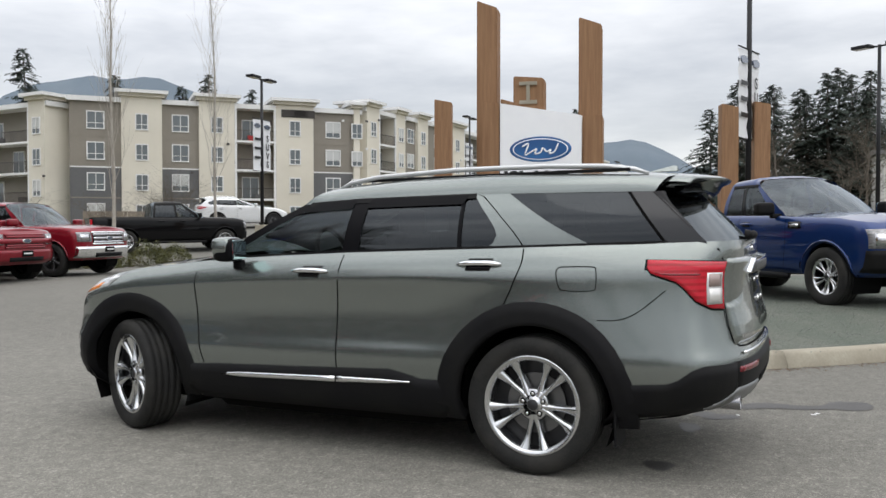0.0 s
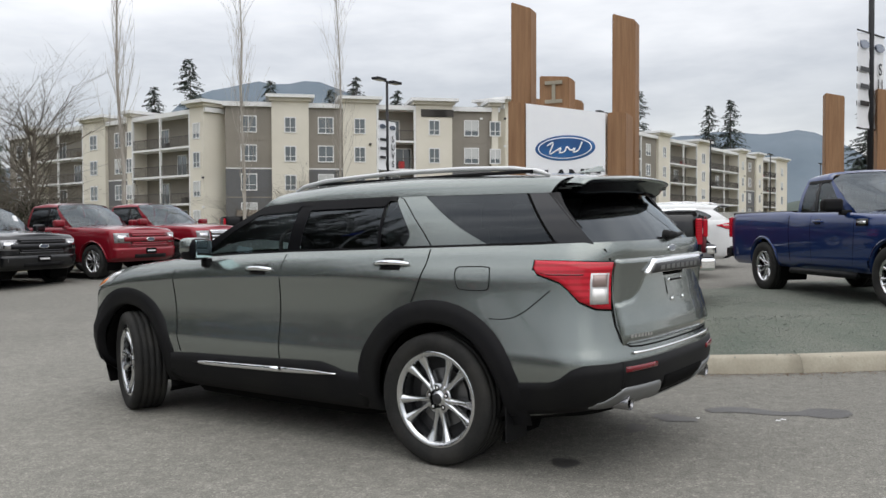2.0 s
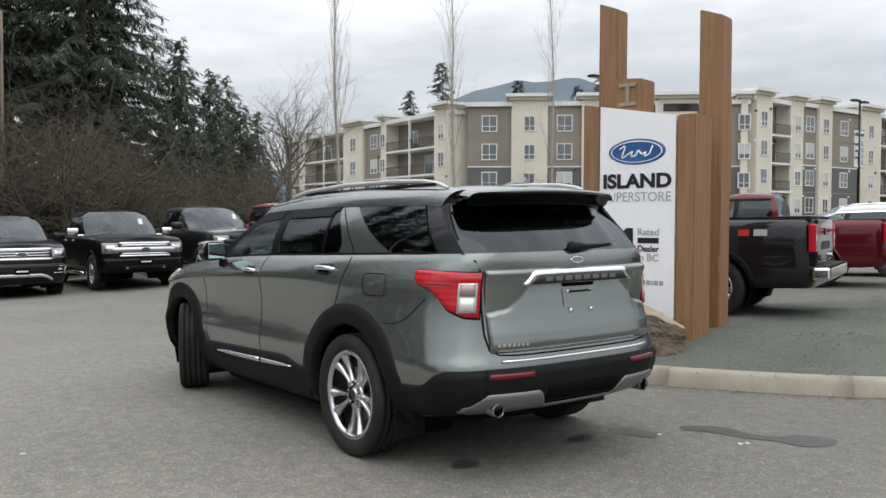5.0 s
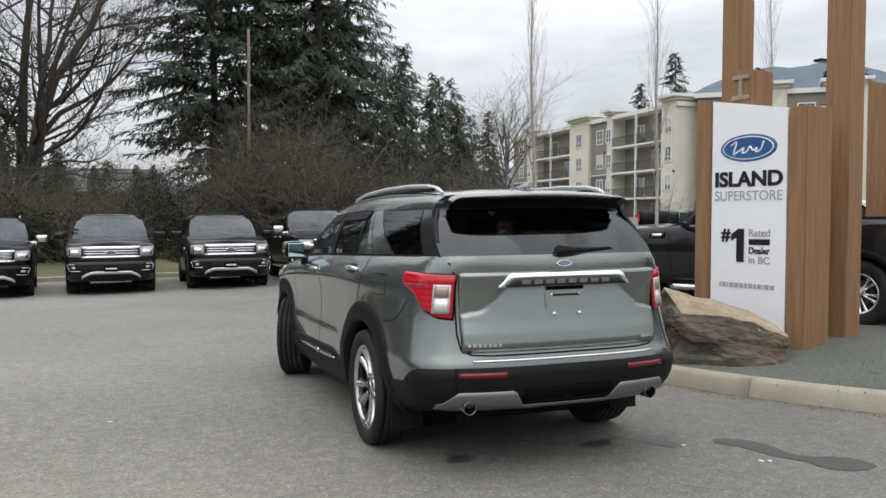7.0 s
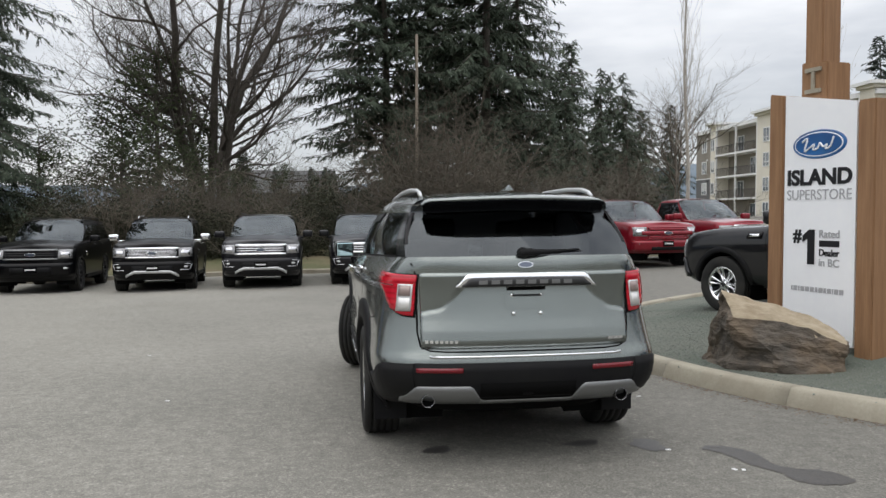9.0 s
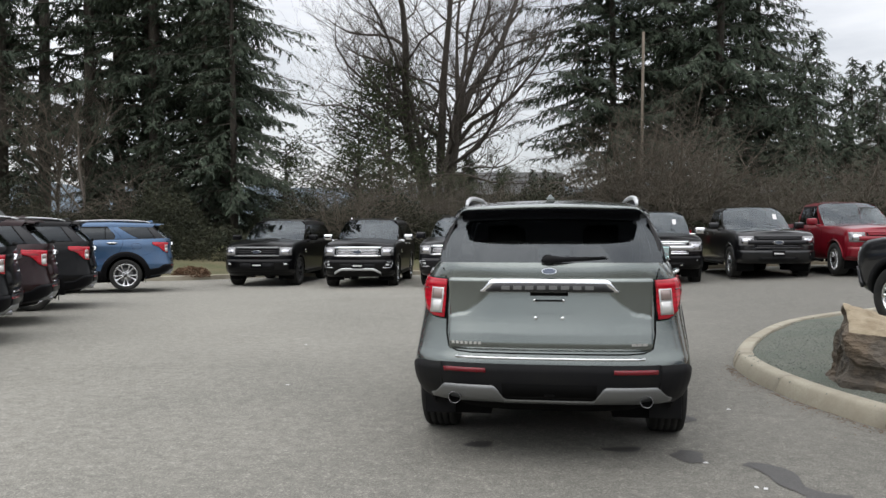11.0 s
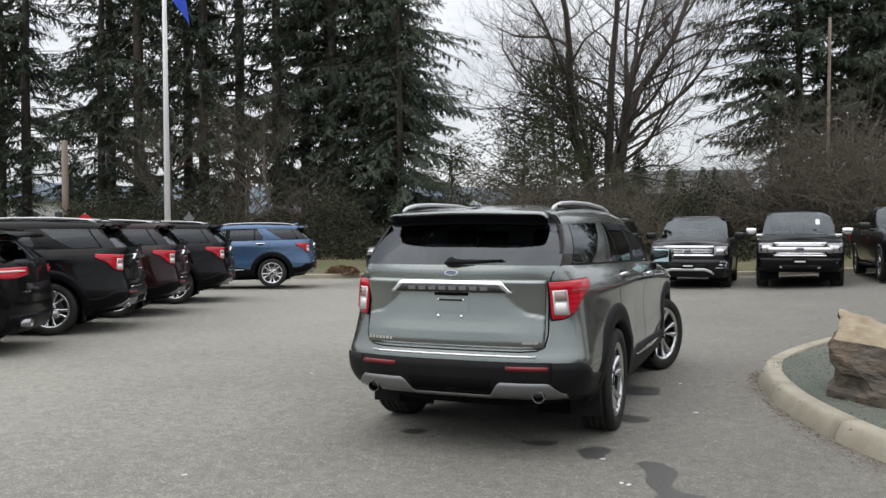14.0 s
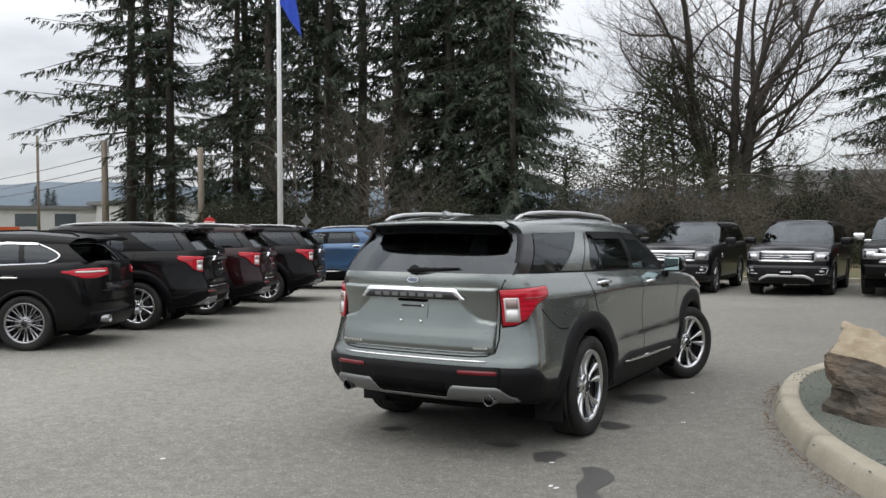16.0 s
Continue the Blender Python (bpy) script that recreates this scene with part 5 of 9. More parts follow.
    spec = dict(
        levels=[(0.27, 0.86, 3.70, -0.95), (0.36, 0.925, 3.86, -1.10), (0.50, 0.945, 3.92, -1.150), (0.60, 0.957, 3.93, -1.158), (0.67, 0.954, 3.93, -1.155), (0.74, 0.944, 3.92, -1.132),
                (0.90, 0.938, 3.90, -1.103), (1.02, 0.949, 3.88, -1.094), (1.09, 0.960, 3.85, -1.092), (1.135, 0.960, 3.83, -1.094), (1.18, 0.947, 3.80, -1.096), (1.235, 0.918, 3.74, -1.092), (1.275, 0.886, 3.66, -1.076)],
        cf=0.62, cr=0.42, nf=2.5, nr=lambda z: float(np.interp(z, [0.7, 1.12, 1.23, 1.275], [2.9, 3.1, 4.0, 4.8])), knee=0.62,
        taper=lambda z, y: (1 - float(np.interp(z, [0.27, 0.4, 0.5, 0.7, 0.95, 1.15, 1.28], [0.10, 0.07, 0.05, 0.05, 0.105, 0.150, 0.170])) * min(1, max(0, (0.35 - y) / 1.35)) ** 1.5) * (1 + max(0, math.cos(min(1.57, abs(y + 0.2) * 1.7))) * float(np.interp(z, [0.5, 0.66, 0.8, 0.92, 1.05, 1.17, 1.28], [0, 0.012, 0.022, 0.016, -0.004, -0.020, -0.016]))),
        belt=[(-1.3, 1.315), (0, 1.285), (1.2, 1.260), (1.7, 1.243), (2.05, 1.226), (2.4, 1.205), (3.0, 1.15), (3.4, 1.08), (3.7, 0.985), (4.0, 0.91)],
        wb=3.025, wr=0.392, arch=0.465, cowl=2.56, hood_crown=0.055, seat=M_SEAT, tub=0.20,
        lift=lambda y: 0.27 + float(np.interp(-y, [0.40, 0.52, 0.78, 1.0, 1.2], [0.0, 0.058, 0.092, 0.112, 0.115])),
        counts=(16, 60, 22) if hero else (10, 34, 14), steps=3 if hero else 2,
        gh=dict(yA0=2.36, yA1=1.64, yD0=-0.935, yD1=-0.65, xb=0.875, xt=0.755, tf=0.03, tr=0.165, zt=[(-1.0, 1.585), (0.2, 1.60), (1.2, 1.592), (1.7, 1.57)],
                xr=0.60, zr=1.70, crown=0.035, yRf=1.43, yRr=-0.74, zroof=[(-1.0, 1.655), (-0.5, 1.70), (0.3, 1.725), (0.9, 1.72), (1.25, 1.70), (1.5, 1.672)],
                w0=0.36, w1=0.16, r0=0.135, r1=0.12, rear_glass=M_REARGLASS, Acurve=[2.36, 2.12, 1.88, 1.64], Dcurve=[-0.935, -0.85, -0.755, -0.65],
                lines=[[2.24, 2.00, 1.77, 1.53], [1.282, 1.235], [1.165, 1.125], [0.478, 0.480], [0.452, 0.458], [0.29, 0.225, 0.25, 0.30, 0.355, 0.405], [-0.335, -0.215, -0.105, -0.005, 0.09, 0.185], [-0.715, -0.50], [-0.735, -0.52]],
                kinds=[("pillar", M_VISOR, 0), ("front_door_window", M_CLEARGLASS, -0.004), ("door_pillar", M_VISOR, 0.002), ("rear_door_window", M_DARKGLASS, -0.004), ("window_divider", M_VISOR, 0.001),
                       ("rear_door_window", M_DARKGLASS, -0.004), ("pillar", None, 0), ("quarter_window", M_DARKGLASS, -0.003), ("window_divider", M_GAP, -0.004), ("rear_pillar_cover", M_PILLAR, -0.001)],
                seats=(1.05, 0.15), belt_to=-1, head_to=5),
    )
    S = Shell(spec)
    Xs, Zs, body = build_body(spec, S, rt, mpaint)
    clad = M_PLASTIC if hero else M_VISOR
    # cladding: sills, arches, lower bumpers
    ua, ub = S.find_y(3.025 - 0.50, 0.40), S.find_y(0.50, 0.40)
    for sx in (1, -1):
        g = S.patch(np.linspace(ua, ub, 40 if hero else 14), 0.27, lambda u: float(np.interp(S.at(u, 0.45)[1], [0.45, 0.70, 0.80, 0.90, 1.36, 2.2, 2.5], [0.500, 0.503, 0.53, 0.553, 0.538, 0.515, 0.50])), 5, 0.014)
        g = g if sx > 0 else mirror_geo(g)
        piece("sill_cladding", g[0], g[1], clad, rt)
        for ya, yb in ((2.19, 1.284), (1.272, 0.755)):
            mid_ = lambda u: float(np.interp(S.at(u, 0.46)[1], [0.755, 1.27, 2.19], [0.487, 0.475, 0.456]))
            fat_ = lambda u: float(np.interp(S.at(u, 0.46)[1], [0.755, 0.95, 1.27, 2.05, 2.19], [0.003, 0.012, 0.0165, 0.0145, 0.003]))
            g = S.patch(np.linspace(S.find_y(ya, 0.46), S.find_y(yb, 0.46), 12), lambda u: mid_(u) - fat_(u), lambda u: mid_(u) + fat_(u), 3, 0.026, 0.010)
            g = g if sx > 0 else mirror_geo(g)
            piece("sill_moulding", g[0], g[1], M_CHROME, rt, "chrome strip along the sill")
        for yw in (0.0, 3.025):
            arch_trim(S, spec, rt, yw, sx, 0.460, 0.592, 0.016, clad)
        # rear bumper wrap
        uw = S.find_y(-0.47, 0.45)
        top = lambda u: float(np.interp(-S.at(u, 0.58)[1], [0.47, 0.75, 0.81, 0.88, 0.94, 1.2], [0.532, 0.553, 0.578, 0.632, 0.655, 0.663]))
        foot = lambda u: S.s["lift"](S.at(u, 0.45)[1]) + 0.012
        g = S.patch(np.linspace(uw, S.ux(0.68, 0.5, True), 40 if hero else 20), foot, top, 6, 0.012, round_ends=False)
        g = g if sx > 0 else mirror_geo(g)
        piece("rear_bumper", g[0], g[1], clad, rt)
        uf = S.find_y(3.025 + 0.47, 0.45)
        g = S.patch(np.linspace(uf, 0.0, 18), 0.27, lambda u: 0.50, 4, 0.012, round_ends=False)
        g = mirror_geo(g) if sx > 0 else g
        piece("front_bumper_lip", [(-p[0], p[1], p[2]) for p in g[0]], g[1], clad, rt)
        # headlamp wrapping the corner
        ut, un = S.find_y(3.18, 1.08), S.ux(0.56, 0.95, False)
        l_lo = lambda u: float(np.interp(S.at(u, 1.0)[1], [3.18, 3.26, 3.38, 3.55, 3.9], [1.062, 1.025, 0.985, 0.935, 0.865]))
        l_hi = lambda u: float(np.interp(S.at(u, 1.0)[1], [3.18, 3.26, 3.38, 3.55, 3.9], [1.108, 1.098, 1.078, 1.028, 0.955]))
        g = S.patch(np.linspace(un, ut, 14), l_lo, l_hi, 4, 0.010)
        g = mirror_geo(g) if sx > 0 else g
        h = piece("headlamp", [(-p[0], p[1], p[2]) for p in g[0]], g[1], M_HEADLAMP, rt)
        g = S.patch(np.linspace(S.find_y(3.56, 1.0), S.find_y(3.30, 1.03), 7), lambda u: l_lo(u) + 0.003, lambda u: 0.52 * l_lo(u) + 0.48 * l_hi(u), 3, 0.013)
        g = mirror_geo(g) if sx > 0 else g
        piece("turn_lens", [(-p[0], p[1], p[2]) for p in g[0]], g[1], M_AMBER, h)
        # tail lamp: tip forward along the side, deep at the corner
        ut = S.find_y(-0.642, 1.18)
        ui = S.ux(0.676, 1.08, True)
        lo = lambda u: float(np.interp(-S.at(u, 1.06)[1], [0.64, 0.66, 0.79, 0.83, 0.885, 0.955, 1.00, 1.2], [1.168, 1.140, 1.096, 1.060, 0.992, 0.950, 0.943, 0.940]))
        hi = lambda u: 1.206 - 0.008 * (u - ut) / (ui - ut)
        nu_ = 44 if hero else 20
        g = S.patch(np.linspace(ut - 0.002, ui + 0.002, nu_), lambda u: lo(u) - 0.010, lambda u: hi(u) + 0.007, 7, 0.006, -0.004)
        g = g if sx > 0 else mirror_geo(g)
        lamp = piece("tail_lamp", g[0], g[1], M_GLOSSK, rt, "red tail lamp in a dark surround wrapping the corner")
        g = S.patch(np.linspace(ut, ui, nu_), lo, hi, 7, 0.016, 0.0)
        g = g if sx > 0 else mirror_geo(g)
        piece("red_lens", g[0], g[1], M_REDLENS, lamp)
        g = S.patch(np.linspace(ut + 0.10 * (ui - ut), S.ux(0.80, 1.06, True), 12), lambda u: max(lo(u) + 0.012, 1.128), lambda u: 1.138, 2, 0.0175, 0.012)
        g = g if sx > 0 else mirror_geo(g)
        piece("lens_rib", g[0], g[1], M_REFLECT, lamp)
        uw0, uw1 = S.ux(0.775, 1.06, True), S.ux(0.692, 1.06, True)
        g = S.patch(np.linspace(uw0, uw1, 6), 0.972, 1.142, 4, 0.019, 0.010)
        g = g if sx > 0 else mirror_geo(g)
        piece("lamp_bezel", g[0], g[1], M_RAIL, lamp)
        for za, zb_, mt in ((0.980, 1.056, M_CLEARLENS), (1.066, 1.134, base_amber)):
            g = S.patch(np.linspace(uw0 + 0.002, uw1 - 0.002, 5), za, zb_, 3, 0.022, 0.015)
            g = g if sx > 0 else mirror_geo(g)
            piece("reversing_lens", g[0], g[1], mt, lamp)
        # silver lower garnish round the tail pipe
        g = S.span([sx * v for v in np.linspace(0.265, 0.775, 22)], lambda x: 0.408 + 0.012 * smooth01(0.70, 0.77, abs(x)), lambda x: 0.436 + 0.088 * smooth01(0.275, 0.36, abs(x)) - 0.075 * smooth01(0.67, 0.77, abs(x)), 5, 0.018, True, -0.002)
        piece("bumper_garnish", g[0], g[1], M_SILVER, rt, "satin silver garnish")
        y_e = -1.085
        v, f = lathe([(0.14, 0.039), (0.0, 0.041), (-0.004, 0.039), (0.0, 0.036), (0.12, 0.033), (0.12, 0.001)], 26)
        piece("tail_pipe", [(p[1] + sx * 0.615, p[0] + y_e, p[2] + 0.427) for p in v], f, M_PIPE, rt, "dull chrome tail pipe")
        v, f = lathe([(0.012, 0.0352), (0.05, 0.032), (0.05, 0.001)], 22)
        piece("pipe_bore", [(p[1] + sx * 0.615, p[0] + y_e, p[2] + 0.427) for p in v], f, M_GAP, rt)
        # reflector
        g = S.span([sx * v for v in np.linspace(0.405, 0.680, 8)], 0.606, 0.634, 3, 0.019, True, 0.004)
        piece("reflector", g[0], g[1], M_REFLECT, rt, "red bumper reflector")
        # mud flap
        box_part("mud_flap", (sx * 0.80 - 0.11, sx * 0.80 + 0.11, -0.475, -0.462, 0.19, 0.42), M_PLASTIC, rt, 0.004)
        box_part("mud_flap", (sx * 0.80 - 0.10, sx * 0.80 + 0.10, 2.555, 2.567, 0.22, 0.44), M_PLASTIC, rt, 0.004)
        # roof rail
        pts = [(sx * 0.615, 1.46, 1.665), (sx * 0.612, 1.36, 1.712), (sx * 0.608, 1.15, 1.742), (sx * 0.60, 0.6, 1.765), (sx * 0.595, 0.0, 1.762), (sx * 0.592, -0.35, 1.746), (sx * 0.59, -0.52, 1.722), (sx * 0.588, -0.60, 1.695)]
        v, f = tube(pts, [0.010, 0.015, 0.016, 0.016, 0.016, 0.016, 0.015, 0.010], 10)
        rail = piece("roof_rail", v, f, M_RAIL, rt, "bright metal roof rail")
        bm = bmesh.new()
        box(bm, sx * 0.60 - 0.012, sx * 0.60 + 0.012, -0.50, 1.30, 1.712, 1.732, 0.006)
        part("rail_base", bm, M_PLASTIC, rail)
    # smoked window visors
    if hero:
        for sx in (1, -1):
            for (a0, a1) in (([1.66, 1.52], [1.25, 1.225]), ([1.14, 1.115], [0.47, 0.44])):
                vs = []
                for i in range(4):
                    t = 0.84 + 0.16 * i / 3
                    ya, yb = a0[0] + (a0[1] - a0[0]) * i / 3, a1[0] + (a1[1] - a1[0]) * i / 3
                    for k in range(9):
                        y = ya + (yb - ya) * k / 8
                        vs.append((sx * (Xs(y, t) + 0.009), y, Zs(y, t)))
                piece("window_visor", vs, grid_faces(4, 9), M_VISOR, rt)
    # tailgate: recessed outline, crease panel, chrome bar, strip, emblem, plate mounts
    face = lambda d: (lambda x, z: tuple(np.array([math.copysign(1, x) if x else 1, 1, 1]) * S.off(S.ux(x, z, True), z, d)))
    zg = [1.27, 1.20, 1.0, 0.85, 0.76, 0.735]
    xg = [0.70, 0.675, 0.672, 0.672, 0.655, 0.60]
    vs = []
    pts = [(-x, z) for x, z in zip(xg, zg)] + [(x, 0.728) for x in np.linspace(-0.5, 0.5, 9)] + [(x, z) for x, z in zip(xg[::-1], zg[::-1])]
    for i, (x, z) in enumerate(pts):
        a, b = pts[max(i - 1, 0)], pts[min(i + 1, len(pts) - 1)]
        t = np.array([b[0] - a[0], b[1] - a[1]])
        nrm = np.array([-t[1], t[0]]) / (np.linalg.norm(t) + 1e-9) * 0.0045
        for s in (-1, 1):
            vs.append(face(0.003)(x + nrm[0] * s, z + nrm[1] * s))
    piece("tailgate_gap", vs, grid_faces(len(pts), 2), M_GAP, rt)
    # the pressed field of the tailgate: a trapezoid that leans out towards its foot between darker flanks
    xs = np.linspace(-0.655, 0.655, 89 if hero else 21)
    zs = np.linspace(0.742, 1.215, 41 if hero else 13)

    def press(x, z):
        k = abs(x)
        w_in = 0.40 + 0.14 * min(1, max(0, (1.125 - z) / 0.17)) + 0.6 * (1 - smooth01(0.88, 0.99, z))
        field = 0.004 + 0.034 * min(1, max(0, (1.15 - z) / 0.30))
        flank = 0.038 * min(1, max(0, (z - 0.905) / 0.275))
        inside = 1 - smooth01(w_in - 0.008, w_in + 0.014, k) if z < 1.15 else 0
        d = field * inside + flank * (1 - inside)
        d *= smooth01(0.742, 0.785, z) * 0.8 + 0.2
        return max(0.0012, d) if 0.745 < z < 1.21 and k < 0.65 else -0.003
    vs = [face(press(x, z))(x, z) for z in zs for x in xs]
    piece("tailgate_panel", vs, grid_faces(len(zs), len(xs)), mpaint, rt)
    proud = lambda e: (lambda x, z: face(press(x, z) + e)(x, z))
    g = S.span(list(np.linspace(-0.435, 0.435, 45)), lambda x: 1.126, lambda x: 1.206 - 0.072 * smooth01(0.362, 0.435, abs(x)), 4, 0.056, True, 0.0)
    bar = piece("tailgate_bar", g[0], g[1], M_CHROME, rt, "chrome frame of the applique across the tailgate")
    g = S.span(list(np.linspace(-0.400, 0.400, 33)), lambda x: 1.129, lambda x: 1.186 - 0.048 * smooth01(0.345, 0.400, abs(x)), 3, 0.0585, True, 0.050)
    piece("bar_inset", g[0], g[1], M_RIMDARK, bar)
    bars_row(bar, "letter_bar", 0.0, 1.157, 0.60, 0.026, 8, face(0.061), M_SILVER, gap=0.30)
    g = S.span(list(np.linspace(-0.12, 0.12, 7)), 1.100, 1.130, 2, 0.024, True, 0.0)
    piece("latch_recess", g[0], g[1], M_GAP, bar)
    g = S.span(list(np.linspace(-0.60, 0.60, 21)), 0.690, 0.703, 2, 0.016, True, 0.0)
    piece("bumper_strip", g[0], g[1], M_CHROME, rt, "thin bright strip over the bumper")
    p = face(0.002)(0.0, 1.255)
    emblem(rt, p, radians(-8), -1, 0.052, 0.021)
    vs = [proud(0.004)(x, z) for z in (0.985, 1.02, 1.055, 1.085) for x in np.linspace(-0.135, 0.135, 7)]
    pl = piece("plate_mount", vs, grid_faces(4, 7), mpaint, rt, "bare number plate mount")
    for x, z in ((-0.09, 1.068), (0.09, 1.068), (-0.085, 0.955), (0.085, 0.955)):
        q = proud(0.003)(x, z)
        v, f = lathe([(0.0, 0.013), (-0.008, 0.011), (-0.009, 0.001)], 10)
        piece("plate_bolt", [(a[1] + q[0], a[0] + q[1], a[2] + q[2]) for a in v], f, M_CHROME, pl)
    q = [proud(0.012)(x, 1.068) for x in np.linspace(-0.09, 0.09, 7)]
    v, f = tube(q, 0.006, 6)
    piece("plate_bar", v, f, M_PLASTIC, pl)
    bars_row(rt, "trim_badge", -0.52, 0.785, 0.20, 0.018, 7, proud(0.003), M_CHROME)
    bars_row(rt, "drive_badge", 0.56, 0.785, 0.10, 0.016, 3, proud(0.003), M_CHROME, gap=0.1)
    g = S.span(list(np.linspace(-0.70, 0.70, 25)), 0.396, 0.662, 6, 0.0125, True)
    piece("rear_bumper", g[0], g[1], clad, rt)
    # centre of the bumper: open hollow's shade as a black sheet, tow socket, silver lower blade
    g = S.span(list(np.linspace(-0.30, 0.30, 13)), 0.437, 0.54, 3, 0.0145, True, 0.0)
    ins = piece("bumper_insert", g[0], g[1], M_GAP, rt)
    y_t = S.at(1.0, 0.45)[1]
    bm = bmesh.new()
    box(bm, -0.035, 0.035, y_t - 0.026, y_t + 0.02, 0.455, 0.515, 0.006)
    part("tow_cover", bm, M_PLASTIC, rt)
    box_part("tow_socket", (-0.024, 0.024, y_t - 0.032, y_t - 0.02, 0.462, 0.508), M_GAP, rt)
    g = S.span(list(np.linspace(-0.29, 0.29, 15)), 0.412, 0.436, 3, 0.022, True, 0.0)
    piece("bumper_blade", g[0], g[1], M_SILVER, rt)
    # spoiler over the rear window, its underside and side fins dark
    vs = []
    prof = [(-0.09, -0.004), (-0.03, 0.002), (0.04, 0.001), (0.11, -0.011), (0.15, -0.024), (0.146, -0.036), (0.07, -0.046), (-0.04, -0.05)]

    def crest(x):
        """Height of the roof's hind edge across the car."""
        q = min(1, max(0, (abs(x) - 0.54) / 0.085))
        return 1.680 + 0.019 * (1 - min(1, abs(x) / 0.57) ** 2) - 0.080 * (1 - math.sqrt(max(0, 1 - q * q)))
    wide = [-0.612, -0.605, -0.590] + list(np.linspace(-0.56, 0.56, 15)) + [0.590, 0.605, 0.612]
    for x in wide:
        s = abs(x) / 0.612
        yb = -0.735 - 0.075 * (1 - s * s)
        for dy, dz in prof:
            vs.append((x, yb - dy * (1 - 0.35 * s ** 4), crest(x) + dz * (1 - 0.5 * s ** 6)))
    piece("spoiler", vs, grid_faces(len(wide), 8), mpaint, rt)
    vs = []
    for x in np.linspace(-0.62, 0.62, 17):
        s = abs(x) / 0.62
        yb = -0.735 - 0.075 * (1 - s * s)
        zb_ = crest(x * 0.94)
        for dy, dz in ((0.1535, -0.027), (0.10, -0.050), (0.075, -0.09 - 0.01 * (1 - s)), (0.03, -0.115), (0.0, -0.05)):
            vs.append((x * 0.96, yb - dy * (1 - 0.25 * s ** 4), zb_ + dz * (1 if abs(x) < 0.6 else 0.8)))
    piece("spoiler_underside", vs, grid_faces(17, 5), M_GLOSSK, rt)
    Dc = spec["gh"]["Dcurve"]
    for sx in (1, -1):
        vs = []
        for i in range(11):
            t = 0.30 + 0.70 * i / 10
            y0 = lerp_list(Dc, min(t, 1))
            x0, z0 = Xs(y0, min(t, 1)), Zs(y0, t)
            w_ = 0.004 + 0.050 * ((t - 0.30) / 0.70) ** 2.4
            vs += [(sx * (x0 + 0.003), y0 + 0.015, z0), (sx * (x0 - 0.006), y0 - w_ * 0.5, z0), (sx * (x0 - 0.012), y0 - w_, z0), (sx * (x0 - 0.03), y0 - w_ * 0.7, z0)]
        piece("window_fin", vs, grid_faces(11, 4, flip=sx < 0), M_GLOSSK, rt)
    # wiper, brake light, antenna
    on_pane = lambda x, z, d: (x, -(0.935 + 0.135 * (1 - (x / 0.72) ** 2)) + 0.30 * (z - 1.30) - d, z)
    v, f = tube([on_pane(-0.045, 1.322, 0.03), on_pane(0.0, 1.332, 0.04), on_pane(0.07, 1.330, 0.035), on_pane(0.20, 1.334, 0.025), on_pane(0.36, 1.344, 0.018)], [0.014, 0.027, 0.019, 0.013, 0.005], 8)
    w_ = piece("rear_wiper", v, f, M_PLASTIC, rt)
    v, f = tube([on_pane(-0.05, 1.318, 0.02), on_pane(0.15, 1.321, 0.014), on_pane(0.375, 1.334, 0.012)], [0.006, 0.007, 0.005], 6)
    piece("wiper_blade", v, f, M_GLOSSK, w_)
    v, f = lathe([(0, 0.036), (-0.03, 0.033), (-0.04, 0.018), (-0.042, 0.001)], 12)
    piece("wiper_motor_cap", [(p[1] - 0.01, p[0] - 1.055, p[2] + 1.328) for p in v], f, M_PLASTIC, w_)
    bm = bmesh.new()
    vs4 = [bm.verts.new(p) for p in ((-0.03, -0.48, 1.735), (0.03, -0.48, 1.735), (0.03, -0.66, 1.735), (-0.03, -0.66, 1.735), (0, -0.63, 1.772), (0, -0.655, 1.768))]
    for q in ((0, 1, 4), (1, 2, 5, 4), (2, 3, 5), (3, 0, 4, 5)):
        bm.faces.new([vs4[i] for i in q])
    part("antenna_fin", bm, mpaint, rt)
    # doors, fuel flap, lamp seam
    zz = lambda y: float(S.zb(y)) - 0.02
    ribbon(S, [(2.40, 1.13), (2.41, 0.96), (2.385, 0.66), (2.35, 0.52)], 0.007, "door_gap", rt, M_GAP)
    ribbon(S, [(1.235, 1.245), (1.262, 0.95), (1.276, 0.7), (1.276, 0.545)], 0.007, "door_gap", rt, M_GAP)
    ribbon(S, [(0.055, 1.275), (0.055, 1.19), (0.11, 1.05), (0.155, 0.955), (0.175, 0.90)], 0.007, "door_gap", rt, M_GAP)
    ribbon(S, [(-0.17, 1.175), (-0.345, 1.175), (-0.37, 1.15), (-0.37, 1.07), (-0.345, 1.045), (-0.20, 1.045), (-0.165, 1.07), (-0.15, 1.15), (-0.17, 1.175)], 0.005, "fuel_flap_gap", rt, M_GAP, mirror=False).scale = (-1, 1, 1)
    ribbon(S, [(-0.38, 0.885), (-0.50, 0.89), (-0.60, 0.935), (-0.74, 1.05)], 0.005, "bumper_gap", rt, M_GAP)
    # the rear door's seam up the painted pillar
    for sx in (1, -1):
        vs = []
        for y, t in ((0.060, 0.0), (0.085, 0.12), (0.135, 0.32), (0.205, 0.55), (0.285, 0.80), (0.345, 0.97), (0.41, 1.03), (0.55, 1.04)):
            for e in (-0.004, 0.004):
                vs.append((sx * (Xs(y + e, min(t, 1)) + 0.003 - 0.35 * max(0, t - 1)), y + e, Zs(y, t)))
        piece("door_gap", vs, grid_faces(8, 2, flip=sx < 0), M_GAP, rt)
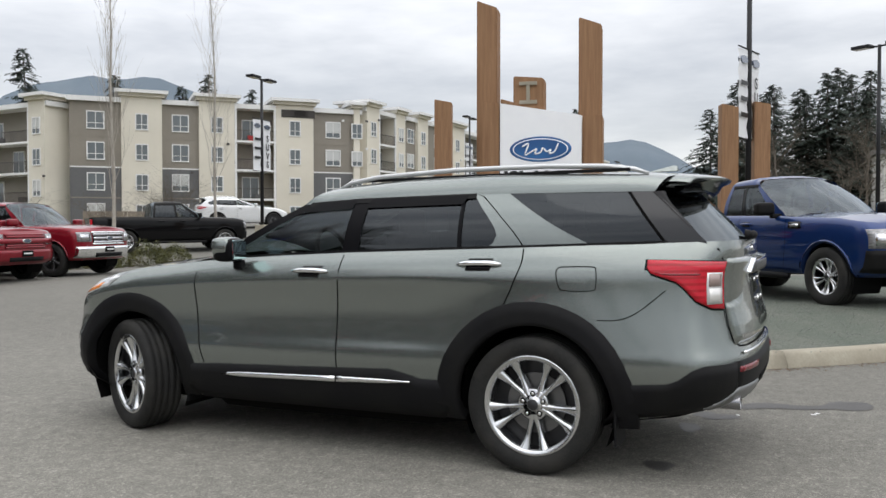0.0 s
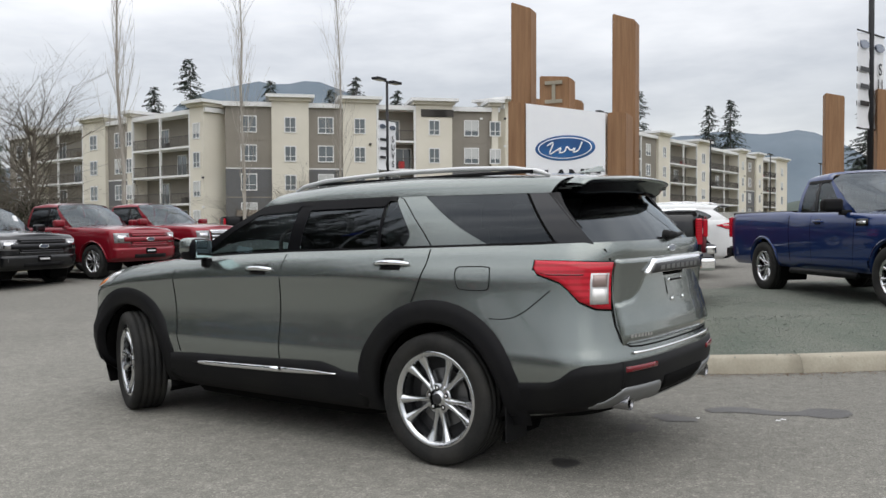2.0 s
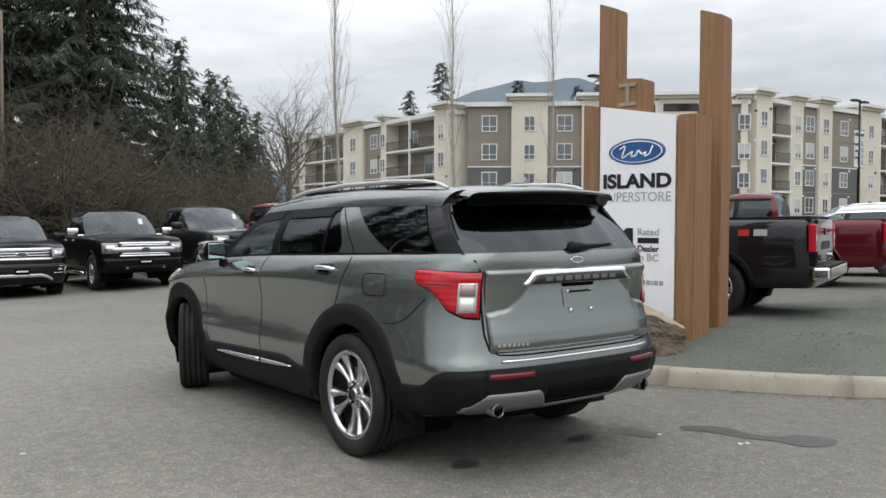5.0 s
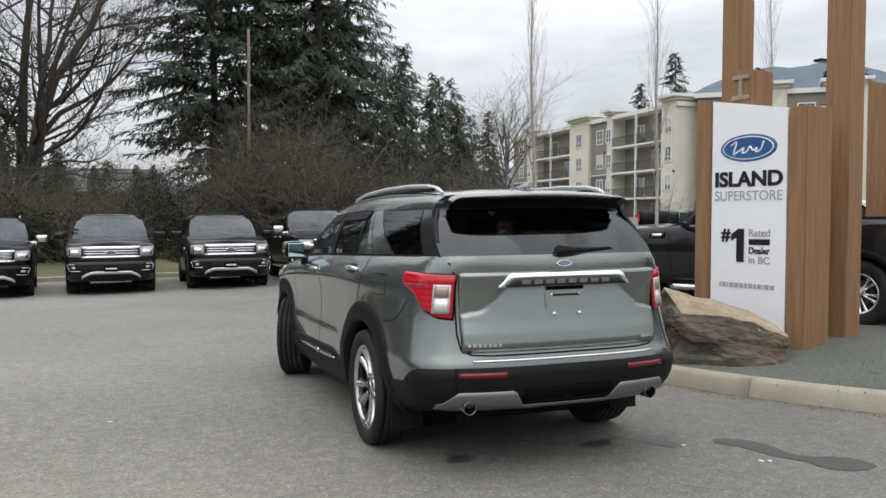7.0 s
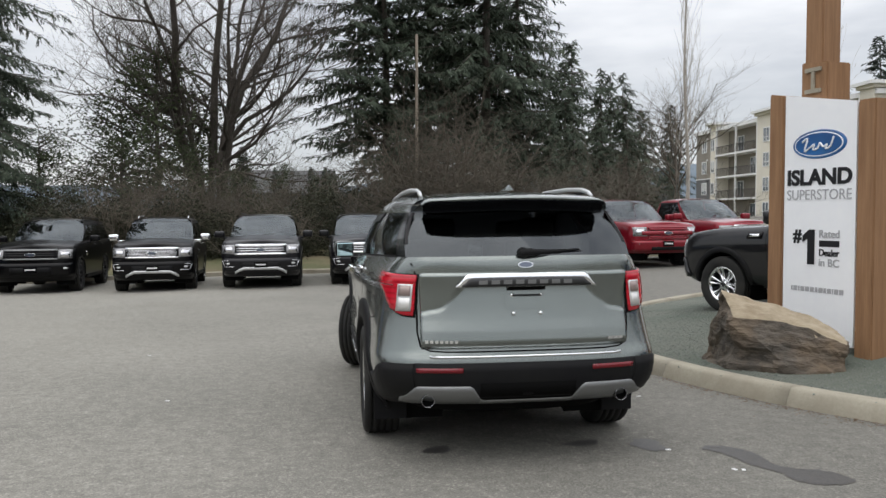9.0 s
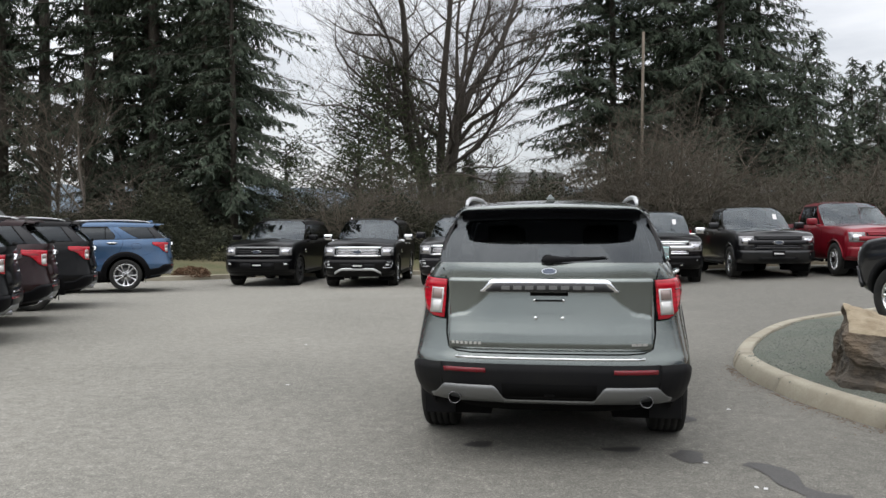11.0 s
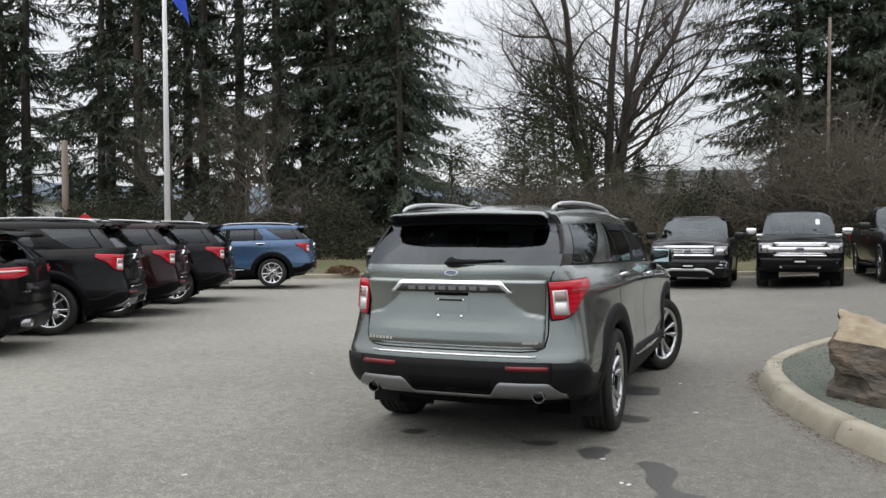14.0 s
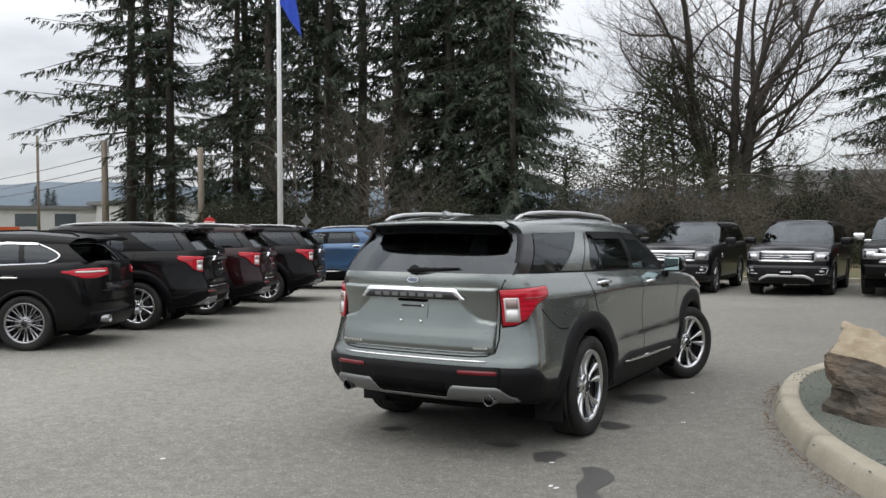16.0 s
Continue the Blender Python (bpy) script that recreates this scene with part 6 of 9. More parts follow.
    door_handles(S, rt, (1.46,), 1.143, M_CHROME)
    door_handles(S, rt, (0.305,), 1.188, M_CHROME)
    door_mirror(rt, 0.885, 2.03, 1.235, mpaint, split=True)
    # grille and lower face
    g = S.span(list(np.linspace(-0.52, 0.52, 11)), 0.68, 0.93, 4, 0.014, False)
    gr = piece("grille", g[0], g[1], M_GLOSSK, rt)
    for z in (0.73, 0.80, 0.87):
        g = S.span(list(np.linspace(-0.50, 0.50, 11)), z - 0.012, z + 0.012, 2, 0.03, False, 0.01)
        piece("grille_bar", g[0], g[1], M_CHROME, gr)
    for x, y, st in ((-0.84, 0, 0), (0.84, 0, 0), (-0.84, 3.025, steer), (0.84, 3.025, steer)):
        put_wheel("suv_wheel", lambda: tyre_and_rim(0.392, 0.282, 0.255, (5, True), M_RIM), rt, x, y, 0.392, st)
    return rt


base_amber = base_mat("smoky_lens", (0.34, 0.26, 0.24), 0.16, 0.2, 0.5)[0]

hero = midsize_suv("suv", Matrix.Identity(4), M_GREEN, "grey-green metallic SUV with black wheel-arch cladding, wheels turned", True, radians(-22))


# ---------------------------------------------------------------- other vehicles
def front_face(S, rt, k):
    """Grille, lamps, bumper and plate on a nose. k: sizes of the kind."""
    w, z0, z1 = k["gw"], k["gz0"], k["gz1"]
    g = S.span(list(np.linspace(-w, w, 13)), z0, z1, 4, 0.012, False)
    gr = piece("grille", g[0], g[1], M_GLOSSK if k["chrome"] is not M_PLASTIC else M_PLASTIC, rt)
    n = k["bars"]
    for i in range(n):
        z = z0 + (z1 - z0) * (i + 0.5) / n
        h = k.get("bar_h", 0.22) * (z1 - z0) / n
        g = S.span(list(np.linspace(-w + 0.02, w - 0.02, 11)), z - h, z + h, 2, 0.035, False, 0.012)
        piece("grille_bar", g[0], g[1], k["chrome"], gr)
    if k.get("frame"):
        for za, zb in ((z1 - 0.02, z1 + 0.015), (z0 - 0.015, z0 + 0.02)):
            g = S.span(list(np.linspace(-w - 0.02, w + 0.02, 13)), za, zb, 2, 0.036, False, 0.01)
            piece("grille_frame", g[0], g[1], k["frame"], gr)
    zc = 0.5 * (z0 + z1)
    if k.get("wing"):
        g = S.span(list(np.linspace(-w - 0.18, w + 0.18, 15)), zc - 0.055, zc + 0.055, 3, 0.04, False, 0.008)
        piece("grille_wing", g[0], g[1], k["chrome"], gr)
    p = S.at(S.ux(0.0, zc, False), zc)
    emblem(rt, (0, p[1] + 0.045, zc), 0, 1, 0.125, 0.052)
    for sx in (1, -1):
        hw0, hw1 = k["hx0"], k["hx1"]
        xs = [sx * v for v in np.linspace(hw0, hw1, 8)]
        g = S.span(xs, lambda x: k["hz0"] + 0.02 * (abs(x) - hw0), lambda x: k["hz1"], 4, 0.014, False)
        h = piece("headlamp", g[0], g[1], M_HEADDULL, rt)
        g = S.span([sx * v for v in np.linspace(hw0 + 0.05, hw1 - 0.05, 5)], k["hz0"] + 0.04, k["hz1"] - 0.05, 3, 0.02, False, 0.008)
        piece("lamp_reflector", g[0], g[1], M_GRILLE, h)
        g = S.span([sx * v for v in np.linspace(k["fx"] - 0.09, k["fx"] + 0.09, 5)], k["fz"] - 0.04, k["fz"] + 0.04, 3, 0.022, False)
        fo = piece("fog_lamp", g[0], g[1], M_PLASTIC, rt)
        g = S.span([sx * v for v in np.linspace(k["fx"] - 0.05, k["fx"] + 0.06, 4)], k["fz"] - 0.02, k["fz"] + 0.025, 3, 0.028, False, 0.015)
        piece("fog_lens", g[0], g[1], M_HEADLAMP, fo)
        if k.get("bracket"):
            for (xa, za), (xb, zb) in (((-0.13, -0.075), (0.08, -0.075)), ((0.08, -0.075), (0.13, 0.07)), ((0.13, 0.07), (-0.02, 0.075))):
                q = []
                for t in np.linspace(0, 1, 6):
                    x_, z_ = k["fx"] + xa + (xb - xa) * t, k["fz"] + za + (zb - za) * t
                    o_ = S.off(S.ux(x_, z_, False), z_, 0.034)
                    q.append((sx * abs(o_[0]), o_[1], o_[2]))
                v, f = tube(q, 0.012, 5)
                piece("fog_bracket", v, f, M_GRILLE, fo)
        if k.get("hooks"):
            box_part("tow_hook", (sx * 0.42 - 0.03, sx * 0.42 + 0.03, p[1] - 0.10, p[1] + 0.03, 0.50, 0.56), k["hooks"], rt, 0.01)
    bz0, bz1 = k["bz"]
    W = k["bw"]
    g = S.span(list(np.linspace(-W, W, 19)), bz0, bz1, 5, k.get("bd", 0.035), False)
    piece("front_bumper", g[0], g[1], k["bumper"] if k["bumper"] else k["paint"], rt)
    g = S.span(list(np.linspace(-0.48, 0.48, 9)), k["iz"][0], k["iz"][1], 3, k.get("bd", 0.035) + 0.008, False)
    piece("lower_intake", g[0], g[1], M_PLASTIC, rt)
    if k.get("skid"):
        g = S.span(list(np.linspace(-0.62, 0.62, 13)), lambda x: k["skid"] + 0.065 - 0.085 * smooth01(0.42, 0.62, abs(x)), lambda x: k["skid"] + 0.125 - 0.10 * smooth01(0.44, 0.62, abs(x)), 3, 0.052, False, 0.02)
        piece("skid_trim", g[0], g[1], M_RAIL, rt)
    zp = k["plate"]
    q = S.at(S.ux(0.0, zp, False), zp)[1] + k.get("bd", 0.035)
    box_part("dealer_plate", (-0.155, 0.155, q + 0.004, q + 0.02, zp - 0.07, zp + 0.07), M_GLOSSK, rt, 0.004)
    box_part("plate_mark", (-0.12, 0.12, q + 0.018, q + 0.023, zp - 0.015, zp + 0.02), M_PLATE, rt)


def trims(S, spec, rt, r0, r1, d, mat):
    for yw in (0.0, spec["wb"]):
        for sx in (1, -1):
            arch_trim(S, spec, rt, yw, sx, r0, r1, d, mat)


def screen_gear(rt, Zs, g, sticker):
    """Wipers, inner mirror and, on some, a white price sheet behind the glass."""
    y0, z0 = g["yA0"] + g["w0"], Zs(g["yA0"], 0)
    for x in (-0.55, 0.10):
        v, f = tube([(x, y0 - 0.10, z0 + 0.02), (x + 0.28, y0 - 0.10, z0 + 0.035), (x + 0.56, y0 - 0.14, z0 + 0.025)], [0.012, 0.009, 0.006], 5)
        piece("wiper", v, f, M_PLASTIC, rt)
    if sticker:
        piece("price_sheet", [(-0.50, g["yA0"] + 0.06, z0 + 0.28), (-0.40, g["yA0"] + 0.06, z0 + 0.28), (-0.40, g["yA0"] - 0.06, z0 + 0.42), (-0.50, g["yA0"] - 0.06, z0 + 0.42)], [(0, 1, 2, 3)], M_PLATE, rt)


def big_suv(name, m, mpaint, label, style, group):
    """Full-size three-row SUV, seen from its nose."""
    rt = root(name, m, label, "car", group)
    spec = dict(
        levels=[(0.30, 0.90, 3.88, -1.10), (0.40, 0.955, 4.02, -1.22), (0.62, 0.975, 4.06, -1.26), (0.85, 0.985, 4.06, -1.25), (1.05, 0.985, 4.05, -1.24), (1.20, 0.97, 4.02, -1.22), (1.28, 0.94, 3.98, -1.20), (1.31, 0.91, 3.94, -1.18)],
        cf=0.50, cr=0.40, nf=3.6, nr=3.6, knee=0.62, belt=[(-1.3, 1.31), (2.0, 1.29), (2.6, 1.27), (3.3, 1.23), (3.75, 1.17), (4.0, 1.12)],
        wb=3.11, wr=0.41, arch=0.47, cowl=2.62, hood_crown=0.07, counts=(12, 30, 10), steps=2, arch_span=(-15, 195),
        gh=dict(yA0=2.40, yA1=1.72, yD0=-1.10, yD1=-0.88, xb=0.90, xt=0.78, tf=0.04, tr=0.04, zt=[(-1.2, 1.74), (0.5, 1.77), (1.8, 1.74)], xr=0.64, zr=1.87, crown=0.03, yRf=1.62, yRr=-1.0,
                zroof=[(-1.1, 1.84), (0.2, 1.88), (1.2, 1.875), (1.8, 1.83)], w0=0.40, w1=0.18, r0=0.06, r1=0.06,
                lines=[[2.18, 1.66], [1.42, 1.34], [1.32, 1.24], [0.36, 0.28], [0.22, 0.14], [-0.98, -0.86]],
                kinds=[("pillar", None, 0), ("front_door_window", M_CLEARGLASS, -0.004), ("door_pillar", M_GLOSSK, 0.002), ("rear_door_window", M_DARKGLASS, -0.004), ("door_pillar", M_GLOSSK, 0.002), ("quarter_window", M_DARKGLASS, -0.004), ("rear_pillar", M_GLOSSK, 0)],
                seats=(1.25, 0.25), belt_to=-1, head_to=4, belt_mat=M_CHROME if style["brightbelt"] else M_PLASTIC))
    S = Shell(spec)
    Xs, Zs, body = build_body(spec, S, rt, mpaint)
    trims(S, spec, rt, 0.465, 0.52, 0.012, mpaint)
    front_face(S, rt, dict(gw=0.60, gz0=0.86, gz1=1.075, bars=style["bars"], chrome=style["grille"], frame=style["frame"], hx0=0.63, hx1=0.93, hz0=0.87, hz1=1.09, fx=0.78, fz=0.63, bz=(0.42, 0.76), bw=0.93, bd=0.03,
                           bumper=None, paint=mpaint, iz=(0.50, 0.66), plate=0.60, bracket=style["bracket"], skid=0.42 if style["skid"] else None))
    screen_gear(rt, Zs, spec["gh"], False)
    for sx in (1, -1):
        pts = [(sx * 0.66, 1.40, 1.87), (sx * 0.655, 1.25, 1.915), (sx * 0.64, 0.2, 1.93), (sx * 0.63, -0.75, 1.91), (sx * 0.63, -0.9, 1.86)]
        v, f = tube(pts, [0.012, 0.018, 0.018, 0.018, 0.012], 6)
        piece("roof_rail", v, f, style["rail"], rt)
        g = S.patch(np.linspace(S.find_y(2.55, 0.4), S.find_y(0.55, 0.4), 12), 0.32, 0.40, 3, 0.03)
        g = g if sx > 0 else mirror_geo(g)
        piece("running_board", g[0], g[1], M_PLASTIC, rt)
        g = S.patch(np.linspace(S.find_y(2.62, 0.98), S.find_y(2.45, 0.98), 4), 0.92, 1.02, 3, 0.012)
        g = g if sx > 0 else mirror_geo(g)
        piece("fender_vent", g[0], g[1], M_CHROME, rt)
    door_mirror(rt, 0.97, 2.26, 1.30, mpaint, cap=style["mirror"], big=1.1)
    door_handles(S, rt, (1.55, 0.55), 1.17, style["mirror"] or M_PLASTIC)
    ribbon(S, [(2.50, 1.22), (2.52, 0.9), (2.45, 0.5)], 0.007, "door_gap", rt, M_GAP)
    ribbon(S, [(1.36, 1.25), (1.38, 0.9), (1.37, 0.5)], 0.007, "door_gap", rt, M_GAP)
    for x, y in ((-0.85, 0), (0.85, 0), (-0.85, 3.11), (0.85, 3.11)):
        put_wheel(style["wheelkey"], lambda: tyre_and_rim(0.41, 0.285, 0.275, (6, True), style["rim"]), rt, x, y, 0.41, 0)
    return rt


def pickup(name, m, mpaint, label, style, group, size="full"):
    """Pickup truck with a double or long cab and an open bed."""
    rt = root(name, m, label, "truck", group)
    if size == "full":
        a = dict(wb=3.68, wr=0.415, half=0.985, nose=4.62, tail=-1.22, cowl=3.02, top=1.30, hoodz=1.26, nosez=1.16, yA0=2.80, yA1=2.12, yD0=0.98, yD1=1.06, zt=1.80, zroof=1.91, xb=0.90, xt=0.77, xr=0.63, bed=0.86, arch=0.485,
                 lines=[[2.58, 2.06], [1.90, 1.84], [1.82, 1.76], [1.06, 1.12]], bedz=1.32)
    else:
        a = dict(wb=3.22, wr=0.388, half=0.905, nose=4.10, tail=-1.20, cowl=2.56, top=1.22, hoodz=1.17, nosez=1.06, yA0=2.36, yA1=1.66, yD0=style.get("cab_end", 0.62), yD1=style.get("cab_end", 0.62) + 0.07, zt=1.66, zroof=1.78, xb=0.82, xt=0.70, xr=0.56, bed=style.get("cab_end", 0.62) - 0.10, arch=0.45,
                 lines=[[2.14, 1.60], [1.46, 1.40], [1.38, 1.32], [style.get("cab_end", 0.62) + 0.09, style.get("cab_end", 0.62) + 0.15]], bedz=1.24)
    h, nz = a["half"], a["nose"]
    t = a["top"]
    spec = dict(
        levels=[(0.40, h - 0.09, nz - 0.16, a["tail"] + 0.06), (0.48, h - 0.03, nz - 0.03, a["tail"] + 0.02), (0.66, h - 0.01, nz, a["tail"]), (0.85, h, nz, a["tail"] + 0.02), (t - 0.22, h, nz - 0.01, a["tail"] + 0.02), (t - 0.10, h - 0.015, nz - 0.03, a["tail"] + 0.02), (t - 0.03, h - 0.04, nz - 0.07, a["tail"] + 0.02), (t, h - 0.07, nz - 0.10, a["tail"] + 0.02)],
        cf=0.46, cr=0.10, nf=3.8, nr=6.0, knee=0.66, belt=[(-1.4, a["bedz"]), (a["bed"], a["bedz"]), (a["yD0"] + 0.05, t), (a["cowl"] - 0.3, t - 0.02), (a["cowl"], a["hoodz"] + 0.01), (nz - 0.7, a["hoodz"] - 0.02), (nz - 0.3, a["nosez"] + 0.04), (nz, a["nosez"])],
        wb=a["wb"], wr=a["wr"], arch=a["arch"], cowl=a["cowl"], hood_crown=0.06, counts=(12, 36, 8), steps=2, arch_span=(-8, 188),
        gh=dict(yA0=a["yA0"], yA1=a["yA1"], yD0=a["yD0"], yD1=a["yD1"], xb=a["xb"], xt=a["xt"], tf=0.03, tr=0.02, zt=[(0, a["zt"]), (3, a["zt"])], xr=a["xr"], zr=a["zroof"], crown=0.03, yRf=a["yA1"] - 0.10, yRr=a["yD1"] + 0.08,
                zroof=[(a["yD1"], a["zroof"] - 0.03), (a["yD1"] + 0.5, a["zroof"]), (a["yA1"] - 0.4, a["zroof"]), (a["yA1"], a["zroof"] - 0.04)], w0=0.36, w1=0.16, r0=0.03, r1=0.03, rear_glass=M_DARKGLASS,
                lines=a["lines"], kinds=[("pillar", None, 0), ("front_door_window", M_CLEARGLASS, -0.004), ("door_pillar", M_GLOSSK, 0.002), ("rear_door_window", M_DARKGLASS if style.get("dark", True) else M_CLEARGLASS, -0.004), ("rear_pillar", None, 0)],
                seats=(a["yA0"] - 1.1, a["yD0"] + 0.28), belt_to=-1, head_to=3))
    S = Shell(spec)
    Xs, Zs, body = build_body(spec, S, rt, mpaint)
    # bed: rails, inner walls, floor, and the head wall behind the cab
    y0, y1, bz, ix = a["tail"] + 0.09, a["bed"], a["bedz"], h - 0.16
    for sx in (1, -1):
        bm = bmesh.new()
        box(bm, min(sx * ix, sx * (h - 0.06)), max(sx * ix, sx * (h - 0.06)), a["tail"] + 0.05, y1, bz - 0.03, bz + 0.012, 0.01)
        box(bm, min(sx * (ix - 0.03), sx * ix), max(sx * (ix - 0.03), sx * ix), y0, y1, 0.80, bz + 0.005)
        part("bed_rail", bm, M_PLASTIC, rt)
    box_part("bed_head", (-ix, ix, y1 - 0.04, y1, 0.80, bz + 0.01), M_PLASTIC, rt)
    box_part("bed_floor", (-ix, ix, y0, y1, 0.79, 0.81), M_PLASTIC, rt)
    if style.get("cover"):
        box_part("bed_cover", (-h + 0.10, h - 0.10, a["tail"] + 0.06, y1, bz + 0.006, bz + 0.036), M_PLASTIC, rt, 0.01)
    box_part("cab_back", (-a["xb"] + 0.02, a["xb"] - 0.02, a["yD0"] - 0.06, a["yD0"] - 0.01, 0.80, t + 0.02), mpaint, rt, 0.02)
    # tailgate, tail lamps, rear bumper
    tg = box_part("tailgate", (-h + 0.20, h - 0.20, a["tail"] - 0.005, a["tail"] + 0.05, 0.72, bz), mpaint, rt, 0.015)
    box_part("gate_handle", (-0.12, 0.12, a["tail"] - 0.014, a["tail"], bz - 0.20, bz - 0.12), M_GLOSSK, tg, 0.006)
    bars_row(tg, "letter_bar", 0, bz - 0.33, 0.9, 0.10, 6, lambda x, z: (x, a["tail"] - 0.008, z), M_SILVER if style["bright"] else M_GLOSSK)
    for sx in (1, -1):
        lamp = box_part("tail_lamp", (min(sx * (h - 0.17), sx * (h + 0.004)), max(sx * (h - 0.17), sx * (h + 0.004)), a["tail"] - 0.012, a["tail"] + 0.075, bz - 0.40, bz - 0.06), M_REDLENS, rt, 0.02, label="red upright tail lamp")
        box_part("reversing_lens", (min(sx * (h - 0.14), sx * (h - 0.03)), max(sx * (h - 0.14), sx * (h - 0.03)), a["tail"] - 0.018, a["tail"], bz - 0.26, bz - 0.19), M_CLEARLENS, lamp, 0.004)
    box_part("rear_bumper", (-h + 0.02, h - 0.02, a["tail"] - 0.17, a["tail"] + 0.04, 0.50, 0.66), M_CHROME if style["bright"] else M_PLASTIC, rt, 0.035)
    box_part("step_pad", (-h + 0.08, h - 0.08, a["tail"] - 0.16, a["tail"] + 0.03, 0.655, 0.675), M_PLASTIC, rt, 0.006)
    # arches, sills, seams
    trims(S, spec, rt, a["arch"] - 0.004, a["arch"] + (0.07 if style.get("flare") else 0.035), 0.02 if style.get("flare") else 0.01, M_PLASTIC if style.get("flare") else mpaint)
    for sx in (1, -1):
        v, f = tube([(sx * (h - 0.02), a["yA0"] + 0.15, 0.36), (sx * (h + 0.03), a["yA0"], 0.37), (sx * (h + 0.03), a["yD0"] + 0.1, 0.37), (sx * (h - 0.02), a["yD0"] - 0.05, 0.36)], 0.045, 8)
        piece("side_step", v, f, M_CHROME if style["bright"] else M_PLASTIC, rt)
    ribbon(S, [(a["yA0"] + 0.10, t - 0.08), (a["yA0"] + 0.12, 0.9), (a["yA0"] + 0.05, 0.5)], 0.007, "door_gap", rt, M_GAP)
    ym = a["lines"][1][0]
    ribbon(S, [(ym - 0.03, t - 0.05), (ym - 0.03, 0.9), (ym - 0.03, 0.5)], 0.007, "door_gap", rt, M_GAP)
    ribbon(S, [(a["bed"] + 0.03, a["bedz"] - 0.06), (a["bed"] + 0.03, 0.9), (a["bed"] + 0.03, 0.5)], 0.014, "bed_gap", rt, M_GAP)
    door_handles(S, rt, (ym + 0.16, a["yD0"] + 0.30) if size == "full" or style.get("crew") else (ym + 0.16,), t - 0.14, M_CHROME if style["bright"] else mpaint)
    door_mirror(rt, h - 0.03, a["yA0"] - 0.14, t + 0.03, mpaint, cap=style.get("mirror"), big=1.15)
    sc = 1.0 if size == "full" else 0.92
    nzz = a["nosez"]
    front_face(S, rt, dict(gw=0.56 * sc, gz0=nzz - 0.36, gz1=nzz - 0.07, bars=style["bars"], chrome=style["grille"], frame=style.get("frame"), wing=style.get("wing"), bar_h=style.get("bar_h", 0.32), hx0=0.60 * sc, hx1=0.93 * sc, hz0=nzz - 0.30, hz1=nzz - 0.06,
                           fx=0.74 * sc, fz=0.64, bz=(0.48, 0.74), bw=0.94 * sc, bumper=style["bumper"], paint=mpaint, iz=(0.49, 0.58), plate=0.66, hooks=style.get("hooks")))
    screen_gear(rt, Zs, spec["gh"], style.get("sticker"))
    if size != "full":
        for sx in (1, -1):
            u0, u1 = S.find_y(a["yA0"] + 0.42, t - 0.16), S.find_y(a["yA0"] + 0.18, t - 0.16)
            g = S.patch(np.linspace(u0, u1, 5), t - 0.20, t - 0.11, 3, 0.014)
            g = g if sx > 0 else mirror_geo(g)
            vent = piece("fender_vent", g[0], g[1], M_GLOSSK, rt)
            g = S.patch(np.linspace(u0 + 0.006, u1 - 0.006, 4), t - 0.175, t - 0.14, 2, 0.02, 0.01)
            g = g if sx > 0 else mirror_geo(g)
            piece("vent_bar", g[0], g[1], M_CHROME, vent)
            if style.get("decal"):
                q = lambda y, z: tuple(np.array([sx, 1, 1]) * S.off(S.find_y(y, z), z, 0.004))
                for y_, w_, mt in ((-0.32, 0.13, M_STOPRED), (-0.50, 0.16, M_SIGNG)):
                    piece("side_decal", [q(y_, bz - 0.20), q(y_ - w_, bz - 0.20), q(y_ - w_, bz - 0.12), q(y_, bz - 0.12)], [(0, 1, 2, 3)], mt, rt)
    for x, y in ((-1, 0), (1, 0), (-1, a["wb"]), (1, a["wb"])):
        put_wheel(style["wheelkey"], lambda: tyre_and_rim(a["wr"], a["wr"] * 0.62 if size != "full" else a["wr"] * 0.66, 0.275, style["spokes"], style["rim"]), rt, x * (h - 0.125), y, a["wr"], 0)
    return rt


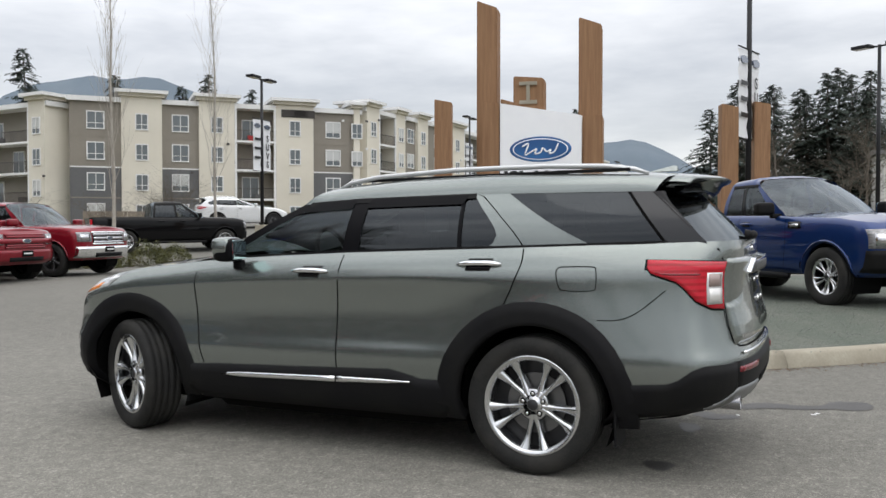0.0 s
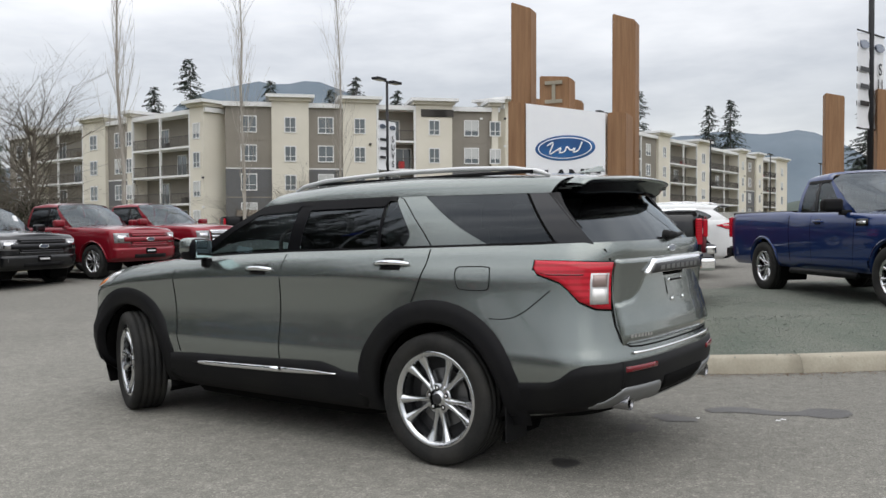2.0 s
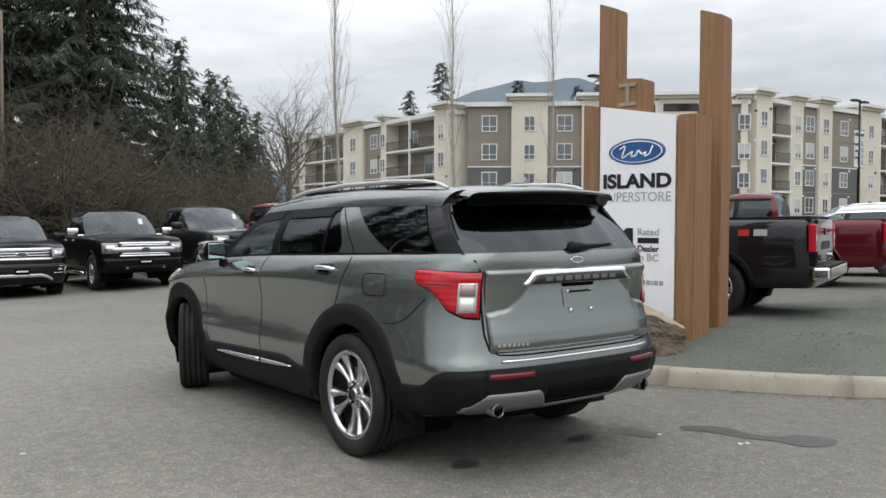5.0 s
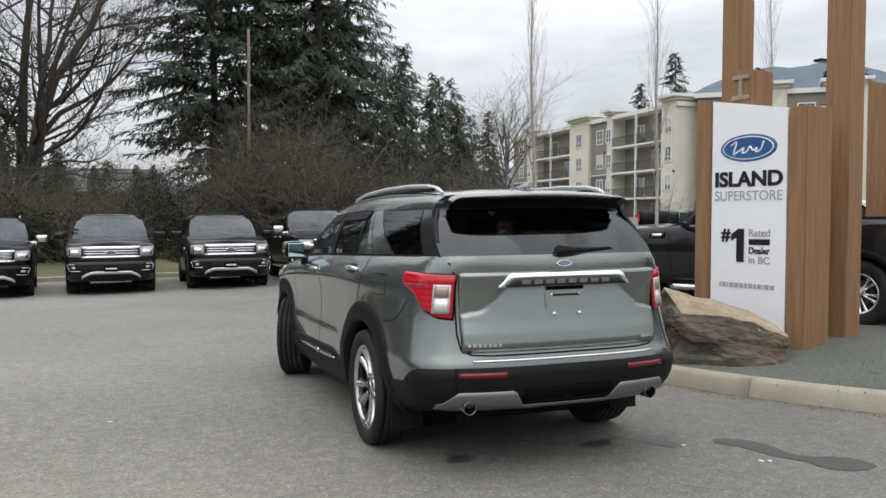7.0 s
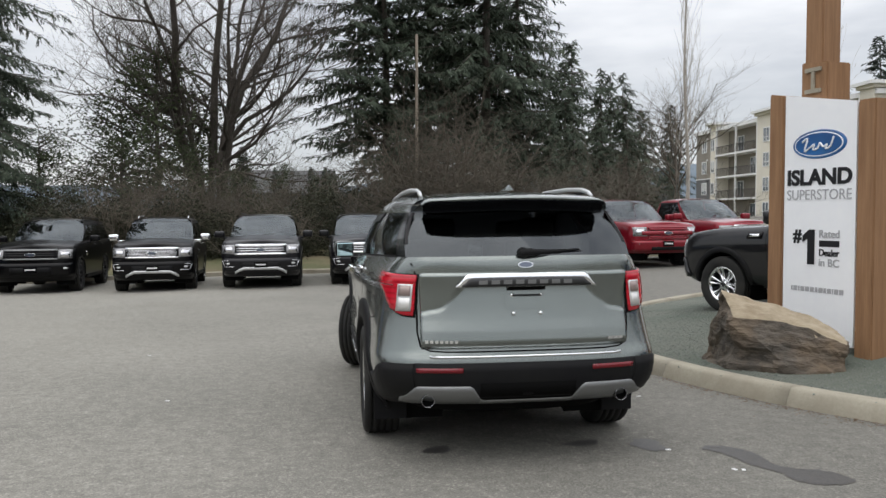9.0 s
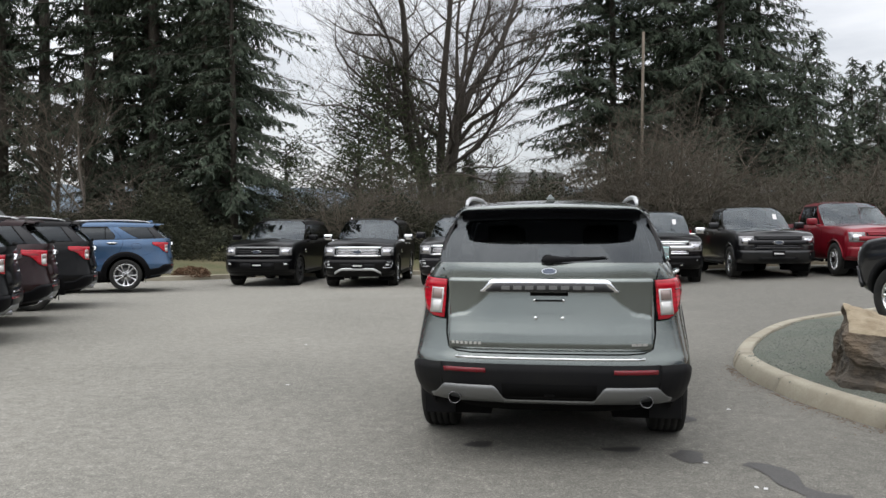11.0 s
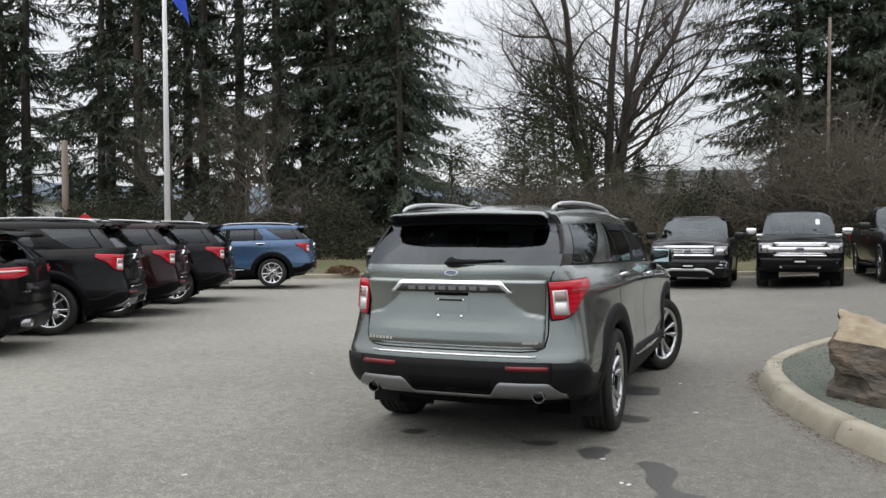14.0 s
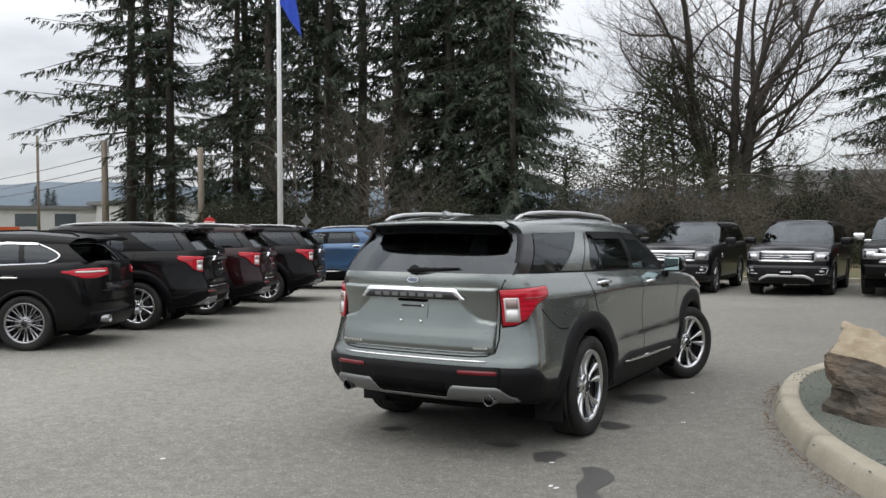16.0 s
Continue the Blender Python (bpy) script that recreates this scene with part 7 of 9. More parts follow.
def crossover(name, m, mpaint, label, style, group):
    """Smaller crossover with a bright window line and a bar of red across the tail."""
    rt = root(name, m, label, "car", group)
    spec = dict(
        levels=[(0.27, 0.84, 3.55, -0.86), (0.36, 0.90, 3.70, -0.98), (0.55, 0.925, 3.76, -1.02), (0.72, 0.93, 3.76, -1.01), (0.92, 0.935, 3.72, -0.98), (1.05, 0.925, 3.66, -0.96), (1.13, 0.90, 3.58, -0.94), (1.17, 0.87, 3.50, -0.91)],
        cf=0.62, cr=0.50, nf=2.4, nr=2.6, knee=0.6, belt=[(-1.2, 1.22), (0, 1.17), (1.9, 1.10), (2.3, 1.06), (3.0, 0.99), (3.4, 0.90), (3.8, 0.82)],
        wb=2.85, wr=0.375, arch=0.42, cowl=2.30, hood_crown=0.06, counts=(10, 34, 14), steps=2,
        gh=dict(yA0=2.05, yA1=1.15, yD0=-0.80, yD1=-0.48, xb=0.85, xt=0.69, tf=0.05, tr=0.10, zt=[(-1, 1.42), (0.3, 1.465), (1.2, 1.44)], xr=0.55, zr=1.565, crown=0.035, yRf=1.0, yRr=-0.66,
                zroof=[(-0.8, 1.515), (0, 1.585), (0.7, 1.59), (1.1, 1.545)], w0=0.42, w1=0.16, r0=0.10, r1=0.10,
                lines=[[1.84, 1.06], [1.02, 0.94], [0.92, 0.84], [0.10, 0.16], [0.02, 0.10], [-0.26, -0.40, -0.43, -0.36, -0.24, -0.08]],
                kinds=[("pillar", None, 0), ("front_door_window", M_CLEARGLASS, -0.004), ("door_pillar", M_GLOSSK, 0.002), ("rear_door_window", M_DARKGLASS, -0.004), ("door_pillar", M_GLOSSK, 0.002), ("quarter_window", M_DARKGLASS, -0.004), ("rear_pillar", None, 0)],
                seats=(0.95, 0.05), belt_to=-1, head_to=5, belt_mat=M_CHROME, head_mat=M_CHROME))
    S = Shell(spec)
    Xs, Zs, body = build_body(spec, S, rt, mpaint)
    trims(S, spec, rt, 0.415, 0.46, 0.012, mpaint if style == "edge" else M_PLASTIC)
    for sx in (1, -1):
        ui, uo = S.ux(0.44 if style == "edge" else 0.55, 1.05, True), S.find_y(-0.52, 1.03)
        g = S.patch(np.linspace(uo, ui, 20), lambda u: 1.050 - 0.075 * smooth01(uo, uo + 0.45 * (ui - uo), u) + 0.035 * smooth01(ui - 0.4 * (ui - uo), ui, u), lambda u: 1.075 + 0.035 * smooth01(uo, uo + 0.5 * (ui - uo), u), 6, 0.018)
        g = g if sx > 0 else mirror_geo(g)
        lamp = piece("tail_lamp", g[0], g[1], M_REDLENS, rt, "red tail lamp")
        # pale strip on the red lamp: the sky's reflection, painted as a band
        g = S.patch(np.linspace(uo + 0.25 * (ui - uo), ui - 0.01, 12), 1.052, 1.074, 2, 0.022, 0.012)
        g = g if sx > 0 else mirror_geo(g)
        piece("reversing_lens", g[0], g[1], M_CLEARLENS, lamp)
        g = S.span([sx * v for v in np.linspace(0.42, 0.68, 7)], 0.36, 0.47, 3, 0.02, True)
        piece("bumper_garnish", g[0], g[1], M_VISOR, rt)
        v, f = lathe([(0.18, 0.05), (0.0, 0.052), (0.0, 0.042), (0.14, 0.04), (0.14, 0.001)], 18)
        piece("tail_pipe", [(p[1] * 1.4 + sx * 0.58, p[0] - 1.03, p[2] + 0.41) for p in v], f, M_PIPE, rt)
        v, f = tube([(sx * 0.57, 0.95, 1.565), (sx * 0.57, 0.8, 1.615), (sx * 0.56, 0.1, 1.635), (sx * 0.55, -0.5, 1.59), (sx * 0.55, -0.6, 1.545)], 0.014, 6)
        piece("roof_rail", v, f, M_PLASTIC if style == "edge" else M_CHROME, rt)
    g = S.span(list(np.linspace(-0.80, 0.80, 15)), 0.30, 0.52, 4, 0.012, True)
    piece("rear_bumper", g[0], g[1], M_VISOR if style == "edge" else M_PLASTIC, rt)
    g = S.span(list(np.linspace(-0.5, 0.5, 9)), 0.66, 0.90, 3, 0.006, True)
    piece("plate_field", g[0], g[1], mpaint, rt)
    vs = []
    for x in np.linspace(-0.58, 0.58, 11):
        s = abs(x) / 0.58
        yb, zb_ = -0.66 - 0.09 * (1 - s * s), 1.535 + 0.02 * (1 - s * s)
        for dy, dz in ((0, 0.005), (0.1, -0.005), (0.20, -0.03), (0.19, -0.05), (0.02, -0.07)):
            vs.append((x, yb - dy, zb_ + dz))
    piece("spoiler", vs, grid_faces(11, 5), mpaint, rt)
    if style == "edge":
        end_ = spec["gh"]["lines"][-1]
        for sx in (1, -1):
            v, f = tube([(sx * (Xs(lerp_list(end_, t), t) + 0.006), lerp_list(end_, t), Zs(lerp_list(end_, t), t)) for t in np.linspace(0.02, 0.98, 13)], 0.013, 6)
            piece("window_surround", v, f, M_CHROME, rt, "bright strip curving round the rear side window")
        bars_row(rt, "trim_badge", -0.52, 0.80, 0.18, 0.018, 5, lambda x, z: tuple(np.array([math.copysign(1, x), 1, 1]) * S.off(S.ux(x, z, True), z, 0.006)), M_CHROME)
    door_mirror(rt, 0.88, 1.90, 1.12, mpaint)
    door_handles(S, rt, (1.15, 0.20), 0.99, M_CHROME if style == "edge" else mpaint)
    ribbon(S, [(0.98, 1.10), (1.0, 0.8), (0.98, 0.45)], 0.007, "door_gap", rt, M_GAP)
    for x, y in ((-0.82, 0), (0.82, 0), (-0.82, 2.85), (0.82, 2.85)):
        put_wheel("crossover_" + style, lambda: tyre_and_rim(0.375, 0.275, 0.245, (10, True) if style == "edge" else (5, True), M_PIPE if style == "edge" else M_RIMDARK), rt, x, y, 0.375, 0)
    return rt


def nose_at(x, y, turn, length_ahead, lift=0.0):
    """Pose of a vehicle whose nose stands at (x, y); turn: degrees, 0 looks to -y."""
    a = radians(180 + turn)
    cx, cy = x - (-math.sin(a)) * length_ahead, y - math.cos(a) * length_ahead
    return pose(cx, cy, ground_z(cx, cy) + lift, 0, 0, 180 + turn)


ROW = "vehicles parked along the far edge"
SU1 = dict(bars=7, grille=M_GRILLE, frame=M_CHROME, bracket=True, skid=True, brightbelt=True, rail=M_CHROME, mirror=M_CHROME, rim=M_CHROME, wheelkey="big_suv_bright")
SU2 = dict(bars=4, grille=M_GLOSSK, frame=M_SILVER, bracket=False, skid=False, brightbelt=False, rail=M_PLASTIC, mirror=None, rim=M_RIMDARK, wheelkey="big_suv_dark")
SU3 = dict(bars=4, grille=M_GRILLE, frame=M_CHROME, bracket=True, skid=True, brightbelt=True, rail=M_PLASTIC, mirror=None, rim=M_RIM, wheelkey="big_suv_alloy")
big_suv("large_suv", nose_at(-8.4, 15.85, 3, 4.06), M_BLACKP, "black full-size SUV with a black grille", SU2, ROW)
big_suv("large_suv", nose_at(-5.42, 15.4, 4, 4.06), M_BLACKP, "black full-size SUV with chrome mirrors and bar grille", SU1, ROW)
big_suv("large_suv", nose_at(-2.78, 15.2, 1, 4.06), M_AGATE, "dark full-size SUV with a bright bar grille", SU3, ROW)
big_suv("large_suv", nose_at(-0.05, 15.6, 0, 4.06), M_AGATE, "dark full-size SUV with a bright bar grille", SU3, ROW)
T_A = dict(bars=3, grille=M_GRILLE, frame=M_CHROME, wing=True, bright=True, bumper=None, mirror=M_CHROME, rim=M_CHROME, wheelkey="truck_chrome", spokes=(6, True), sticker=True, hooks=M_CHROME)
T_B = dict(bars=3, grille=M_AGATE, frame=M_GREYP, wing=True, bar_h=0.25, bright=False, bumper=M_GREYP, rim=M_RIM, wheelkey="truck_alloy", spokes=(6, True), sticker=True)
T_C = dict(bars=3, grille=M_RED, frame=M_RED, wing=True, bar_h=0.25, bright=False, bumper=M_RED, rim=M_RIM, wheelkey="truck_alloy", spokes=(6, True))
T_D = dict(bars=3, grille=M_GRILLE, frame=M_CHROME, wing=False, bright=True, bumper=M_CHROME, rim=M_RIMDARK, wheelkey="truck_dark", spokes=(6, False))
T_E = dict(bars=3, grille=M_GLOSSK, frame=M_GLOSSK, wing=False, bright=False, bumper=M_PLASTIC, rim=M_RIM, wheelkey="truck_alloy", spokes=(6, True))
pickup("pickup_truck", nose_at(2.56, 15.4, 0, 4.62), M_BLACKP, "black pickup truck with a chrome grille", T_A, ROW)
pickup("pickup_truck", nose_at(5.43, 15.9, 4, 4.62), M_GREYP, "dark grey pickup truck with a dark grille", T_B, ROW)
pickup("pickup_truck", nose_at(7.95, 15.45, 6, 4.62), M_RED, "bright red pickup truck with a red grille", T_C, ROW)
pickup("pickup_truck", nose_at(10.45, 15.55, 8, 4.62), M_RED, "bright red pickup truck with a chrome grille", T_D, ROW)
pickup("pickup_truck", nose_at(22.0, 20.6, 55, 4.62), M_BLACKP, "black pickup truck in the second row", T_E, ROW)
crossover("crossover", nose_at(31.5, 25.3, 50, 3.75), M_WHITEP, "white crossover parked far off", "white", ROW)


def tail_left(px, py, heading):
    """Pose of a mid-size SUV whose near tail lamp ends at (px, py) on the tail. heading: degrees, 0 looks to +y."""
    m = pose(0, 0, 0, 0, 0, heading)
    o = m @ Vector((-0.68, -1.09, 0))
    return pose(px - o.x, py - o.y, ground_z(px, py), 0, 0, heading)


LEFT = "SUVs parked in the row beside the lane"
HD = 121
midsize_suv("suv", tail_left(-7.21, 3.73, HD), M_BLACKP, "black SUV with bright roof rails", group=LEFT)
midsize_suv("suv", tail_left(-8.15, 6.07, HD), M_MAROON, "very dark red SUV with bright roof rails", group=LEFT)
midsize_suv("suv", tail_left(-9.04, 8.76, HD), M_BLACKP, "black SUV with bright roof rails", group=LEFT)
hb = pose(0, 0, 0, 0, 0, 118) @ Vector((-0.95, 0, 0))
midsize_suv("suv", pose(-10.8 - hb.x, 13.15 - hb.y, 0, 0, 0, 118), M_STEELB, "steel blue SUV at the end of the row", group=LEFT)
ed = pose(0, 0, 0, 0, 0, HD) @ Vector((-0.46, -0.955, 0))
crossover("crossover", pose(-6.755 - ed.x, 1.44 - ed.y, 0, 0, 0, HD), M_BLACKP, "black crossover with a bright window line", "edge", LEFT)

RG = dict(mirror=M_PLASTIC, bars=2, grille=M_PLASTIC, bright=False, bumper=M_PLASTIC, rim=M_RIM, wheelkey="small_alloy", spokes=(6, True), dark=False, cab_end=0.90, flare=False, cover=False)
RG2 = dict(bars=2, grille=M_CHROME, bright=True, bumper=None, rim=M_CHROME, wheelkey="small_chrome", spokes=(6, True), crew=True, cab_end=0.62, flare=True, decal=True, cover=True)


def by_wheels(rear, front, side, half, z):
    """Pose from the ground points of the rear and front wheel of one side (side +1: its right)."""
    r, f = Vector(rear), Vector(front)
    d = (f - r).normalized()
    right = Vector((d.y, -d.x))
    o = r - right * side * half
    return pose(o.x, o.y, z, 0, 0, math.degrees(math.atan2(-d.x, d.y)))


pickup("small_pickup", by_wheels((9.05, 0.80), (6.58, -1.43), 1, 0.88, 0.29), M_BLUEP, "deep blue small pickup truck on the gravel", RG, "trucks on the island", "small")
pickup("small_pickup", by_wheels((5.45, 1.85), (4.21, 4.92), -1, 0.88, 0.27), M_GREYP, "dark grey small pickup truck with chrome wheels", RG2, "trucks on the island", "small")
RT = dict(bars=2, grille=M_CHROME, bright=True, bumper=None, rim=M_RIM, wheelkey="small_alloy", spokes=(6, True), crew=True, flare=False)
pickup("small_pickup", by_wheels((10.9, 3.6), (9.6, 6.7), -1, 0.88, 0.27), M_DEEPRED, "deep red small pickup truck behind the grey one", RT, "trucks on the island", "small")
crossover("crossover", by_wheels((14.6, 3.9), (13.3, 6.5), -1, 0.88, 0.25), M_WHITEP, "white crossover with dark wheels", "white", "trucks on the island")

# ---------------------------------------------------------------- apartment building
ST_H = 2.8


def shared(name, geo, mat, smooth=False):
    return mesh_of(name, geo[0], geo[1], mat, smooth)


def box_geo(x0, x1, y0, y1, z0, z1):
    v = [(x0, y0, z0), (x1, y0, z0), (x1, y1, z0), (x0, y1, z0), (x0, y0, z1), (x1, y0, z1), (x1, y1, z1), (x0, y1, z1)]
    return v, [(3, 2, 1, 0), (4, 5, 6, 7), (0, 1, 5, 4), (1, 2, 6, 5), (2, 3, 7, 6), (3, 0, 4, 7)]


def window_mesh(w, h):
    fr = 0.10
    gx = [-w / 2 - fr, -w / 2, -0.03, 0.03, w / 2, w / 2 + fr]
    gz = [-fr, 0, h * 0.30, h * 0.30 + 0.05, h, h + fr]
    vs = [(x, y, z) for y in (-0.06, 0.05) for z in gz for x in gx]
    fs = []
    for r in range(5):
        for c in range(5):
            if r in (1, 3) and c in (1, 3):
                a = r * 6 + c
                ring = (a, a + 1, a + 7, a + 6)
                fs += [(ring[k], ring[(k + 1) % 4], ring[(k + 1) % 4] + 36, ring[k] + 36) for k in range(4)]
                continue
            a = r * 6 + c
            fs.append((a, a + 1, a + 7, a + 6))
    rim = list(range(0, 6)) + [11, 17, 23, 29, 35] + [34, 33, 32, 31, 30] + [24, 18, 12, 6]
    fs += [(rim[k], rim[(k + 1) % len(rim)], rim[(k + 1) % len(rim)] + 36, rim[k] + 36) for k in range(len(rim))]
    g = (vs, fs)
    return shared("window", g, M_FASCIA), shared("pane", box_geo(-w / 2, w / 2, -0.012, 0.0, 0, h), M_WINGLASS), shared("blind", box_geo(-w / 2 + 0.02, w / 2 - 0.02, -0.02, -0.013, h * 0.36, h), M_BLIND)


WIN_A, WIN_B = window_mesh(1.35, 1.45), window_mesh(0.95, 1.35)


def apartment(p0, p1, z0, modules, parent, depth=11.0, floors=4, out=1.0, caps=True):
    """One straight front from p0 to p1. Local x runs along it, -y looks outwards. modules: (kind, share)."""
    p0, p1 = Vector(p0), Vector(p1)
    L = (p1 - p0).length
    d = (p1 - p0) / L
    base = Matrix.Translation((p0.x, p0.y, z0)) @ UPRIGHT @ Matrix.Rotation(math.atan2(d.y, d.x), 4, "Z")
    H = floors * ST_H + 0.35
    rnd = random.Random(int(p0.x * 7 + p0.y))
    fr = new("front")
    fr.parent = parent
    fr.matrix_basis = base
    wall = box_geo(0, L, 1.6, depth, 0, H - 0.02)
    piece("core_wall", wall[0], wall[1], M_CREAM, fr, smooth=False)
    band = box_geo(-0.25, L + 0.25, -0.30, depth + 0.2, H - 0.02, H + 0.42)
    piece("roof_fascia", band[0], band[1], M_FASCIA, fr, smooth=False)
    deck = box_geo(-0.1, L + 0.1, 0.0, depth, H + 0.42, H + 0.47)
    piece("roof_deck", deck[0], deck[1], M_ROOFG, fr, smooth=False)
    tot = sum(s for _, s in modules)
    x = 0.0
    for kind, share in modules:
        w = L * share / tot
        x1 = x + w
        if kind == "cream":
            g = box_geo(x, x1, -0.35, 1.62, 0, H + 0.55)
            piece("tower_wall", g[0], g[1], M_CREAM, fr, smooth=False)
            if caps:
                g = box_geo(x - 0.55, x1 + 0.55, -0.95, 3.5, H + 0.85, H + 1.15)
                piece("tower_cap", g[0], g[1], M_FASCIA, fr, smooth=False)
                g = box_geo(x - 0.25, x1 + 0.25, -0.6, 3.0, H + 0.55, H + 0.85)
                piece("tower_neck", g[0], g[1], M_CREAM, fr, smooth=False)
            ws, yo = [x + w / 2], -0.35
        elif kind == "taupe":
            for a, b, mt in ((0, ST_H * (floors - 2) - 0.1, M_SLATE), (ST_H * (floors - 2) - 0.1, H, M_TAUPE)):
                g = box_geo(x, x1, 0.0, 1.61, a, b)
                piece("siding", g[0], g[1], mt, fr, smooth=False)
            for k in range(1, floors):
                g = box_geo(x, x1, -0.02, 0.02, ST_H * k - 0.09, ST_H * k + 0.03)
                piece("trim_band", g[0], g[1], M_FASCIA if k == floors - 2 else M_TAUPE, fr, smooth=False)
            ws, yo = ([x + w / 2] if w < 6.5 else [x + w * 0.28, x + w * 0.72]), 0.0
        else:
            ws, yo = [], 0
            g = box_geo(x, x1, 1.45, 1.63, 0, H)
            piece("recess_wall", g[0], g[1], M_TAUPE, fr, smooth=False)
            for k in range(floors):
                za = ST_H * k
                g = box_geo(x, x1, -0.35, 1.5, za - 0.14, za + 0.06)
                piece("balcony_slab", g[0], g[1], M_FASCIA, fr, smooth=False)
                rails = [box_geo(x, x1, -0.33, -0.28, za + 1.02, za + 1.08), box_geo(x, x1, -0.33, -0.28, za + 0.14, za + 0.18)]
                nb = int(w / 0.13)
                rails += [box_geo(x + w * i / nb, x + w * i / nb + 0.022, -0.32, -0.30, za + 0.15, za + 1.05) for i in range(nb)]
                g = join_geo(*rails)
                piece("balcony_rail", g[0], g[1], M_BALCK, fr, smooth=False)
                xd = x + w * (0.25 if k % 2 else 0.55)
                g = join_geo(box_geo(xd, xd + 1.5, 1.40, 1.46, za + 0.06, za + 2.15))
                piece("balcony_door", g[0], g[1], M_WINGLASS, fr, smooth=False)
                g = join_geo(box_geo(xd - 0.08, xd, 1.38, 1.47, za + 0.06, za + 2.25), box_geo(xd + 1.5, xd + 1.58, 1.38, 1.47, za + 0.06, za + 2.25), box_geo(xd - 0.08, xd + 1.58, 1.38, 1.47, za + 2.15, za + 2.25), box_geo(xd + 0.72, xd + 0.78, 1.38, 1.47, za + 0.06, za + 2.15))
                piece("door_frame", g[0], g[1], M_FASCIA, fr, smooth=False)
                if rnd.random() < 0.6:
                    xs_ = x + rnd.uniform(0.3, max(0.4, w - 1))
                    g = box_geo(xs_, xs_ + rnd.uniform(0.4, 0.7), 0.3, 0.8, za + 0.06, za + rnd.uniform(0.5, 0.95))
                    piece("balcony_chair", g[0], g[1], rnd.choice((M_STOPRED, M_BALCK, M_OLDWOOD, M_SLATE)), fr, smooth=False)
            for xp in ((x + 0.12, x1 - 0.12) if w < 5 else (x + 0.12, (x + x1) / 2, x1 - 0.12)):
                g = box_geo(xp - 0.1, xp + 0.1, -0.34, -0.14, 0, H)
                piece("balcony_post", g[0], g[1], M_FASCIA, fr, smooth=False)
        for k in range(floors):
            for xw in ws:
                me = WIN_A if kind == "taupe" else WIN_B if w < 4.2 else WIN_A
                o = new("window", me[0])
                o.parent = fr
                o.matrix_basis = Matrix.Translation((xw, yo - 0.01, ST_H * k + 0.72))
                q = new("pane", me[1])
                q.parent = o
                if rnd.random() < 0.3:
                    b = new("blind", me[2])
                    b.parent = o
                    b.matrix_basis = Matrix.Translation((0, 0, 0)) @ Matrix.Diagonal((1, 1, 1, 1))
                if rnd.random() < 0.3:
                    g = box_geo(xw + 0.9, xw + 1.15, yo - 0.12, yo, ST_H * k + 2.35, ST_H * k + 2.55)
                    piece("wall_vent", g[0], g[1], M_FASCIA if rnd.random() < .5 else M_BALCK, fr, smooth=False)
        x = x1
    return fr


BZ = 1.95
apt = root("apartment_building", Matrix.Identity(4), "four-storey cream and taupe apartment building with white eaves", "building")
CL, CR = (48.8, 61.7), (68.7, 43.4)
MAIN = [("taupe", 4.36), ("cream", 3.56), ("taupe", 3.33), ("cream", 3.30), ("balcony", 3.99), ("cream", 3.70), ("taupe", 4.15), ("cream", 0.64)]
main_front = apartment(CL, CR, BZ, MAIN, apt)
# the house number is shown as plain bars
for k in range(4):
    g_ = box_geo(19.05 + 0.66 * k, 19.95 + 0.66 * k + 0.44, -0.42, -0.34, 10.88, 11.62)
    piece("number_bar", g_[0], g_[1], M_BALCK, main_front, smooth=False)
apartment((49.6, 104.0), (47.6, 63.0), BZ, [("taupe", 5.5), ("cream", 1.5), ("balcony", 11.6), ("cream", 4.7), ("taupe", 4.3), ("cream", 0.9), ("balcony", 10.3), ("cream", 2.2)], apt)
apartment((69.6, 43.3), (77.9, 43.3), BZ, [("cream", 0.3), ("balcony", 0.45), ("cream", 0.25)], apt)
apartment((78.3, 43.2), (176.0, 41.6), BZ, [("taupe", 2.4), ("cream", 2.5), ("taupe", 5.9), ("cream", 4.1), ("balcony", 10.7), ("taupe", 5.8), ("cream", 4.1), ("balcony", 11.2), ("cream", 5.2), ("balcony", 15.2), ("cream", 4.0), ("taupe", 6.0), ("cream", 4.0), ("balcony", 9.0), ("cream", 7.7)], apt)

# timber fence in front of the ground floor
fence = root("timber_fence", plumb(46.5, 57.5, BZ - 0.3, math.degrees(math.atan2(-18.3, 19.9))), "brown timber fence before the apartments", "fence")
brd = shared("board", box_geo(0, 0.28, -0.02, 0.02, 0, 1.7), M_OLDWOOD)
for k in range(88):
    o = new("board", brd)
    o.parent = fence
    o.matrix_basis = Matrix.Translation((0.3 * k, 0, 0))

# low pale buildings far off
for x, y, L, D, h, tn, nm in ((90, -16, 26, 10, 5.0, 95, "pale_shed"), (-88, 44, 30, 12, 2.9, 60, "pale_shed"), (-70, 62, 18, 10, 3.4, 70, "pale_shed")):
    rt_ = root(nm, plumb(x, y, ground_z(x, y), tn), "low pale commercial building far off", "building")
    g = box_geo(-L / 2, L / 2, 0, D, 0, h)
    piece("wall", g[0], g[1], M_GREYW, rt_, smooth=False)
    g = box_geo(-L / 2 - 0.4, L / 2 + 0.4, -0.4, D + 0.4, h, h + 0.4)
    piece("roof", g[0], g[1], M_ROOFG, rt_, smooth=False)
    for k in range(int(L / 4)):
        g = box_geo(-L / 2 + 1 + 4 * k, -L / 2 + 3.2 + 4 * k, -0.04, 0.02, 1.0, 2.4)
        piece("window", g[0], g[1], M_WINGLASS, rt_, smooth=False)
house = root("small_house", plumb(-4.6, 56, ground_z(-4.6, 56), 5), "small dark house among the trees", "house")
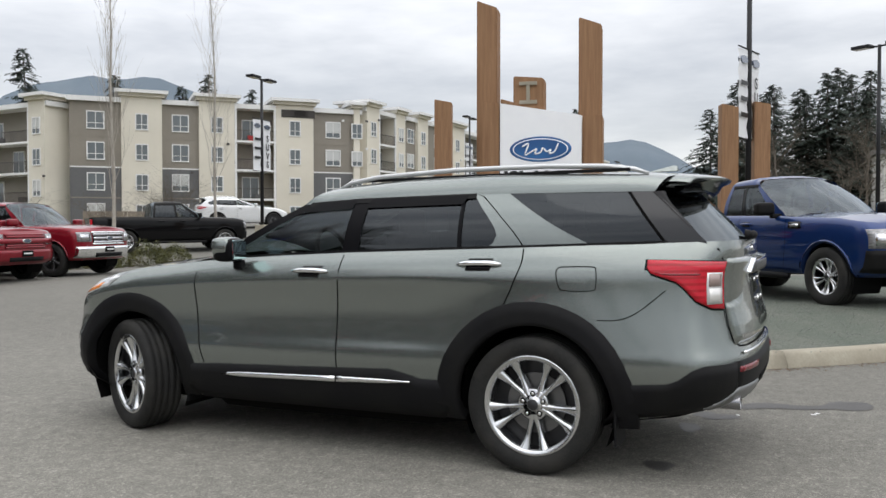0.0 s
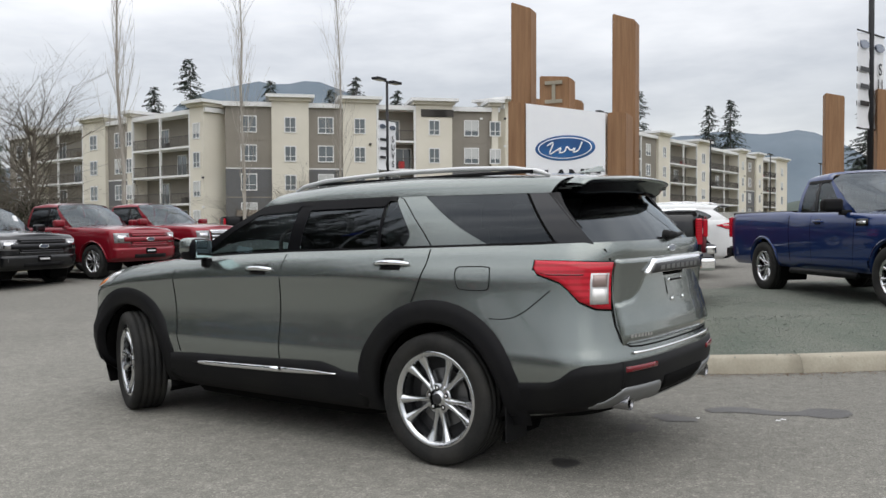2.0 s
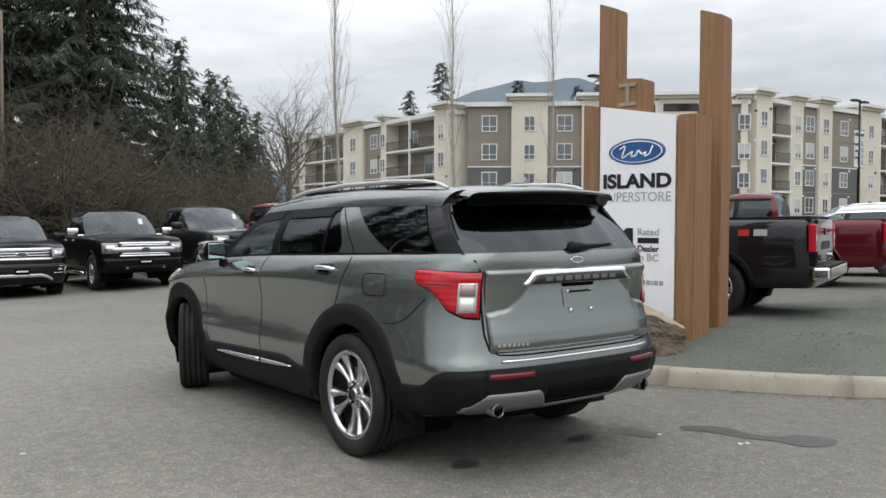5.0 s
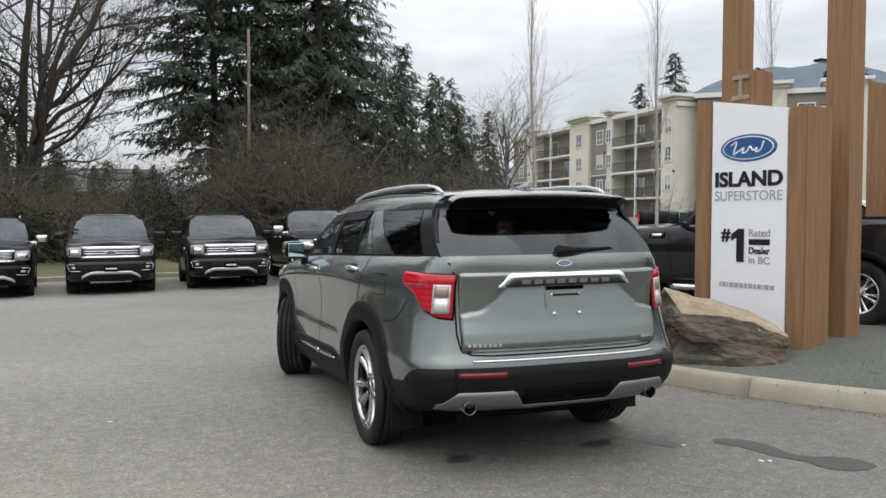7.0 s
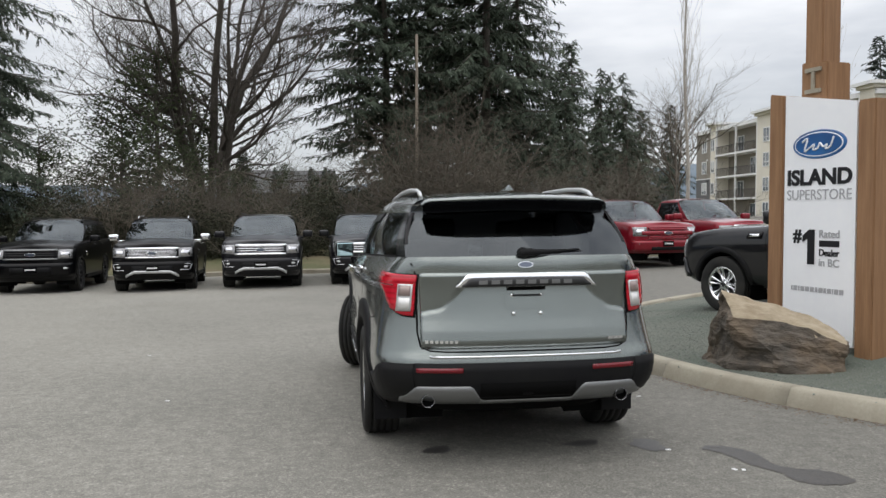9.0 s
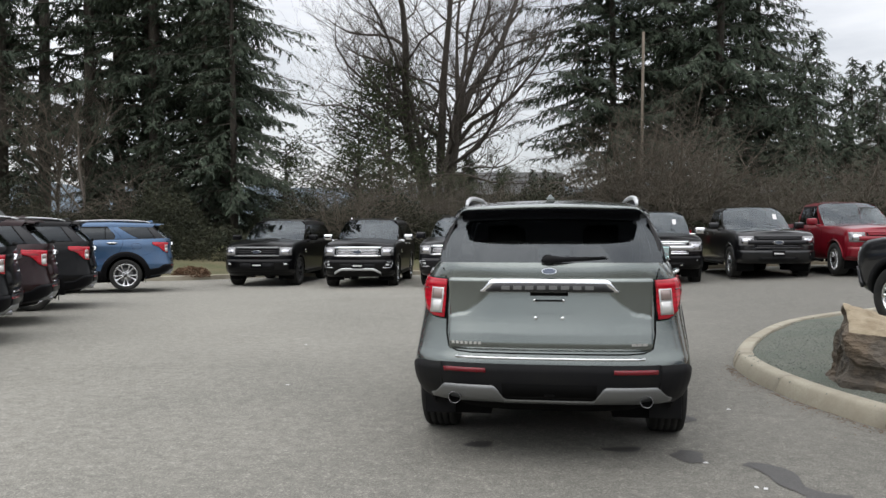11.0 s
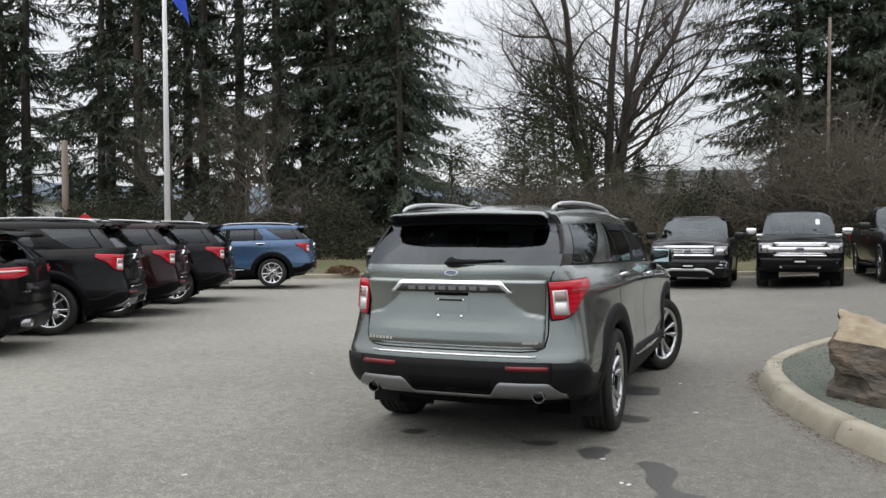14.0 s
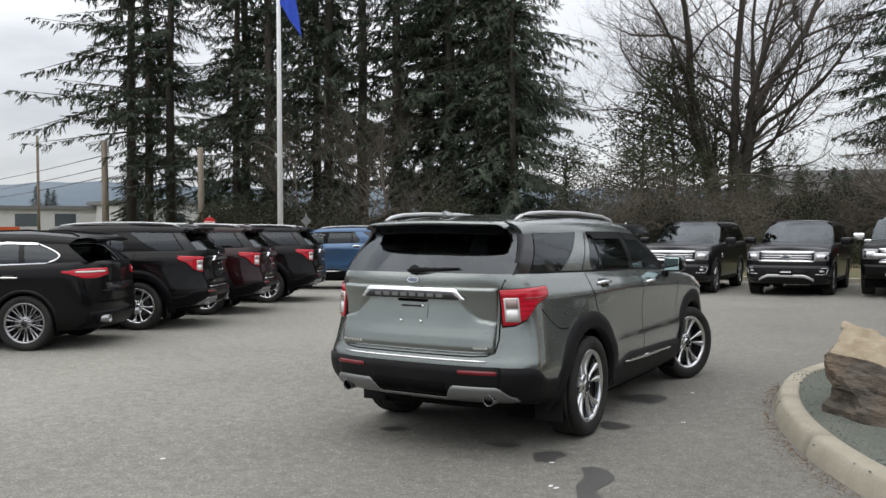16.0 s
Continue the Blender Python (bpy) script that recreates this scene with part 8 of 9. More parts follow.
g = box_geo(-4, 4, 0, 7, 0, 2.52)
piece("wall", g[0], g[1], M_SLATE, house, smooth=False)
piece("roof", [(-4.6, -0.6, 2.5), (4.6, -0.6, 2.5), (4.6, 7.6, 2.5), (-4.6, 7.6, 2.5), (-4.6, 3.5, 4.3), (4.6, 3.5, 4.3)], [(0, 1, 5, 4), (2, 3, 4, 5), (1, 2, 5), (3, 0, 4), (3, 2, 1, 0)], M_SLATE, house, smooth=False)


# ---------------------------------------------------------------- far hills
def hills(name, radius, table, label, wob, mat, seed):
    az, el = zip(*table)
    vs, n = [], 361
    for k in range(n):
        a = -180 + 360 * k / (n - 1)
        e = float(np.interp(a, az, el))
        e += wob * (noise.noise(Vector((a * 0.35 * math.pi / 3, seed, 0))) + 0.5 * noise.noise(Vector((a * 1.6, seed, 3)))) * (e * 6)
        for r, f in ((radius * 0.86, 0.0), (radius * 0.93, 0.62), (radius, 1.0), (radius * 1.1, 0.8)):
            vs.append((r * math.cos(radians(a)), r * math.sin(radians(a)), radius * max(0.004, e) * f - 4 * (f == 0)))
    tagged(piece(name, vs, grid_faces(n, 4), mat), label, "hill", kind="structure")


hills("far_hills", 1700, [(-180, 0.02), (-90, 0.015), (-25, 0.02), (2, 0.05), (9.2, 0.066), (10.5, 0.084), (13, 0.098), (18, 0.10), (24, 0.092), (32, 0.09), (37, 0.11), (39.5, 0.138), (41.5, 0.158), (43, 0.166), (44.7, 0.176), (46, 0.174), (47.4, 0.167), (49.2, 0.170), (50.3, 0.169), (51.4, 0.164), (52.4, 0.151), (53.4, 0.140), (56, 0.10), (64, 0.07), (90, 0.05), (120, 0.05), (146, 0.055), (160, 0.04), (180, 0.02)], "wooded hills on the horizon, haze painted into their colour", 0.012, M_HILL, 2)
hills("near_woods", 420, [(-180, 0.012), (-60, 0.02), (0, 0.022), (60, 0.02), (130, 0.022), (180, 0.012)], "low line of distant woods", 0.05, M_NEEDLEB, 5)


# ---------------------------------------------------------------- trees
def fir_geo(H, spread, seed, nb, ns, droop=0.35, bare=0.12, thin=0.0, cut=6, fat=1.0):
    """A fir: tapered trunk; branches in rough whorls, each hung with many small jagged sprays."""
    rnd = random.Random(seed)
    trunk = tube([(0, 0, -0.5), (0.02 * H * rnd.uniform(-.3, .3), 0, H * 0.35), (0, 0.01 * H, H * 0.7), (0, 0, H)], [0.0085 * H + 0.05, 0.0068 * H + 0.03, 0.0045 * H, 0.001 * H], 8)
    vs, fs, limbs = [], [], []
    for b in range(nb):
        t = bare + (1 - bare) * ((b + rnd.random()) / nb) ** 0.95
        z = H * t
        a = rnd.uniform(0, 2 * math.pi)
        L = spread * (1 - t) ** 0.75 * rnd.uniform(0.55, 1.15) + 0.25
        if t < bare + 0.12:
            L *= rnd.uniform(0.4, 1.0)
        if rnd.random() < thin:
            continue
        ca, sa = math.cos(a), math.sin(a)
        lift = rnd.uniform(-0.22, 0.30) * (0.5 + t)
        pts = []
        for k in range(5):
            s = k / 4
            pts.append((ca * L * s, sa * L * s, z + L * (lift * s - droop * s * s + 0.08 * max(0, s - 0.75) * 4)))
        limbs.append(tube([pts[0], pts[2], pts[4]], [0.02 + 0.008 * L, 0.014 + 0.004 * L, 0.006], 3, False))
        n = max(6, int(ns * L / spread * 1.2))
        for i in range(n):
            s = 0.12 + 0.9 * (i + rnd.random()) / n
            side = rnd.choice((-1, 1))
            wl = (0.42 + 0.45 * (1 - s)) * rnd.uniform(0.45, 1.2) * (0.52 + 0.08 * L)
            da = side * rnd.uniform(0.35, 1.25)
            px, py = ca * L * s, sa * L * s
            pz = z + L * (lift * s - droop * s * s + 0.08 * max(0, s - 0.75) * 4)
            dx, dy = math.cos(a + da), math.sin(a + da)
            dz = rnd.uniform(-1.25, 0.12)
            for q in range(cut):
                u = (q + rnd.random()) / cut
                sl = wl * (0.62 - 0.36 * u) * rnd.uniform(0.7, 1.2)
                b2 = a + da + (0.75 if q % 2 else -0.75) * rnd.uniform(0.3, 1.2)
                ex, ey, ez = math.cos(b2), math.sin(b2), dz - rnd.uniform(0.0, 0.55)
                bx, by, bz = px + dx * wl * u, py + dy * wl * u, pz + dz * wl * u
                hw = fat * (sl * rnd.uniform(0.12, 0.20) + 0.015)
                o = len(vs)
                vs += [(bx - ey * hw, by + ex * hw, bz + hw * 0.5), (bx + ey * hw, by - ex * hw, bz - hw * 0.5), (bx + ex * sl, by + ey * sl, bz + ez * sl)]
                fs.append((o, o + 1, o + 2))
    limbs = join_geo(*limbs)
    return join_geo(trunk, limbs), (vs, fs)


def fir_kind(name, H, spread, seed, nb, ns, mat=M_NEEDLE, **kw):
    w, c = fir_geo(H, spread, seed, nb, ns, **kw)
    return mesh_of("trunk", w[0], w[1], M_BARK), mesh_of("crown", c[0], c[1], mat, False)


def plant(kind, x, y, s, turn, name, label, group, z=None, cat="tree", wide=1.0):
    rt = root(name, Matrix.Translation((x, y, (ground_z(x, y) if z is None else z) - 0.05)) @ Matrix.Rotation(turn, 4, "Z") @ Matrix.Diagonal((s * wide, s * wide, s, 1)), label, cat, group)
    for nm, me in zip(("trunk", "crown"), kind):
        o = new(nm, me)
        o.parent = rt
    return rt


def grow(rnd, p, d, L, r, level, maxl, segs, up, spread_, kids):
    """Bare branches, recursively; collects tubes."""
    pts, rad = [p], [r]
    n = 4 if level < 2 else 3
    for k in range(n):
        d = (d + Vector((rnd.gauss(0, 1), rnd.gauss(0, 1), rnd.gauss(0, 1))) * 0.13 + Vector((0, 0, up * 0.10))).normalized()
        p = p + d * (L / n)
        pts.append(p)
        rad.append(max(0.0035, r * (1 - 0.62 * (k + 1) / n)))
    segs.append((pts, rad, 7 if level == 0 else 5 if level == 1 else 3))
    if level < maxl:
        for i in range(kids[level]):
            t = 0.25 + 0.75 * (i + rnd.random()) / kids[level] if level else 0.3 + 0.68 * (i + rnd.random()) / kids[level]
            j = min(int(t * n), n - 1)
            q = pts[j].lerp(pts[j + 1], t * n - j)
            side = Vector((rnd.gauss(0, 1), rnd.gauss(0, 1), rnd.gauss(0, 0.4))).normalized()
            nd = (d * (1 - spread_) + side * spread_ + Vector((0, 0, up * 0.25))).normalized()
            grow(rnd, q, nd, L * rnd.uniform(0.45, 0.72), max(0.004, rad[j] * rnd.uniform(0.45, 0.7)), level + 1, maxl, segs, up, spread_, kids)


def bare_kind(H, r, seed, up, spread_, kids, mat, trunk_share=0.55):
    rnd = random.Random(seed)
    segs = []
    grow(rnd, Vector((0, 0, -0.3)), Vector((0, 0, 1)), H * trunk_share + 0.3, r, 0, len(kids), segs, up, spread_, kids)
    wood_ = join_geo(*[tube(p, q, s, False) for p, q, s in segs if s == 7])
    twig = join_geo(*[tube(p, q, s, False) for p, q, s in segs if s < 7])
    return mesh_of("trunk", wood_[0], wood_[1], mat), mesh_of("crown", twig[0], twig[1], M_TWIG if mat is not M_BARKP else M_BARKP)


def plant_bare(kind, x, y, s, turn, name, label, group, z=None):
    rt = root(name, Matrix.Translation((x, y, (ground_z(x, y) if z is None else z) - 0.05)) @ Matrix.Rotation(turn, 4, "Z") @ Matrix.Diagonal((s, s, s, 1)), label, "tree", group)
    for me in kind:
        o = new(me.name.split(".")[0], me)
        o.parent = rt
    return rt


FIRS = [fir_kind("fir", 38, 5.8, 11, 300, 50, bare=0.07, thin=0.34, droop=0.30), fir_kind("fir", 40, 5.2, 12, 290, 50, bare=0.10, thin=0.42, droop=0.26), fir_kind("fir", 36, 6.2, 13, 300, 52, bare=0.05, thin=0.36, droop=0.34)]
BIGFIR = [fir_kind("fir", 34, 10.5, 21, 290, 78, droop=0.26, bare=0.06, thin=0.06), fir_kind("fir", 34, 9.5, 22, 290, 78, droop=0.32, bare=0.04, thin=0.06)]
SMALLFIR = fir_kind("fir", 12, 3.9, 31, 130, 24, M_NEEDLE, bare=0.03, droop=0.45, thin=0.15, fat=1.2)
CEDAR = fir_kind("fir", 10, 3.3, 33, 160, 24, M_NEEDLE, bare=0.0, droop=0.45, fat=1.2)
FARFIR = fir_kind("fir", 20, 4.6, 41, 230, 22, M_NEEDLEB, bare=0.02, cut=5, fat=1.9, droop=0.42)
DENSEFIR = fir_kind("fir", 22, 4.5, 35, 240, 50, M_NEEDLE, bare=0.0, droop=0.36, thin=0.30)
rnd_t = random.Random(77)
WOODS = "firs along the edge of the lot"
PINE = [fir_kind("fir", 42, 11.5, 51, 190, 62, bare=0.14, thin=0.40, droop=0.16), fir_kind("fir", 40, 9.5, 52, 170, 60, bare=0.12, thin=0.45, droop=0.16)]
for x, y, s, k in ((-52.3, 38.4, 1.0, 0), (-50.0, 38.2, 0.95, 1), (-30.3, 39.2, 0.95, 1)):
    plant(PINE[k], x, y, s, rnd_t.uniform(0, 6), "pine_tree", "tall ragged pine with long level branches", WOODS)
for x, y, s in ((-47.3, 38, 1.0), (-43.5, 42, 1.1), (-41, 38.5, 0.9), (-37.3, 38, 0.98), (-32.1, 38, 1.0), (-26.6, 38, 0.95), (-24.6, 40.6, 1.05), (-22.7, 38, 0.98), (-20.6, 42, 1.02), (-18.6, 38, 0.92),
                (-30, 47, 1.1), (-40.5, 47, 1.1)):
    plant(rnd_t.choice(FIRS), x, y, s * rnd_t.uniform(0.95, 1.08), rnd_t.uniform(0, 6), "fir_tree", "tall dark fir with drooping branches", WOODS)
for x, y, s in ((-20.5, 34.5, 0.6), (-24.5, 35.5, 0.6), (-29, 35.5, 0.65), (-34.5, 35, 0.6), (-40, 35, 0.6), (-6.0, 46.5, 0.5), (15.2, 42.5, 0.62), (11.6, 40.5, 0.62), (17.8, 44.5, 0.56), (8.2, 39.5, 0.6), (-1.0, 39.5, 0.36), (2.6, 39, 0.55), (-1.8, 42.0, 0.36), (-4.0, 45.5, 0.36)):
    plant(CEDAR, x, y, s, rnd_t.uniform(0, 6), "cedar_tree", "dense dark evergreen reaching to the ground", WOODS)
for x, y, s in ((-16.3, 33.6, 0.86), (-18.9, 36.2, 0.95)):
    plant(DENSEFIR, x, y, s, rnd_t.uniform(0, 6), "fir_tree", "dense dark fir with boughs down to the ground", WOODS)
for x, y, s, k in ((3.1, 52.0, 0.86, 0), (10.2, 52.0, 1.0, 1), (6.6, 56, 0.9, 0), (14.0, 58, 0.8, 1)):
    plant(BIGFIR[k], x, y, s, rnd_t.uniform(0, 6), "fir_tree", "very large fir with long drooping boughs", WOODS)
for x, y, s in ((13.5, 44, 0.8), (15.5, 49, 1.0), (18.5, 52, 0.9), (21.0, 57, 0.95), (23.1, 60, 1.0), (30, 67, 0.5), (27, 65, 0.8), (7.5, 40, 0.5), (12.2, 38, 0.5), (17.0, 43, 0.6)):
    plant(SMALLFIR, x, y, s, rnd_t.uniform(0, 6), "young_cedar", "young evergreen with soft green foliage", WOODS)


def holly_kind(H, rad, n, leaves, seed):
    """An open broadleaf evergreen: a crooked stem, rising limbs, and loose clumps of small leaves along them."""
    rnd = random.Random(seed)
    wood_ = [tube([(0, 0, -0.3), (0.1, 0.05, H * 0.3), (-0.05, 0.1, H * 0.65), (0.1, 0, H)], [0.13, 0.10, 0.06, 0.015], 7, False)]
    vs, fs = [], []
    for k in range(n):
        t = 0.08 + 0.90 * (k + rnd.random()) / n
        a = rnd.uniform(0, 2 * math.pi)
        L = rad * (0.35 + 1.15 * math.sin(math.pi * min(1, t * 0.85 + 0.15)) ** 0.8) * rnd.uniform(0.45, 1.1)
        p0 = Vector((0, 0, H * t * 0.92))
        p1 = p0 + Vector((math.cos(a) * L * 0.6, math.sin(a) * L * 0.6, L * rnd.uniform(0.05, 0.4)))
        p2 = p0 + Vector((math.cos(a) * L, math.sin(a) * L, L * rnd.uniform(0.0, 0.6)))
        wood_.append(tube([p0, p1, p2], [0.04, 0.025, 0.008], 4, False))
        for q in range(leaves):
            s_ = rnd.uniform(0.25, 1.08)
            c = p0.lerp(p1, s_ / 0.6) if s_ < 0.6 else p1.lerp(p2, (s_ - 0.6) / 0.4)
            c = c + Vector((rnd.gauss(0, 1), rnd.gauss(0, 1), rnd.gauss(-0.15, 1))) * 0.26
            u = Vector((rnd.gauss(0, 1), rnd.gauss(0, 1), rnd.gauss(0, 0.7))).normalized()
            w = u.cross(Vector((rnd.gauss(0, 1), rnd.gauss(0, 1), rnd.gauss(0, 1)))).normalized()
            z = rnd.uniform(0.05, 0.12)
            o = len(vs)
            vs += [c - u * z, c + w * z * 0.45, c + u * z, c - w * z * 0.45]
            fs.append((o, o + 1, o + 2, o + 3))
    g_ = join_geo(*wood_)
    return mesh_of("trunk", g_[0], g_[1], M_BARK), mesh_of("crown", vs, fs, M_CEDARLEAF, False)


HOLLY = [holly_kind(9.5, 2.6, 70, 75, 61), holly_kind(8.0, 3.0, 64, 85, 62)]
for x, y, s, k in ((-9.9, 40.6, 1.12, 0), (-12.0, 42.0, 1.0, 1), (-8.3, 38.8, 0.62, 1), (-5.6, 39.0, 0.45, 1), (-3.4, 41.0, 0.42, 0), (-11.0, 37.2, 0.66, 1), (-1.0, 44.0, 0.42, 1), (-14.8, 37.0, 0.7, 1), (-9.0, 46.5, 1.1, 1)):
    plant(HOLLY[k], x, y, s, rnd_t.uniform(0, 6), "evergreen_tree", "open broadleaf evergreen with small dark leaves", WOODS)
FARW = "firs far beyond the buildings"
for x, y, s in ((67.6, 98.9, 1.0), (71.4, 96.0, 1.2), (80.0, 88.7, 1.06), (86.2, 82.6, 1.0), (88.6, 80.0, 1.09), (92.5, 75.4, 0.99), (143, 59, 1.2), (166, 53.5, 1.15), (168, 49.8, 1.2), (52, 118, 0.9), (44, 110, 0.8), (120, 75, 0.75),
                (84, 11, 0.75), (87, 8.5, 0.95), (92, 9, 0.8), (86, 5, 0.9), (95, 3, 0.95), (88, 2, 0.85), (90, -1, 1.02), (84, -3.5, 0.8), (96, -4, 1.05), (88, -6.5, 0.95), (92, -9, 0.9), (86, -12, 0.85), (92, -14, 0.95), (86, -17, 1.0), (94, -20, 1.05), (82, -24, 0.9), (88, -30, 1.0), (90, 6, 0.9), (86, 0, 0.95), (93, -2, 1.0), (89, -9, 1.0),
                (-62, 47, 0.40), (-58, 43, 0.42), (-66, 55, 0.42), (-110, 70, 0.34), (-118, 62, 0.34), (-125, 78, 0.4), (-104, 82, 0.4), (-135, 88, 0.4), (-98, 76, 0.36)):
    low = abs(y) < 31
    plant(FARFIR, x, y, s * (0.74 if low else 1.0), rnd_t.uniform(0, 6), "fir_tree", "distant fir with an uneven outline", FARW, wide=1.7 if low else 1.25)



def many_stems(H, r, n, lean, seed, kids, up, spread_, mat):
    """A leafless tree of several rising stems from one foot."""
    rnd = random.Random(seed)
    segs = []
    for k in range(n):
        a = 2 * math.pi * (k + rnd.uniform(-.3, .3)) / n
        ln = lean * rnd.uniform(0.35, 1.1)
        d = Vector((math.cos(a) * ln, math.sin(a) * ln, 1)).normalized()
        grow(rnd, Vector((math.cos(a) * r, math.sin(a) * r, -0.3)), d, H * rnd.uniform(0.7, 0.95), r * rnd.uniform(0.5, 0.85), 0, len(kids), segs, up, spread_, kids)
    w = join_geo(*[tube(p, q, s, False) for p, q, s in segs if s == 7])
    t = join_geo(*[tube(p, q, s, False) for p, q, s in segs if s < 7])
    return mesh_of("trunk", w[0], w[1], mat), mesh_of("crown", t[0], t[1], M_TWIG if mat is not M_BARKP else M_BARKP)


def poplar_kind(H, seed):
    """A slender stem with short, almost upright branches all the way."""
    rnd = random.Random(seed)
    stem = [Vector((0.06 * math.sin(k), 0.05 * math.cos(1.7 * k), H * k / 8)) for k in range(9)]
    segs = [(stem, [0.075 * (1 - 0.93 * k / 8) for k in range(9)], 7)]
    for i in range(30):
        t = 0.16 + 0.80 * (i + rnd.random()) / 30
        p = stem[0].lerp(stem[8], t)
        a, tilt = rnd.uniform(0, 6.28), rnd.uniform(0.10, 0.24)
        L = H * (0.10 + 0.17 * (1 - t)) * rnd.uniform(0.6, 1.2)
        d = Vector((math.cos(a) * tilt, math.sin(a) * tilt, 1)).normalized()
        grow(rnd, p, d, L, 0.014 * (1.25 - t), 1, 3, segs, 1.0, 0.18, (0, 3, 2))
    w = join_geo(*[tube(p, q, s, False) for p, q, s in segs if s == 7])
    t = join_geo(*[tube(p, q, s, False) for p, q, s in segs if s < 7])
    return mesh_of("trunk", w[0], w[1], M_BARKP), mesh_of("crown", t[0], t[1], M_BARKP)


def maple_kind(seed):
    """A clump of stout crooked stems from one foot, with long arching side limbs and fine twigs."""
    rnd = random.Random(seed)
    stems, segs = [], []
    for a, lean, L, r in ((3.3, 0.11, 20, 0.30), (2.4, 0.04, 22, 0.27), (0.4, 0.04, 22, 0.30), (5.2, 0.06, 19, 0.22), (0.0, 0.19, 17, 0.20), (1.4, 0.10, 18, 0.21), (4.2, 0.12, 17, 0.18), (3.0, 0.20, 15, 0.16)):
        r *= 1.25
        p = Vector((math.cos(a) * 0.5, math.sin(a) * 0.5, -0.3))
        d = Vector((math.cos(a) * lean, math.sin(a) * lean, 1)).normalized()
        pts, rad = [p], [r * 1.25]
        for k in range(10):
            d = (d + Vector((rnd.gauss(0, 1), rnd.gauss(0, 1), 0)) * 0.10 + Vector((math.cos(a), math.sin(a), 0)) * 0.012 * k * lean).normalized()
            p = p + d * (L / 10)
            pts.append(p)
            rad.append(r * (1 - 0.88 * (k + 1) / 10))
        stems.append(tube(pts, rad, 8, False))
        for i in range(14):
            t = 0.20 + 0.78 * (i + rnd.random()) / 14
            j = min(int(t * 10), 9)
            q = pts[j].lerp(pts[j + 1], t * 10 - j)
            b = a + rnd.gauss(0, 1.1)
            dl = Vector((math.cos(b), math.sin(b), rnd.uniform(0.30, 1.15))).normalized()
            LL = (9.5 * (1 - t) + 2.2) * rnd.uniform(0.55, 1.1)
            lp, lr = [q], [max(0.02, rad[j] * rnd.uniform(0.35, 0.6))]
            for k in range(6):
                dl = (dl + Vector((rnd.gauss(0, 1), rnd.gauss(0, 1), rnd.gauss(0, 1))) * 0.16 + Vector((0, 0, 0.07 * (k - 1)))).normalized()
                lp.append(lp[-1] + dl * (LL / 6))
                lr.append(max(0.006, lr[0] * (1 - 0.85 * (k + 1) / 6)))
            segs.append((lp, lr, 5))
            for m in range(9):
                w = 0.22 + 0.78 * (m + rnd.random()) / 9
                jj = min(int(w * 6), 5)
                qq = lp[jj].lerp(lp[jj + 1], w * 6 - jj)
                nd = (dl + Vector((rnd.gauss(0, 1), rnd.gauss(0, 1), rnd.gauss(0.2, 0.7))) * 0.75).normalized()
                grow(rnd, qq, nd, LL * rnd.uniform(0.20, 0.38), max(0.008, lr[jj] * 0.5), 2, 4, segs, 0.35, 0.5, (0, 0, 5, 2))
    t = join_geo(*[tube(p, q, s, False) for p, q, s in segs])
    return [mesh_of("stem", v, f, M_BARKD) for v, f in stems] + [mesh_of("crown", t[0], t[1], M_BARKD)]


MAPLE = maple_kind(5)
BARE2 = bare_kind(13, 0.15, 6, 0.55, 0.55, (10, 7, 5), M_BARKG, 0.55)
POPLAR = poplar_kind(12.5, 8)
SHRUB = many_stems(4.2, 0.05, 9, 0.75, 9, (6, 6), 0.1, 0.65, M_TWIG)
plant_bare(MAPLE, -7.45, 44.6, 1.0, 0.0, "bare_maple", "large leafless maple with spreading limbs", "leafless trees")
for x, y, s, t in ((20.6, 45, 0.80, 1.0), (22.8, 49, 0.86, 2.0), (-31, 33, 0.8, 1.4), (-26.6, 34.2, 0.85, 2.4), (-24.4, 33.4, 0.8, 0.4), (74, -3, 0.8, 1), (70, -8, 0.9, 2), (76, -12, 0.85, 3), (66, -14, 0.9, 4), (72, 4, 0.8, 5)):
    plant_bare(BARE2, x, y, s, t, "bare_tree", "leafless tree with fine twigs", "leafless trees")
for x, y, s, t in ((11.2, 21.5, 1.0, 0.3), (16.9, 22.2, 1.02, 1.3), (22.6, 22.4, 0.95, 2.3)):
    plant_bare(POPLAR, x, y, s, t, "bare_poplar", "slender leafless poplar with upright pale branches", "leafless poplars")
for k in range(34):
    x = -11 + 24 * (k + rnd_t.random()) / 34
    y = rnd_t.uniform(25.5, 33.0)
    tall = rnd_t.uniform(1.15, 1.6) if 0.5 < x < 6.5 else rnd_t.uniform(0.6, 1.0)
    plant_bare(SHRUB, x, y, tall, rnd_t.uniform(0, 6), "bare_shrub", "tangled brown leafless shrub behind the trucks", "shrubs behind the parked row")
for x, y, s in ((24, 27, 0.6), (28, 30, 0.7), (14.5, 25, 0.6), (19, 25, 0.55), (-24, 30, 1.0), (-20, 31, 1.1), (-28, 31, 0.9), (52, 3, 0.9), (55, -2, 1.0), (50, -6, 1.0)):
    plant_bare(SHRUB, x, y, s, rnd_t.uniform(0, 6), "bare_shrub", "tangled brown leafless shrub behind the trucks", "shrubs behind the parked row")


